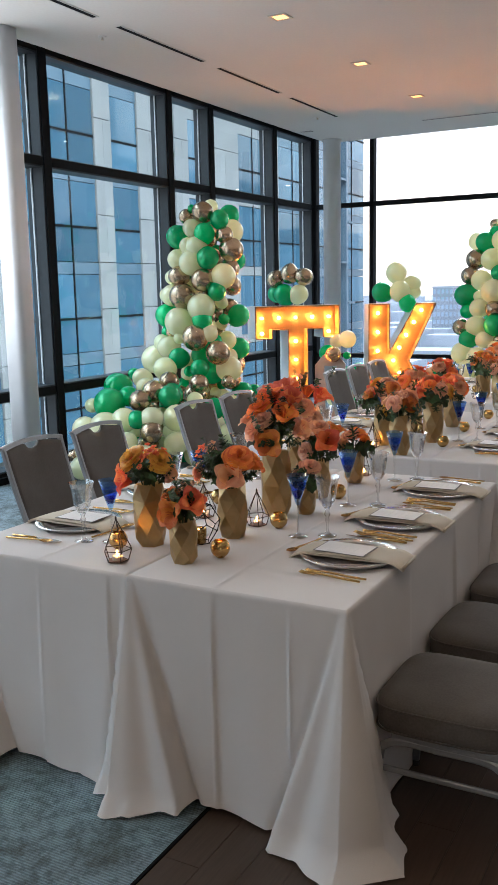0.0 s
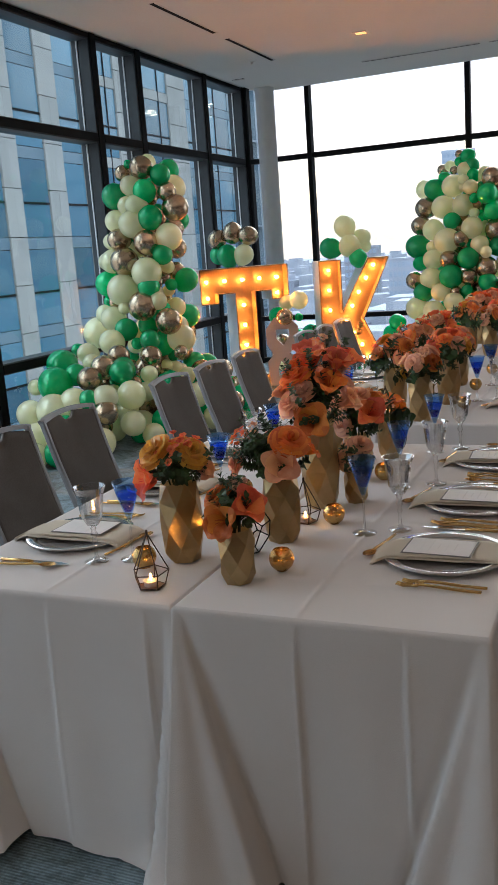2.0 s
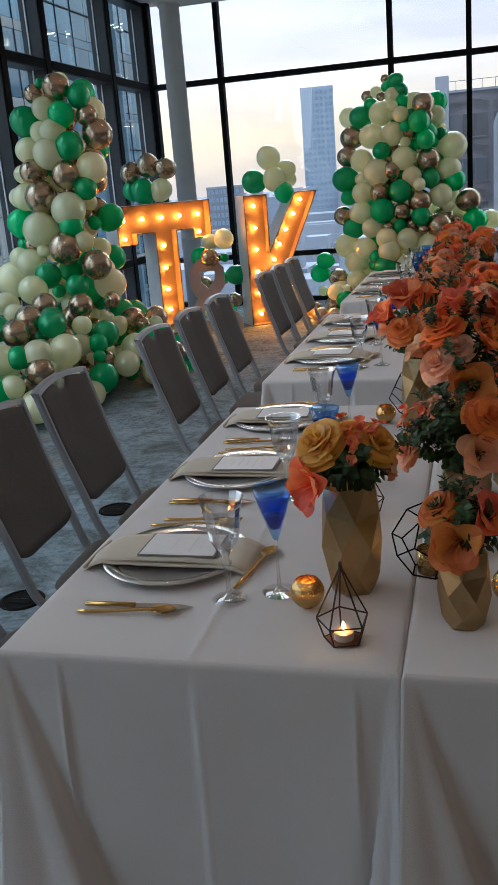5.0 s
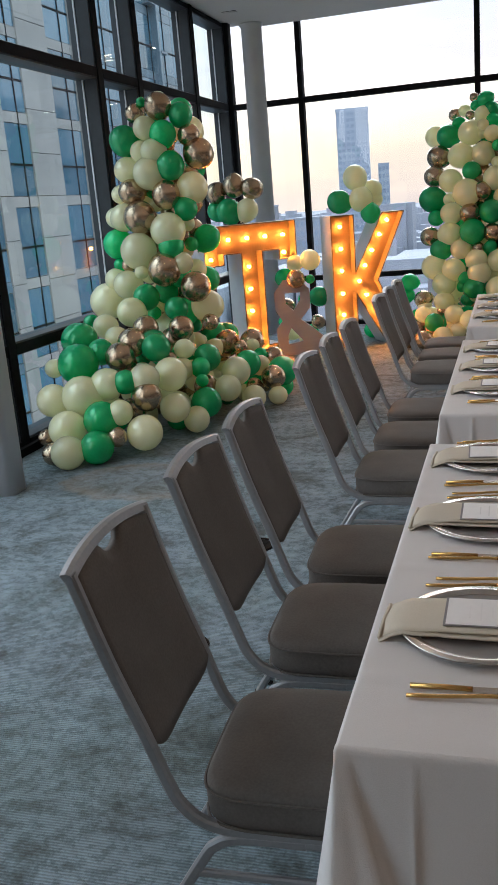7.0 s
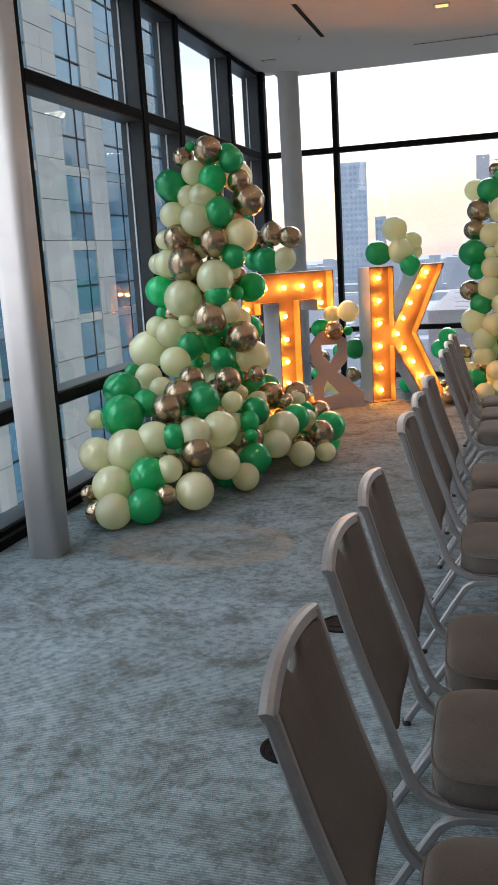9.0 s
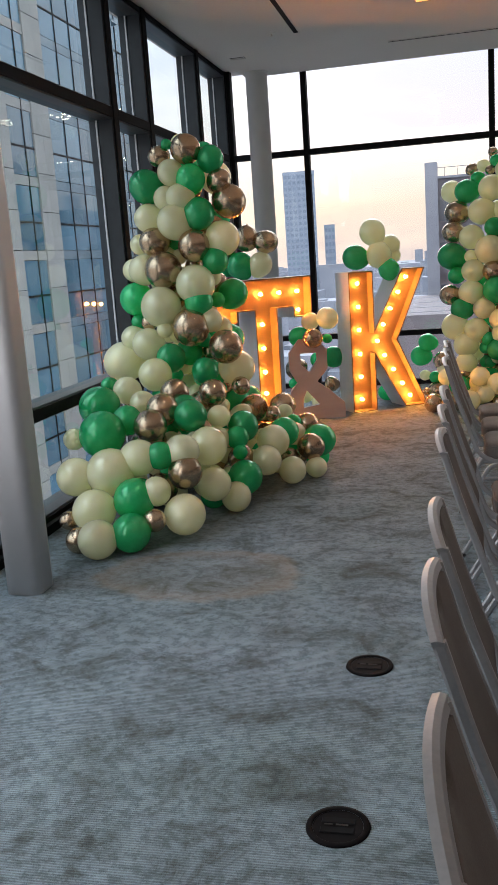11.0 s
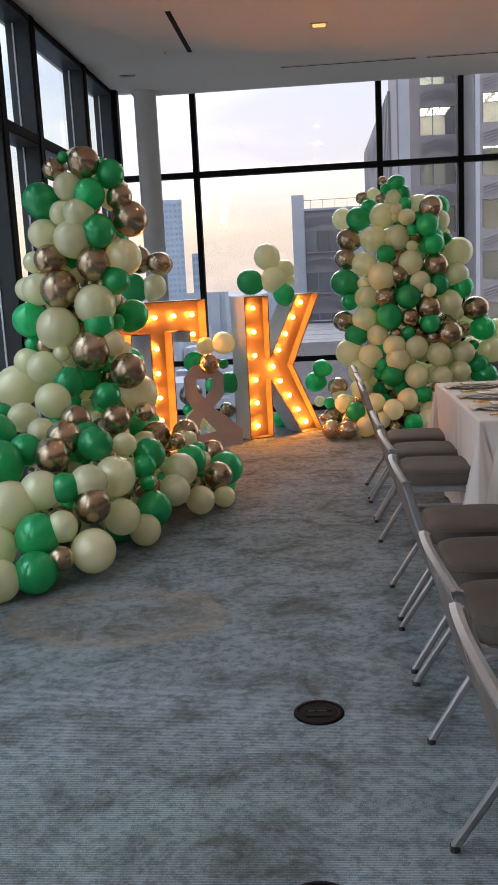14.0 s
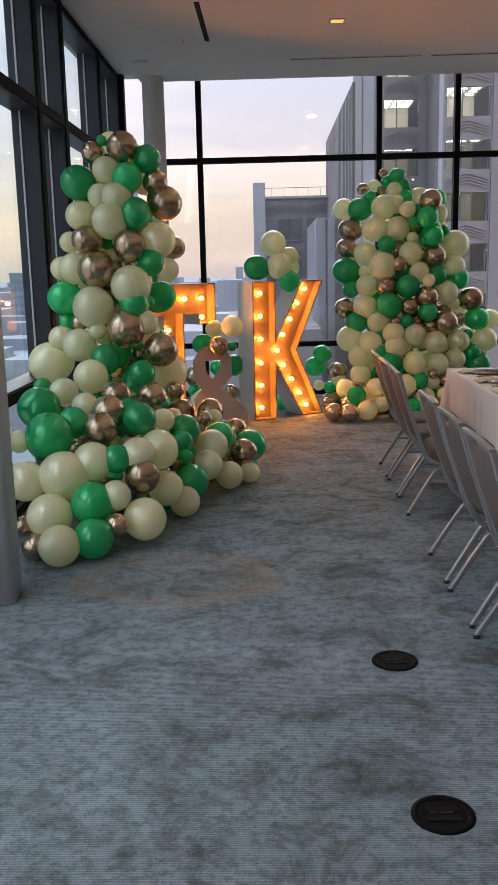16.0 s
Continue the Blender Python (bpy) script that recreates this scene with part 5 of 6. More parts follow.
def chevrons(bm, x0, x1, y, z0, z1, lines=4):
    """Raised zigzag lines on a spandrel panel."""
    xc = (x0 + x1) / 2
    rise = (z1 - z0) * 0.36
    for k in range(lines):
        z = z0 + (z1 - z0 - rise) * (k + 0.3) / lines
        for s in (-1, 1):
            b = xc + s * (x1 - x0) / 2
            for top in (0, 1):
                pts = ((xc, y - 0.09, z + rise), (b, y - 0.09, z), (b, y - 0.09 * (1 - top), z + 0.10 + 0.03 * top), (xc, y - 0.09 * (1 - top), z + rise + 0.10 + 0.03 * top))
                bm.faces.new([bm.verts.new(p) for p in (pts if s > 0 else pts[::-1])])


def office_window(t, xa, xb, y, z0, z1, lit):
    w = part("window", boxed(xa, xb, y + 0.12, y + 0.16, z0 - 0.06, z0), M_STEEL, t)
    room = bmesh.new()
    deep = 5.0
    c = [(x, yy, z) for yy in (y + 0.3, y + deep) for x, z in ((xa, z0 - 0.4), (xb, z0 - 0.4), (xb, z1 + 0.25), (xa, z1 + 0.25))]
    v = [room.verts.new(p) for p in c]
    for f in ((4, 5, 6, 7), (3, 2, 6, 7), (0, 1, 5, 4), (0, 3, 7, 4), (1, 2, 6, 5)):
        room.faces.new([v[k] for k in f])
    part("office_room", room, M_OFFICEWALL, w, "pale lit office interior")
    pane_ = part("pane", boxed(xa, xb, y + 0.14, y + 0.15, z0, z1), M_PANE, w)
    pane_.visible_shadow = False
    for k in range(3):
        x = xa + (xb - xa) * (0.0, 0.36, 0.95)[k]
        part("window_bar", boxed(x, x + 0.07, y + 0.08, y + 0.2, z0, z1), M_STEEL, w)
    for row in range(4 if lit else 2):
        for k in range(3):
            x = xa + (xb - xa) * (0.12 + 0.3 * k)
            yy = y + 0.8 + row * 1.05
            part("office_lamp", boxed(x, x + 0.5, yy, yy + 0.16, z1 + 0.17, z1 + 0.22), M_OFFICELIGHT, w)


def office_front(t, y, x0, x1, bays, wide, pitch, deep, top):
    """A front of piers, chevron spandrels and real window openings."""
    floors = [10.82 + 3.28 * k for k in range(-6, 3)]
    edge = x0
    relief = bmesh.new()
    for i in range(bays):
        xa = x0 + pitch[0] + i * pitch[1]
        part("pier", boxed(edge, xa, y, y + deep, GROUND, top), M_CONCRETE, t)
        part("pier_face", boxed(edge + 0.1, edge + 0.1 + min(0.8, (xa - edge) * 0.5), y - 0.12, y, -10, top), M_PALEPIER if i == 0 else M_CONCRETE, t)
        for z in floors:
            part("spandrel", boxed(xa, xa + wide, y, y + 0.3, z - 1.46, z), M_CONCRETE, t)
            chevrons(relief, xa + 0.1, xa + wide - 0.1, y, z - 1.3, z - 0.15)
            if z > -4:
                office_window(t, xa, xa + wide, y, z, z + 1.82, z > 8 or i == 1)
        part("bay_foot", boxed(xa, xa + wide, y, y + 0.3, GROUND, floors[0] - 1.46), M_CONCRETE, t)
        part("bay_back", boxed(xa, xa + wide, y + 5.1, y + deep, GROUND, top), M_CONCRETE, t)
        edge = xa + wide
    part("pier", boxed(edge, x1, y, y + deep, GROUND, top), M_CONCRETE, t)
    tagged(part("chevron_relief", relief, M_CONCRETE, t), kind="stuff")


def concrete_building():
    """The grey building opposite the north glazing: a lower roof block and a taller stepped block with lit offices."""
    t = thing("concrete_building", pose(0, 0, 0), "grey ribbed concrete building with lit office windows", "building")
    part("lower_wall", boxed(-5.0, 40, 100, 118, GROUND, 8.9), M_CONCRETE, t)
    part("parapet", boxed(-5.1, 40, 99.8, 100.2, 8.75, 8.98), M_PALEPIER, t)
    part("stair_tower", boxed(-5.3, -4.0, 99.4, 101.4, GROUND, 10.4), M_PALEPIER, t)
    part("roof_rail", boxed(-4.0, 9, 100.0, 100.05, 9.83, 9.88), M_STEEL, t)
    for k in range(10):
        part("rail_post", boxed(-3.3 + k * 1.3, -3.26 + k * 1.3, 100, 100.05, 8.98, 9.84), M_STEEL, t)
    win = mesh_of(boxed(0, 1.22, -0.05, 0.05, 0, 2.2), "window_pane", M_GREYGLASS)
    sill = mesh_of(boxed(-0.06, 1.28, -0.16, 0.05, -0.14, 0.0), "window_sill", M_CONCRETE)
    zig = bmesh.new()
    for z in (-4.4, 0.0, 4.4):
        for k in range(9):
            x = -3.95 + k * 1.3 + (0.5 if k > 2 else 0)
            w = part("window_pane", win, None, t, "", False, pose(x, 99.97, z))
            part("window_sill", sill, None, w, "", False)
        chevrons(zig, -3.95, -0.1, 100, z + 2.5, z + 3.9)
        chevrons(zig, 0.4, 4.2, 100, z + 2.5, z + 3.9)
    # nearer low block with pale piers
    part("annex_wall", boxed(0.6, 14, 80, 99.7, GROUND, 5.5), M_CONCRETE, t)
    part("annex_cap", boxed(0.5, 14, 79.9, 99.7, 5.5, 5.62), M_PALEPIER, t)
    pier = mesh_of(boxed(-0.22, 0.0, 0, 0.55, 0, 20), "pale_pier", M_PALEPIER)
    for k in range(13):
        part("pale_pier", pier, None, t, "", False, pose(0.6, 80.0 + k * 1.5, -14.5))
    front_pier = mesh_of(boxed(0, 0.62, -0.2, 0.0, 0, 20), "pale_pier", M_PALEPIER)
    for k in range(8):
        part("pale_pier", front_pier, None, t, "", False, pose(0.6 + k * 0.8 + (k > 1) * 1.2, 80, -14.5))
    for z in (-6.0, -2.6, 0.8):
        chevrons(zig, 2.4, 12.0, 80, z, z + 1.2, 3)
    tagged(part("chevron_panels", zig, M_CONCRETE, t), kind="stuff")
    # taller block, stepped, and its lower wing running away behind it
    office_front(t, 66.0, 2.9, 7.35, 1, 2.43, (1.51, 4.0), 6.5, 31)
    office_front(t, 62.0, 7.351, 30, 4, 2.9, (0.55, 4.6), 6.5, 31)
    part("wing_wall", boxed(3.1, 48, 72.6, 104, GROUND, 14.6), M_CONCRETE, t)
    rib = mesh_of(boxed(-0.4, 0.0, 0, 0.5, 0, 20.4), "rib", M_CONCRETE)
    dark = mesh_of(boxed(-0.05, 0.0, 0, 0.5, 0, 20.2), "window_strip", M_PALEPIER)
    for k in range(23):
        part("rib", rib, None, t, "", False, pose(3.1, 71.0 + k * 1.42, -5.6))
        part("window_strip", dark, None, t, "", False, pose(3.1, 71.62 + k * 1.42, -5.6))
    part("low_terrace", boxed(-8, 0.3, 70, 99, GROUND, -3.2), M_CONCRETE, t)
    for k in range(5):
        part("terrace_rail", boxed(-6, 0.3, 70.0, 70.05, -3.0 + k * 0.35, -2.95 + k * 0.35), M_PALEPIER, t)


concrete_building()

# ---- place settings ----
def fork_mesh():
    bm = bmesh.new()
    tube(bm, curve_points([(-0.10, 0, 0.004), (-0.04, 0, 0.005), (0.03, 0, 0.009), (0.055, 0, 0.008)], 3), 0.0052, 8, 0.65)
    box(bm, 0.052, 0.07, -0.011, 0.011, 0.0055, 0.009, 0.001)
    for y in (-0.0095, -0.0032, 0.0032, 0.0095):
        tube(bm, [(0.068, y, 0.007), (0.09, y, 0.005), (0.108, y * 0.9, 0.0085)], 0.0018, 5)
    return mesh_of(bm, "fork", M_GOLD, True)


def spoon_mesh():
    bm = bmesh.new()
    tube(bm, curve_points([(-0.10, 0, 0.004), (-0.03, 0, 0.005), (0.04, 0, 0.009), (0.062, 0, 0.008)], 3), 0.0050, 8, 0.65)
    rings = []
    for k in range(7):
        s = k / 6
        w = 0.019 * math.sin(math.pi * (0.08 + 0.86 * s)) ** 0.7
        rings.append([bm.verts.new((0.056 + 0.055 * s, w * u, 0.010 - 0.007 * (1 - u * u) * math.sin(math.pi * s))) for u in (-1, -0.5, 0, 0.5, 1)])
    for a, b in zip(rings, rings[1:]):
        for k in range(4):
            bm.faces.new((a[k], b[k], b[k + 1], a[k + 1]))
    bmesh.ops.solidify(bm, geom=[f for f in bm.faces if len(f.verts) == 4 and f.calc_center_median().x > 0.06], thickness=0.0012)
    return mesh_of(bm, "spoon", M_GOLD, True)


FORK, SPOON = fork_mesh(), spoon_mesh()


def knife(m):
    k = thing("table_knife", m, "table knife with gold handle and steel blade", "knife", "cutlery")
    part("handle", tube(bmesh.new(), [(-0.11, 0, 0.004), (-0.05, 0, 0.0055), (0.0, 0, 0.005)], 0.0064, 8, 0.7), M_GOLD, k, "brushed gold handle", True)
    blade = bmesh.new()
    rows = [[blade.verts.new((x, y, z)) for y, z in ((-w, 0.0045), (w, 0.0052), (w, 0.0042))] for x, w in ((0.0, 0.007), (0.05, 0.0105), (0.095, 0.010), (0.125, 0.001))]
    for a, b in zip(rows, rows[1:]):
        for i in range(3):
            blade.faces.new((a[i], a[(i + 1) % 3], b[(i + 1) % 3], b[i]))
    part("blade", blade, M_CHARGER, k, "polished steel blade")
    return k


def charger(m):
    c = thing("charger_plate", m, "round glass charger plate with silver rim", "plate", "charger plates")
    part("plate", lathe(bmesh.new(), ((0, 0.004), (0.105, 0.004), (0.12, 0.008), (0.158, 0.013), (0.162, 0.012), (0.158, 0.008), (0.12, 0.002), (0.0, 0.0)), 48), M_CHARGERGLASS, c, "", True)
    part("silver_rim", lathe(bmesh.new(), ((0.138, 0.0115), (0.150, 0.0155), (0.168, 0.0175), (0.170, 0.0135), (0.159, 0.0125)), 64), M_CHARGER, c, "beaded silver rim", True)
    return c


def napkin(m, seed):
    nap = thing("napkin", m, "beige linen napkin folded flat across the charger plate", "napkin", "folded napkins")
    for layer, (hx, hy, z) in enumerate(((0.200, 0.080, 0.0175), (0.196, 0.074, 0.0225))):
        bm = bmesh.new()
        cols, lines = 24, 8
        top, low = [], []
        for i in range(cols + 1):
            a, b = [], []
            for j in range(lines + 1):
                x, y = -hx + 2 * hx * i / cols, -hy + 2 * hy * j / lines
                over = max(0.0, abs(x) + 0.15 * abs(y) - 0.162)
                zz = z - over * 0.25 - 4.0 * over * over + 0.006 * math.cos(x * 16) * (layer - 0.2) * 0.5 + 0.0022 * noise.noise((x * 22 + seed, y * 22, layer * 4.0))
                a.append(bm.verts.new((x, y + 0.004 * layer, zz + 0.003)))
                b.append(bm.verts.new((x, y + 0.004 * layer, zz)))
            top.append(a)
            low.append(b)
        for i in range(cols):
            for j in range(lines):
                bm.faces.new((top[i][j], top[i + 1][j], top[i + 1][j + 1], top[i][j + 1]))
                bm.faces.new((low[i][j], low[i][j + 1], low[i + 1][j + 1], low[i + 1][j]))
        for i in range(cols):
            bm.faces.new((top[i][0], low[i][0], low[i + 1][0], top[i + 1][0]))
            bm.faces.new((top[i][-1], top[i + 1][-1], low[i + 1][-1], low[i][-1]))
        for j in range(lines):
            bm.faces.new((top[0][j], top[0][j + 1], low[0][j + 1], low[0][j]))
            bm.faces.new((top[-1][j], low[-1][j], low[-1][j + 1], top[-1][j + 1]))
        part("fold", bm, M_NAPKIN, nap, "", True)
    part("rolled_edge", tube(bmesh.new(), [(-0.198, -0.074, 0.006), (-0.200, 0.0, 0.0065), (-0.197, 0.074, 0.006)], 0.005, 8, 0.8), M_NAPKIN, nap, "", True)
    return nap


def menu_card(m):
    c = thing("menu_card", m, "white menu card with thin grey border on napkin", "menu card", "menu cards")
    part("card", boxed(-0.092, 0.092, -0.064, 0.064, 0, 0.0016), M_CARDEDGE, c)
    part("paper", boxed(-0.087, 0.087, -0.059, 0.059, 0.0016, 0.0024), M_CARD, c)
    for k in range(5):
        w = (0.03, 0.045, 0.022, 0.04, 0.028)[k]
        part("text_line", boxed(0.045 - 0.022 * k, 0.048 - 0.022 * k, -w, w, 0.0024, 0.0027), M_CARDTEXT, c)
    return c


def goblet(m):
    g = thing("water_goblet", m, "clear cut glass goblet with beaded stem", "glass", "water goblets")
    bowl = bmesh.new()
    lathe(bowl, ((0.0, 0.108), (0.018, 0.113), (0.031, 0.138), (0.0355, 0.175), (0.040, 0.205), (0.047, 0.224), (0.0458, 0.224), (0.0385, 0.204), (0.034, 0.175), (0.0295, 0.140), (0.016, 0.118), (0.0, 0.114)), 16)
    part("bowl", bowl, M_GLASS, g, "faceted clear bowl")
    part("stem", lathe(bmesh.new(), ((0, 0.004), (0.034, 0.0), (0.036, 0.003), (0.012, 0.008), (0.005, 0.02), (0.0045, 0.05), (0.009, 0.06), (0.005, 0.07), (0.012, 0.084), (0.006, 0.094), (0.011, 0.1075), (0, 0.1075)), 20), M_GLASS, g, "", True)
    return g


def flute(m):
    f = thing("blue_flute", m, "conical cobalt blue glass on a clear stem", "glass", "blue wine glasses")
    part("bowl", lathe(bmesh.new(), ((0.0, 0.118), (0.006, 0.12), (0.026, 0.178), (0.041, 0.232), (0.0398, 0.232), (0.0245, 0.179), (0.012, 0.148), (0.0, 0.142)), 24), M_BLUEPALE, f, "pale blue rim of the bowl", True)
    part("bowl_base", lathe(bmesh.new(), ((0.0, 0.1425), (0.0105, 0.1435), (0.0205, 0.169), (0.0, 0.169)), 24), M_BLUE, f, "deep cobalt blue bottom of the bowl", True)
    part("bowl_middle", lathe(bmesh.new(), ((0.0, 0.1695), (0.0206, 0.1695), (0.0300, 0.2), (0.0, 0.2)), 24), M_BLUEMID, f, "bright blue middle of the bowl", True)
    part("stem", lathe(bmesh.new(), ((0, 0.003), (0.035, 0.0), (0.0365, 0.003), (0.012, 0.006), (0.004, 0.016), (0.0032, 0.06), (0.004, 0.11), (0.005, 0.1175), (0, 0.1175)), 20), M_GLASS, f, "", True)
    return f


def metal_piece(name, mesh, m, label):
    ob = part(name, mesh, None, None, "", False, m)
    return tagged(ob, label, name, "cutlery")


makers = {}
setting_rnd = random.Random(21)
T0 = TABLE_TOP + 0.003


def place(kind, maker, m):
    if kind in makers:
        return copy_thing(makers[kind], m)
    makers[kind] = maker(m)
    return makers[kind]


def setting(x, y, turn, full=True):
    base = pose(x, y, T0, 0, 0, turn)
    j = lambda a: setting_rnd.uniform(-a, a)
    place("plate", charger, base)
    n = setting_rnd.randrange(3)
    place("napkin%d" % n, lambda m: napkin(m, 3 + n), base @ pose(j(0.006), j(0.006), 0, 0, 0, j(3)))
    place("card", menu_card, base @ pose(0.012 + j(0.006), 0.006 + j(0.006), 0.0295, 0, 0, j(3)))
    place("knife", knife, base @ pose(-0.02 + j(0.01), -0.236 + j(0.006), 0, 0, 0, j(3)))
    metal_piece("spoon", SPOON, base @ pose(-0.03 + j(0.01), -0.262 + j(0.006), 0, 0, 0, j(4)), "brushed gold spoon on the white cloth")
    metal_piece("fork", FORK, base @ pose(-0.03 + j(0.01), 0.198 + j(0.006), 0, 0, 0, j(4)), "brushed gold fork on the white cloth")
    metal_piece("fork", FORK, base @ pose(-0.02 + j(0.01), 0.226 + j(0.006), 0, 0, 0, j(4)), "brushed gold fork on the white cloth")
    metal_piece("spoon", SPOON, base @ pose(0.190 + j(0.006), -0.05 + j(0.01), 0, 0, 0, 80 + j(8)), "brushed gold dessert spoon above the plate")
    place("goblet", goblet, base @ pose(0.18 + j(0.012), -0.205 + j(0.015), 0, 0, 0, j(180)))
    place("flute", flute, base @ pose(0.27 + j(0.012), -0.155 + j(0.02), 0, 0, 0, j(180)))


for ys in ((3.105, 3.71, 4.28), (5.36, 5.87, 6.40), (7.70, 8.22, 8.76)):
    for y in ys:
        setting(-1.90, y, 0)
for ys in ((3.14, 3.65, 4.20), (5.36, 5.87, 6.40), (7.70, 8.22, 8.76)):
    for y in ys:
        setting(-0.765, y, 180)


# ---- vases and flowers ----
def faceted_vase(m, h, r, seed):
    rnd = random.Random(seed)
    v = thing("vase", m, "faceted gold glazed vase on the tablecloth", "vase", "gold vases")
    bm = bmesh.new()
    rings, n = [], 6
    for k, (zz, rr) in enumerate(((0, 0.72), (0.16, 0.92), (0.46, 1.0), (0.76, 0.98), (1.0, 0.84))):
        ring = []
        for i in range(n):
            a = 2 * math.pi * (i + 0.5 * (k % 2)) / n + rnd.uniform(-0.06, 0.06)
            q = rr * r * rnd.uniform(0.97, 1.03)
            dz = rnd.uniform(-0.04, 0.04) * h if 0 < k < 4 else (rnd.uniform(-0.03, 0.03) * h if k == 4 else 0)
            ring.append(bm.verts.new((q * math.cos(a), q * math.sin(a), zz * h + dz)))
        rings.append(ring)
    for k, (a, b) in enumerate(zip(rings, rings[1:])):
        for i in range(n):
            j = (i + 1) % n
            if k % 2 == 0:
                bm.faces.new((a[i], a[j], b[i]))
                bm.faces.new((b[i], a[j], b[j]))
            else:
                bm.faces.new((a[i], b[j], b[i]))
                bm.faces.new((a[i], a[j], b[j]))
    bm.faces.new(rings[0][::-1])
    bmesh.ops.solidify(bm, geom=bm.faces[:], thickness=0.003)
    part("body", bm, M_VASE, v)
    part("liner", lathe(bmesh.new(), ((0, 0.7 * h), (0.78 * r, 0.7 * h), (0.78 * r, 0.69 * h), (0, 0.69 * h)), 12), M_STEM, v, "dark water line inside")
    return v


def petal(bm, length, width, cup, tilt, turn, lift=0.0, tip=0.15, curl=0.3, inner=0.08):
    """One petal: a bowed patch that rises from the middle and bends out at the end."""
    n, k = 5, 4
    m = Matrix.Rotation(turn, 4, "Z")
    grid = []
    for i in range(n + 1):
        s = i / n
        w = width * (math.sin(math.pi * (0.12 + 0.88 * s)) ** 0.75 if tip >= 0.3 else (math.sin(math.pi * (0.12 + (0.88 - tip) * s)) ** 0.8) * (1 - tip * s ** 6 * 0.9))
        out = inner + length * (s * math.cos(tilt) + curl * s * s * 0.5)
        up = lift + length * (s * math.sin(tilt) - curl * s * s * 0.6)
        grid.append([bm.verts.new(m @ Vector((out - cup * (u * u) * w * 0.5, u * w, up + cup * u * u * w))) for u in [-1 + 2 * j / k for j in range(k + 1)]])
    for a, b in zip(grid, grid[1:]):
        for j in range(k):
            bm.faces.new((a[j], b[j], b[j + 1], a[j + 1]))


def wrapped_petal(bm, r0, r1, z0, z1, turn, span, roll, skew):
    """A rose petal that wraps round the heart, its rim rolled out."""
    n, k = 6, 6
    grid = []
    for i in range(n + 1):
        t = i / n
        row = []
        for j in range(k + 1):
            u = -1 + 2 * j / k
            wide = span * (0.6 + 0.4 * math.sin(math.pi * min(1.0, 0.2 + t * 0.6)))
            a = turn + u * wide
            rim = max(0.0, t - 0.66)
            r = r0 + (r1 - r0) * t ** 1.25 + roll * rim * rim * 2.2 + skew * u * t
            z = z0 + (z1 - z0) * t * (1 - 0.13 * u ** 4) - roll * rim ** 2 * 1.5
            row.append(bm.verts.new((r * math.cos(a), r * math.sin(a), z)))
        grid.append(row)
    for a, b in zip(grid, grid[1:]):
        for j in range(k):
            bm.faces.new((a[j], a[j + 1], b[j + 1], b[j]))


def rose_mesh(name, material, seed):
    """A full rose: a tight heart, wrapped layers and a skirt of rolled outer petals."""
    rnd = random.Random(seed)
    bm = bmesh.new()
    layers = ((2, 0.03, 0.10, 0.62, 0.0, 1.7), (3, 0.06, 0.20, 0.68, 0.25, 1.35), (3, 0.10, 0.31, 0.69, 0.5, 1.25), (4, 0.16, 0.43, 0.65, 0.8, 1.05), (4, 0.22, 0.55, 0.58, 1.0, 1.0),
              (5, 0.28, 0.67, 0.48, 1.15, 0.88), (5, 0.32, 0.77, 0.35, 1.2, 0.86), (6, 0.34, 0.85, 0.18, 1.1, 0.74), (5, 0.32, 0.88, -0.02, 0.9, 0.70))
    for layer, (count, r0, r1, top, roll, span) in enumerate(layers):
        for i in range(count):
            wrapped_petal(bm, r0, r1 * rnd.uniform(0.92, 1.08), -0.42, top * rnd.uniform(0.90, 1.06), 2 * math.pi * (i + 0.4 * layer) / count + rnd.uniform(-0.22, 0.22), span * rnd.uniform(0.88, 1.12), roll * rnd.uniform(0.7, 1.25), 0.06)
    lathe(bm, ((0, -0.55), (0.25, -0.46), (0.36, -0.34), (0.1, 0.1), (0, 0.3)), 10)
    return mesh_of(bm, name, material, True)


def broad_petal(bm, length, width, tilt, bend, turn, ripple, phase):
    """A wide rounded petal that rises, opens outward and ripples at its rim."""
    n, k = 7, 6
    m = Matrix.Rotation(turn, 4, "Z")
    grid, out, up = [], 0.05, -0.45
    for i in range(n + 1):
        s = i / n
        if i:
            out += length / n * math.cos(tilt - bend * s * s)
            up += length / n * math.sin(tilt - bend * s * s)
        w = width * (0.22 + 0.78 * math.sin(math.pi * min(1.0, 0.06 + 0.62 * s)) ** 0.9)
        row = []
        for j in range(k + 1):
            u = -1 + 2 * j / k
            back = 0.30 * length * u * u * s * s
            wavy = ripple * s * s * math.sin(5.2 * u + phase)
            row.append(bm.verts.new(m @ Vector((out - back * math.cos(tilt - bend * s) - 0.16 * u * u * w, u * w * (1 - 0.10 * s * u * u), up - back * math.sin(tilt - bend * s) + 0.22 * u * u * w + wavy))))
        grid.append(row)
    for a, b in zip(grid, grid[1:]):
        for j in range(k):
            bm.faces.new((a[j], b[j], b[j + 1], a[j + 1]))


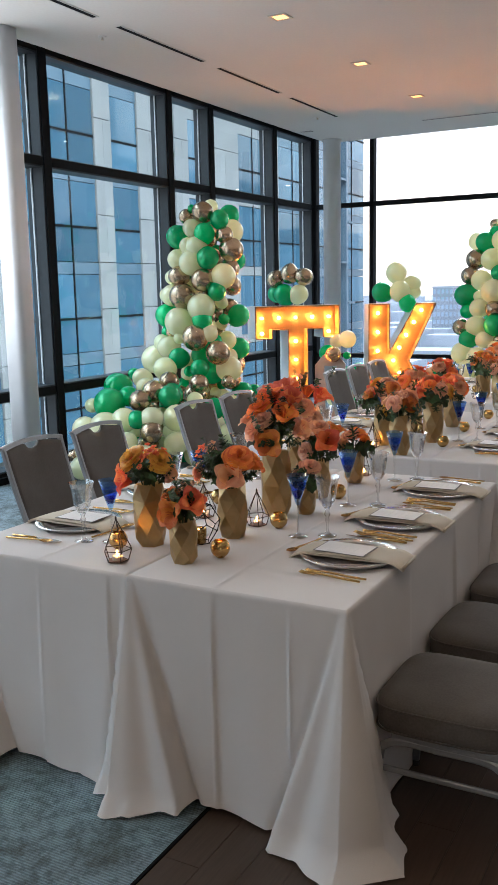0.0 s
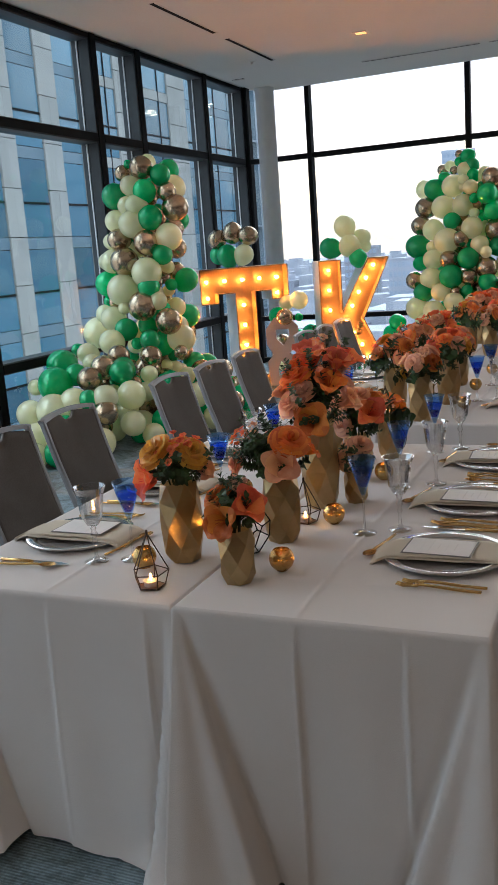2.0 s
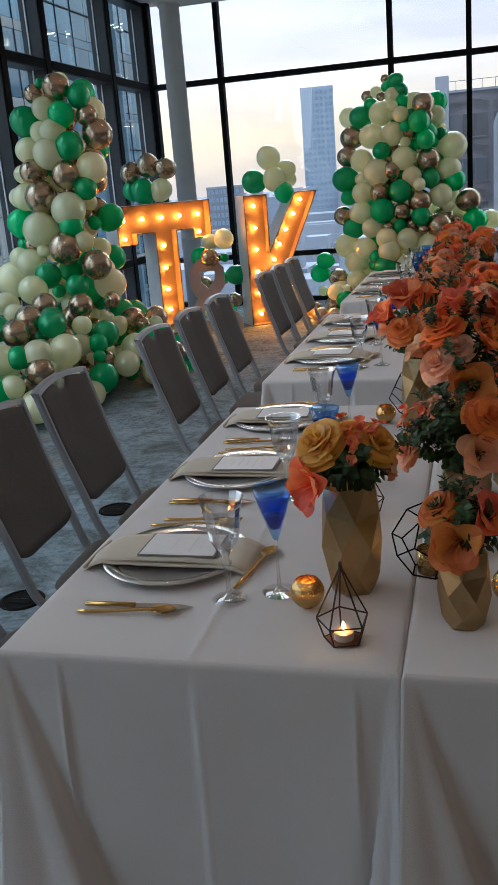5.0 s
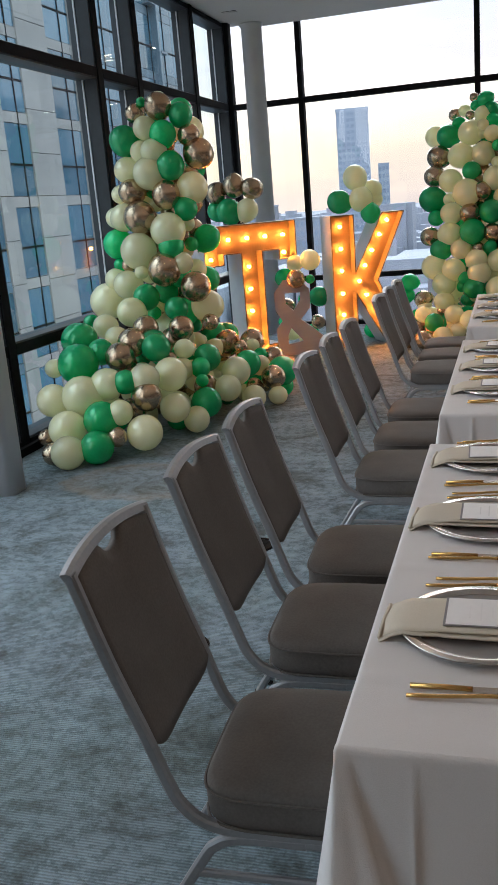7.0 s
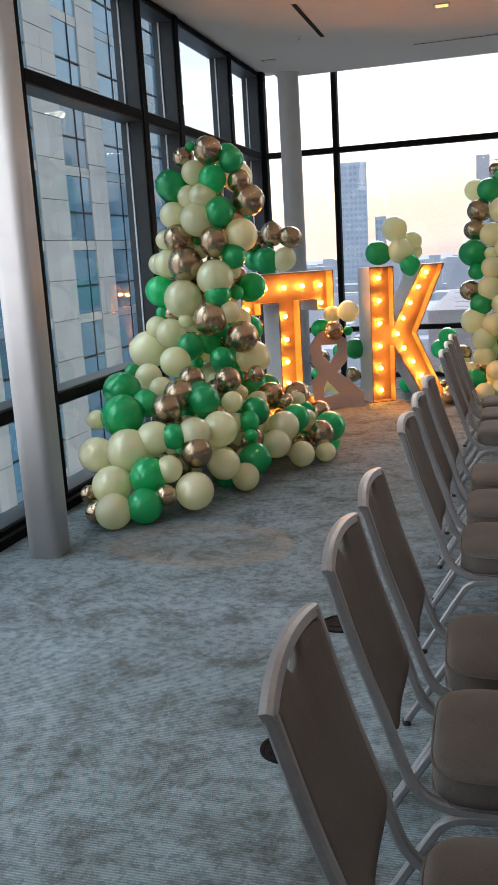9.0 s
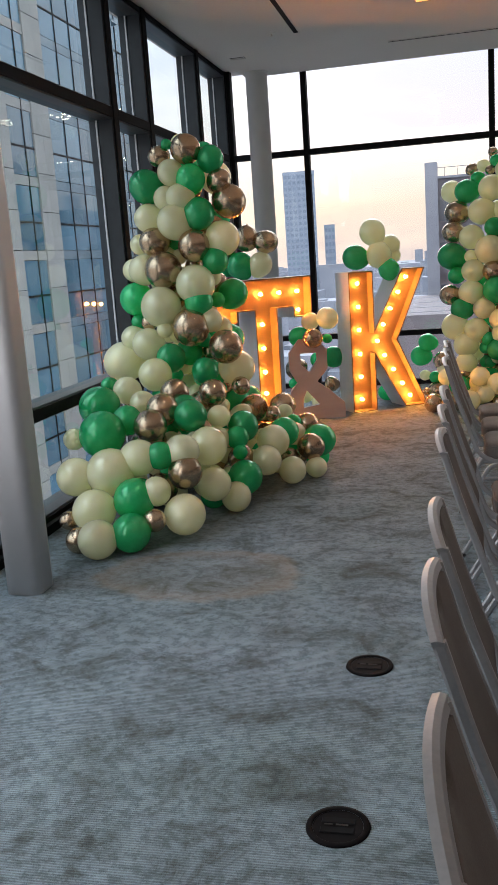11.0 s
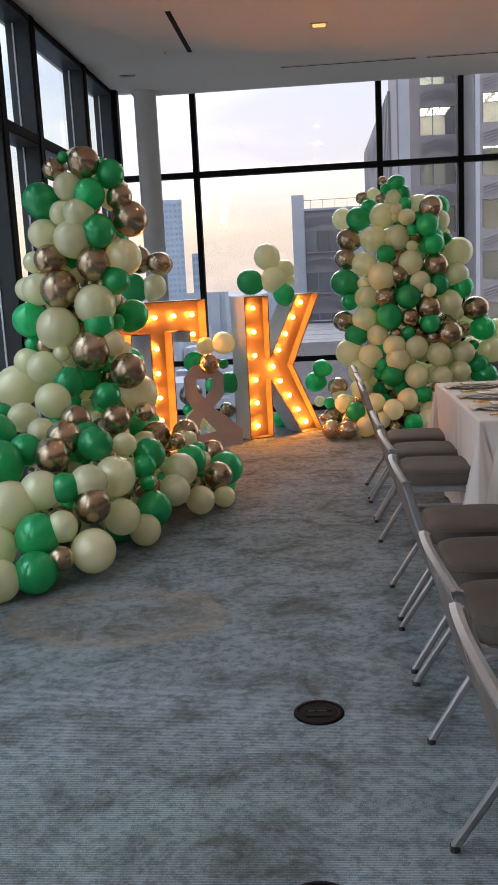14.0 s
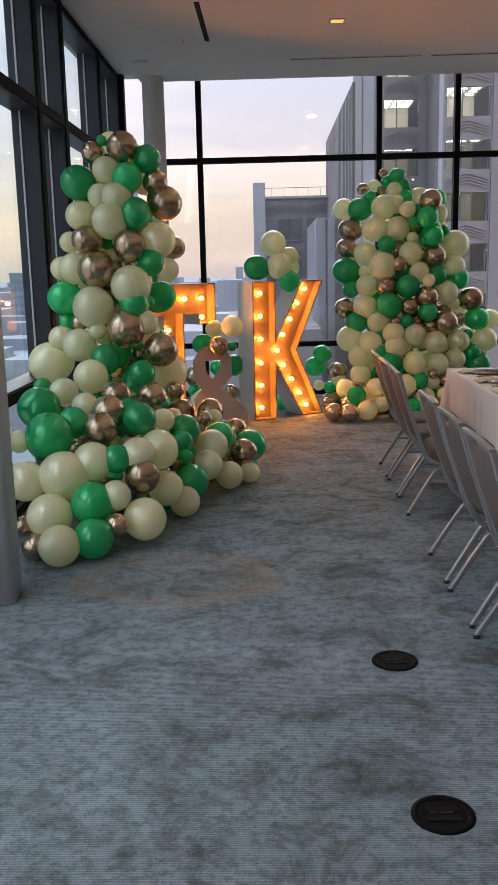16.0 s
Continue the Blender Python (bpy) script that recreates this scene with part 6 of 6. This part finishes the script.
def lily_mesh(name, material, seed):
    rnd = random.Random(seed)
    bm = bmesh.new()
    for layer in range(2):
        for i in range(4 - layer):
            broad_petal(bm, (1.18 if layer else 1.28) * rnd.uniform(0.92, 1.06), 0.60 * rnd.uniform(0.9, 1.1), 1.28 - 0.16 * (1 - layer) + rnd.uniform(-0.10, 0.10), 1.15 + rnd.uniform(-0.25, 0.25), 2 * math.pi * (i + 0.5 * layer) / (4 - layer) + rnd.uniform(-0.12, 0.12), 0.075, rnd.uniform(0, 6))
    for i in range(5):
        a = 2 * math.pi * i / 5
        tube(bm, [(0.02 * math.cos(a), 0.02 * math.sin(a), -0.2), (0.14 * math.cos(a), 0.14 * math.sin(a), 0.4)], 0.020, 4)
    lathe(bm, ((0, -0.7), (0.09, -0.65), (0.16, -0.4), (0.05, -0.3), (0, -0.3)), 8)
    return mesh_of(bm, name, material, True)


def bud_mesh(name, material, seed):
    """A spray of small five-petalled blossoms and buds."""
    rnd = random.Random(seed)
    bm = bmesh.new()
    for _ in range(9):
        c = Vector((rnd.uniform(-0.8, 0.8), rnd.uniform(-0.8, 0.8), rnd.uniform(-0.1, 0.7)))
        first = len(bm.verts)
        for i in range(5):
            petal(bm, 0.26, 0.13, 0.2, rnd.uniform(0.3, 0.9), 2 * math.pi * i / 5, 0, 0.15, 0.2, 0.02)
        bm.verts.ensure_lookup_table()
        tip = Matrix.Translation(c) @ Matrix.Rotation(rnd.uniform(-0.8, 0.8), 4, "X") @ Matrix.Rotation(rnd.uniform(-0.8, 0.8), 4, "Y")
        for v in bm.verts[first:]:
            v.co = tip @ v.co
        tube(bm, [c, (c.x * 0.3, c.y * 0.3, -0.9)], 0.012, 4)
    return mesh_of(bm, name, material, True)


def sprig_mesh(name, seed, count=12, slim=0.16, length=0.55):
    rnd = random.Random(seed)
    bm = bmesh.new()
    tube(bm, curve_points([(0, 0, -0.9), (0.04, 0.02, -0.2), (0.1, -0.04, 0.5), (0.2, 0.02, 1.0)], 3), 0.022, 5)
    for i in range(count):
        s = i / count
        first = len(bm.verts)
        petal(bm, length * rnd.uniform(0.7, 1.1), slim * rnd.uniform(0.8, 1.2), 0.15, rnd.uniform(0.1, 0.8), 0, 0, 0.32, 0.25, 0.0)
        bm.verts.ensure_lookup_table()
        m = Matrix.Translation((0.08 * s, 0, -0.45 + 1.4 * s)) @ Matrix.Rotation(2.4 * i + rnd.uniform(-0.4, 0.4), 4, "Z")
        for v in bm.verts[first:]:
            v.co = m @ v.co
    return mesh_of(bm, name, M_LEAF, True)


ROSE = {"y": rose_mesh("rose", M_YELLOW, 1), "o": rose_mesh("rose", M_ORANGE, 2), "p": rose_mesh("rose", M_PEACH, 3), "b": rose_mesh("rose", M_BLUSH, 13)}
LILY = {"c": lily_mesh("amaryllis", M_CORAL, 4), "o": lily_mesh("amaryllis", M_ORANGE, 5), "p": lily_mesh("amaryllis", M_PEACH, 6)}
BUDS = {"c": bud_mesh("blossom_spray", M_CORAL, 7), "p": bud_mesh("blossom_spray", M_PEACH, 8), "b": bud_mesh("blossom_spray", M_BLUSH, 12)}
SPRIG = [sprig_mesh("leaf_sprig", 9), sprig_mesh("leaf_sprig", 10, 16, 0.085, 0.6), sprig_mesh("leaf_sprig", 11, 12, 0.27, 0.62)]


def bouquet(x, y, mouth, centre, reach, plan, seed, label):
    """Flowers round a centre over a vase's mouth. plan: letters, upper case a rose, lower case an amaryllis, 1 and 2 blossom sprays."""
    rnd = random.Random(seed)
    reach -= 0.034
    plan = plan[:max(5, int(1900 * reach * reach))]
    b = thing("flower_arrangement", pose(x, y, mouth), label, "flowers", "table flowers")
    cz = centre - mouth
    n = len(plan)
    for i, kind in enumerate(plan):
        a = 2.39996 * i + rnd.uniform(-0.3, 0.3)
        up = 1 - (i + 0.5) / n * 1.25
        flat = math.sqrt(max(0.0, 1 - up * up))
        d = Vector((flat * math.cos(a), flat * math.sin(a), up))
        spot = Vector((0, 0, cz)) + Vector((d.x * reach, d.y * reach, d.z * reach * 0.85)) + Vector((rnd.uniform(-1, 1), rnd.uniform(-1, 1), rnd.uniform(-1, 1))) * 0.012
        size = rnd.uniform(0.040, 0.047)
        mesh, name = (ROSE[kind.lower()], "rose") if kind.isupper() else (BUDS["cpb"[int(kind) - 1]], "blossom_spray") if kind.isdigit() else (LILY[kind], "amaryllis")
        if name == "amaryllis":
            size *= 1.05
        if name == "blossom_spray":
            size *= 1.0
        turn = (d + Vector((0, 0, 0.25))).to_track_quat("Z", "Y").to_matrix().to_4x4()
        part(name, mesh, None, b, "", False, Matrix.Translation(spot) @ turn @ Matrix.Rotation(rnd.uniform(0, 6), 4, "Z") @ Matrix.Diagonal((size, size, size, 1)))
        part("stem", tube(bmesh.new(), [spot - d * size * 0.3, Vector((d.x * 0.3 * reach, d.y * 0.3 * reach, cz * 0.35)), Vector((d.x * 0.012, d.y * 0.012, -0.05))], 0.0028, 5), M_STEM, b)
    for i in range(int(n * 2.2)):
        a = rnd.uniform(0, 2 * math.pi)
        high = i % 7 == 3
        up = rnd.uniform(0.3, 0.9) if high else rnd.uniform(-0.6, 0.25)
        flat = math.sqrt(1 - up * up)
        d = Vector((flat * math.cos(a), flat * math.sin(a), up))
        spot = Vector((0, 0, cz - 0.02)) + d * reach * rnd.uniform(0.55, 1.15)
        s = rnd.uniform(0.034, 0.054) * (1.35 if i % 3 == 0 else 1.0)
        part("leaf_sprig", SPRIG[1] if high else rnd.choice(SPRIG), None, b, "", False, Matrix.Translation(spot) @ d.to_track_quat("Z", "Y").to_matrix().to_4x4() @ Matrix.Rotation(rnd.uniform(0, 6), 4, "Z") @ Matrix.Diagonal((s, s, s, 1)))


def arranged(x, y, h, r, flowers, leaves, seed, label, grow=1.0):
    """A gold vase with its flowers set one by one: kind, offset from the mouth's centre, size. Kinds as in a bouquet's plan."""
    rnd = random.Random(seed)
    faceted_vase(pose(x, y, T0, 0, 0, 37 * seed % 360), h, r, seed)
    b = thing("flower_arrangement", pose(x, y, T0 + h), label, "flowers", "table flowers")
    for kind, dx, dy, dz, size in flowers:
        size *= 0.5 + 0.5 * grow
        spot = Vector((dx * 0.93, dy * 0.93, dz - 0.012)) * grow
        d = (spot - Vector((0, 0.025, 0.02))).normalized()
        mesh, name = (ROSE[kind.lower()], "rose") if kind.isupper() else (BUDS["cpb"[int(kind) - 1]], "blossom_spray") if kind.isdigit() else (LILY[kind], "amaryllis")
        turn = d.to_track_quat("Z", "Y").to_matrix().to_4x4()
        part(name, mesh, None, b, "", False, Matrix.Translation(spot) @ turn @ Matrix.Rotation(rnd.uniform(0, 6), 4, "Z") @ Matrix.Diagonal((size, size, size, 1)))
        part("stem", tube(bmesh.new(), [spot - d * size * 0.3, Vector((dx * 0.3, dy * 0.3, max(0.012, dz * 0.3))), Vector((d.x * 0.012, d.y * 0.012, -0.05))], 0.0028, 5), M_STEM, b)
    # a collar of leaves over the rim, and more between the flower heads
    for i in range(26):
        a, inner = 2.4 * i + rnd.uniform(-0.3, 0.3), i % 2
        q = r * (rnd.uniform(0.35, 0.7) if inner else rnd.uniform(0.75, 1.05)) * (0.6 + 0.4 * grow)
        spot = Vector((q * math.cos(a), q * math.sin(a), rnd.uniform(0.045, 0.07) * grow if inner else rnd.uniform(0.014, 0.036)))
        d = Vector((math.cos(a), math.sin(a), rnd.uniform(0.5, 1.3) if inner else rnd.uniform(0.1, 0.7))).normalized()
        s = rnd.uniform(0.026, 0.037)
        part("leaf_sprig", SPRIG[2 if i % 3 else 0], None, b, "", False, Matrix.Translation(spot) @ d.to_track_quat("Z", "Y").to_matrix().to_4x4() @ Matrix.Rotation(rnd.uniform(0, 6), 4, "Z") @ Matrix.Diagonal((s, s, s, 1)))
    for dx, dy, dz, spread, count in leaves:
        for i in range(count):
            spot = Vector((dx, dy, dz)) * grow + Vector((rnd.gauss(0, 1), rnd.gauss(0, 1), rnd.gauss(0, 0.8))) * spread
            spot.z = max(spot.z, 0.012)
            d = (spot - Vector((0, 0.02, -0.03))).normalized()
            s = rnd.uniform(0.026, 0.038)
            part("leaf_sprig", SPRIG[(0, 2, 2, 1)[i % 4]], None, b, "", False, Matrix.Translation(spot) @ d.to_track_quat("Z", "Y").to_matrix().to_4x4() @ Matrix.Rotation(rnd.uniform(0, 6), 4, "Z") @ Matrix.Diagonal((s, s, s, 1)))


def vase_with(x, y, h, r, reach, plan, seed, label):
    faceted_vase(pose(x, y, T0, 0, 0, 37 * seed % 360), h, r, seed)
    bouquet(x, y, T0 + h, T0 + h + reach * 0.48, reach, plan, seed, label)


arranged(-1.475, 2.99, 0.225, 0.062, [("Y", -0.052, -0.035, 0.105, 0.050), ("Y", 0.062, -0.015, 0.100, 0.043), ("1", 0.006, -0.035, 0.105, 0.050), ("1", 0.020, 0.020, 0.120, 0.046), ("c", -0.072, -0.058, 0.030, 0.060), ("c", -0.040, 0.055, 0.070, 0.046), ("O", 0.045, 0.055, 0.075, 0.042), ("p", 0.075, 0.020, 0.050, 0.042), ("Y", -0.005, 0.050, 0.105, 0.042)], [(0.005, -0.040, 0.045, 0.018, 9), (0.050, -0.020, 0.040, 0.020, 6), (-0.03, 0.04, 0.04, 0.03, 6)], 41, "amber roses and coral amaryllis in a gold vase")
arranged(-1.252, 2.86, 0.145, 0.050, [("o", -0.012, -0.052, 0.045, 0.058), ("c", 0.050, -0.015, 0.080, 0.054), ("O", -0.045, -0.005, 0.095, 0.038), ("p", -0.030, 0.045, 0.060, 0.042), ("3", 0.0, 0.005, 0.120, 0.036), ("P", 0.030, 0.045, 0.070, 0.036)], [(0.005, 0.005, 0.095, 0.018, 7), (0.0, 0.0, 0.05, 0.025, 8)], 42, "low coral amaryllis bunch in a gold vase")
arranged(-1.255, 3.20, 0.195, 0.058, [("O", 0.046, -0.030, 0.105, 0.046), ("p", 0.030, -0.060, 0.055, 0.056), ("1", -0.085, -0.010, 0.115, 0.040), ("P", -0.105, -0.030, 0.050, 0.036), ("o", 0.060, 0.045, 0.075, 0.050), ("P", -0.030, 0.060, 0.090, 0.040), ("3", -0.050, -0.020, 0.130, 0.034)], [(-0.045, -0.035, 0.075, 0.026, 24), (-0.02, -0.03, 0.04, 0.03, 12), (-0.02, 0.02, 0.11, 0.02, 7)], 43, "orange roses with dark leaves in a gold vase", 1.2)
arranged(-1.250, 3.55, 0.265, 0.064, [("o", 0.010, -0.060, 0.045, 0.062), ("P", -0.055, -0.045, 0.085, 0.044), ("O", -0.050, -0.020, 0.145, 0.046), ("o", 0.050, -0.030, 0.130, 0.056), ("c", -0.010, 0.010, 0.195, 0.058), ("p", -0.090, 0.000, 0.110, 0.054), ("p", 0.080, 0.030, 0.080, 0.054), ("o", -0.060, 0.060, 0.165, 0.054), ("P", 0.040, 0.060, 0.160, 0.044), ("B", -0.020, -0.055, 0.115, 0.036), ("c", 0.070, -0.010, 0.185, 0.050)], [(0.0, -0.02, 0.09, 0.035, 18), (0.03, 0.0, 0.17, 0.03, 7), (-0.05, 0.0, 0.16, 0.03, 6)], 44, "full coral and peach bouquet in a tall gold vase", 1.25)
arranged(-1.400, 4.10, 0.255, 0.064, [("c", -0.030, -0.050, 0.170, 0.064), ("c", -0.090, -0.010, 0.120, 0.058), ("P", 0.040, -0.055, 0.100, 0.044), ("O", -0.040, -0.060, 0.090, 0.044), ("c", 0.080, 0.010, 0.140, 0.058), ("o", 0.000, 0.060, 0.150, 0.054), ("p", -0.080, 0.060, 0.080, 0.050), ("3", 0.020, -0.030, 0.200, 0.040), ("B", 0.080, -0.040, 0.060, 0.036)], [(0.0, -0.03, 0.07, 0.035, 12), (0.02, 0.0, 0.19, 0.04, 10)], 45, "full coral amaryllis bouquet in a tall gold vase", 1.25)
arranged(-1.215, 3.90, 0.165, 0.050, [("c", 0.055, -0.055, 0.090, 0.058), ("p", -0.040, -0.040, 0.110, 0.050), ("P", 0.010, -0.030, 0.135, 0.040), ("o", 0.050, 0.040, 0.120, 0.048), ("2", -0.050, 0.020, 0.140, 0.040), ("B", -0.035, -0.055, 0.050, 0.034)], [(0.0, -0.02, 0.07, 0.03, 12)], 46, "coral amaryllis with leaves in a gold vase", 1.2)
arranged(-1.150, 3.62, 0.110, 0.042, [("P", -0.015, -0.040, 0.055, 0.036), ("B", 0.020, 0.000, 0.095, 0.040), ("2", -0.02, 0.02, 0.09, 0.032)], [(0.01, -0.02, 0.02, 0.028, 9)], 48, "small blush roses with dark leaves in a gold vase")
vase_with(-1.190, 4.24, 0.155, 0.048, 0.085, "op2oP1", 47, "small orange amaryllis bunch in a gold vase")
for y0, seed in ((4.93, 50), (7.28, 60)):
    vase_with(-1.222, y0 + 0.06, 0.215, 0.060, 0.110, "PO3PpO1BoY", seed, "peach and orange flowers in a gold vase")
    vase_with(-1.405, y0 + 0.31, 0.225, 0.060, 0.125, "BYoP1OPo3cPO", seed + 1, "full peach and orange bouquet in a gold vase")
    vase_with(-1.170, y0 + 0.50, 0.235, 0.062, 0.125, "cPO1cBOcYp3", seed + 2, "coral and peach bouquet in a gold vase")
    vase_with(-1.400, y0 + 0.83, 0.245, 0.062, 0.130, "coPc1pcOoc3B", seed + 3, "coral amaryllis and roses in a gold vase")
    vase_with(-1.220, y0 + 1.10, 0.200, 0.058, 0.110, "pOcp2PocO", seed + 4, "mixed orange flowers in a gold vase")
    vase_with(-1.390, y0 + 1.42, 0.240, 0.062, 0.130, "ccPo1cOpcP2", seed + 5, "full coral bouquet in a gold vase")


# ---- candles ----
def flame(parent, z, s=1.0):
    f = lathe(bmesh.new(), ((0, 0), (0.0035 * s, 0.004 * s), (0.0042 * s, 0.008 * s), (0.002 * s, 0.016 * s), (0, 0.021 * s)), 8)
    part("flame", f, M_FLAME, parent, "small candle flame", True, pose(0, 0, z))


def votive(m):
    v = thing("votive_candle", m, "lit votive in a gold mercury glass globe", "candle", "gold votives")
    rows = [(0.015, 0.0)] + [(0.034 * math.sin(a), 0.0325 - 0.034 * math.cos(a)) for a in [0.45 + k * 0.2 for k in range(11)]]
    part("globe", lathe(bmesh.new(), [(0, 0.0), *rows], 24), M_MERCURY, v, "speckled gold globe", True)
    part("wax", lathe(bmesh.new(), ((0, 0.006), (0.020, 0.006), (0.022, 0.022), (0, 0.022)), 16), M_WAX, v)
    flame(v, 0.023)
    return v


def wire(bm, a, b, r=0.0018):
    tube(bm, [a, b], r, 5)


def lantern(m):
    v = thing("lantern", m, "pointed black wire terrarium holding a lit tealight", "lantern", "wire lanterns")
    n = 5
    low = [(0.038 * math.cos(2 * math.pi * k / n), 0.038 * math.sin(2 * math.pi * k / n), 0.003) for k in range(n)]
    mid = [(0.051 * math.cos(2 * math.pi * k / n), 0.051 * math.sin(2 * math.pi * k / n), 0.045) for k in range(n)]
    bm = bmesh.new()
    for k in range(n):
        j = (k + 1) % n
        wire(bm, low[k], low[j])
        wire(bm, mid[k], mid[j])
        wire(bm, low[k], mid[k])
        wire(bm, mid[k], (0, 0, 0.158))
    lathe(bm, ((0, 0.153), (0.004, 0.155), (0.0035, 0.165), (0, 0.169)), 8)
    part("wire_frame", bm, M_WIRE, v, "dark brown wire frame")
    base = bmesh.new()
    base.faces.new([base.verts.new((x, y, 0.0035)) for x, y, z in low])
    base.faces.new([base.verts.new((x, y, 0.001)) for x, y, z in low][::-1])
    part("floor_plate", base, M_COPPER, v)
    part("tealight", lathe(bmesh.new(), ((0, 0.004), (0.019, 0.004), (0.019, 0.019), (0, 0.019)), 16), M_WAX, v, "white tealight")
    flame(v, 0.020)
    return v


def ball_lantern(m):
    v = thing("lantern", m, "faceted black wire ball lantern with a lit candle", "lantern", "wire lanterns")
    n = 5
    rings = [[(r * math.cos(2 * math.pi * (k + s) / n), r * math.sin(2 * math.pi * (k + s) / n), z) for k in range(n)] for r, z, s in ((0.042, 0.003, 0), (0.078, 0.055, 0), (0.078, 0.085, 0.5), (0.045, 0.14, 0.5))]
    bm = bmesh.new()
    for k in range(n):
        j = (k + 1) % n
        wire(bm, rings[0][k], rings[0][j])
        wire(bm, rings[0][k], rings[1][k])
        wire(bm, rings[1][k], rings[2][k])
        wire(bm, rings[1][j], rings[2][k])
        wire(bm, rings[2][k], rings[3][k])
        wire(bm, rings[3][k], rings[3][j])
    part("wire_frame", bm, M_IRON, v, "black iron wire frame")
    part("candle_cup", lathe(bmesh.new(), ((0, 0.002), (0.026, 0.002), (0.028, 0.055), (0.0265, 0.055), (0.0245, 0.005), (0, 0.005)), 20), M_MERCURY, v, "speckled gold cup", True)
    part("wax", lathe(bmesh.new(), ((0, 0.006), (0.023, 0.006), (0.023, 0.034), (0, 0.034)), 16), M_WAX, v)
    flame(v, 0.035)
    return v


for x, y in ((-1.169, 2.96), (-1.153, 3.377), (-1.555, 2.90), (-1.129, 3.906), (-1.56, 3.62), (-1.53, 4.25), (-1.073, 5.30), (-1.55, 5.55), (-1.10, 5.86), (-1.56, 6.2), (-1.09, 6.45), (-1.08, 7.62), (-1.54, 7.9), (-1.09, 8.3), (-1.53, 8.6)):
    place("votive", votive, pose(x, y, T0, 0, 0, 50 * x))
for x, y in ((-1.466, 2.775), (-1.246, 3.375), (-1.202, 4.40), (-1.50, 3.40), (-1.431, 5.139), (-1.28, 6.2), (-1.43, 7.5), (-1.28, 8.5)):
    place("lantern", lantern, pose(x, y, T0, 0, 0, 90 * y) @ Matrix.Diagonal((0.97, 0.97, 0.93, 1)))
for x, y in ((-1.325, 3.075), (-1.45, 4.36), (-1.33, 5.72), (-1.30, 8.0)):
    place("ball", ball_lantern, pose(x, y, T0, 0, 0, 140 * y))

# ---- floorboards beyond the carpet ----
board = mesh_of(boxed(-0.0612, 0.0612, -0.7515, 0.7515, -0.012, 0.0), "floorboard", M_WOODFLOOR)
far_boards = bmesh.new()
for i in range(50):
    x = CARPET_EDGE + 0.07 + i * 0.124
    if x > EAST - 0.06:
        break
    for k in range(12):
        y = SOUTH + 0.75 + k * 1.505 - 0.5 * (i % 3)
        if x < 0.9 and y < 7:
            part("floorboard", board, None, hard_floor, "", False, pose(x, y, 0))
        else:
            box(far_boards, x - 0.061, x + 0.061, y - 0.75, y + 0.75, -0.012, 0.0)
tagged(part("floorboards", far_boards, M_WOODFLOOR, hard_floor), kind="stuff")
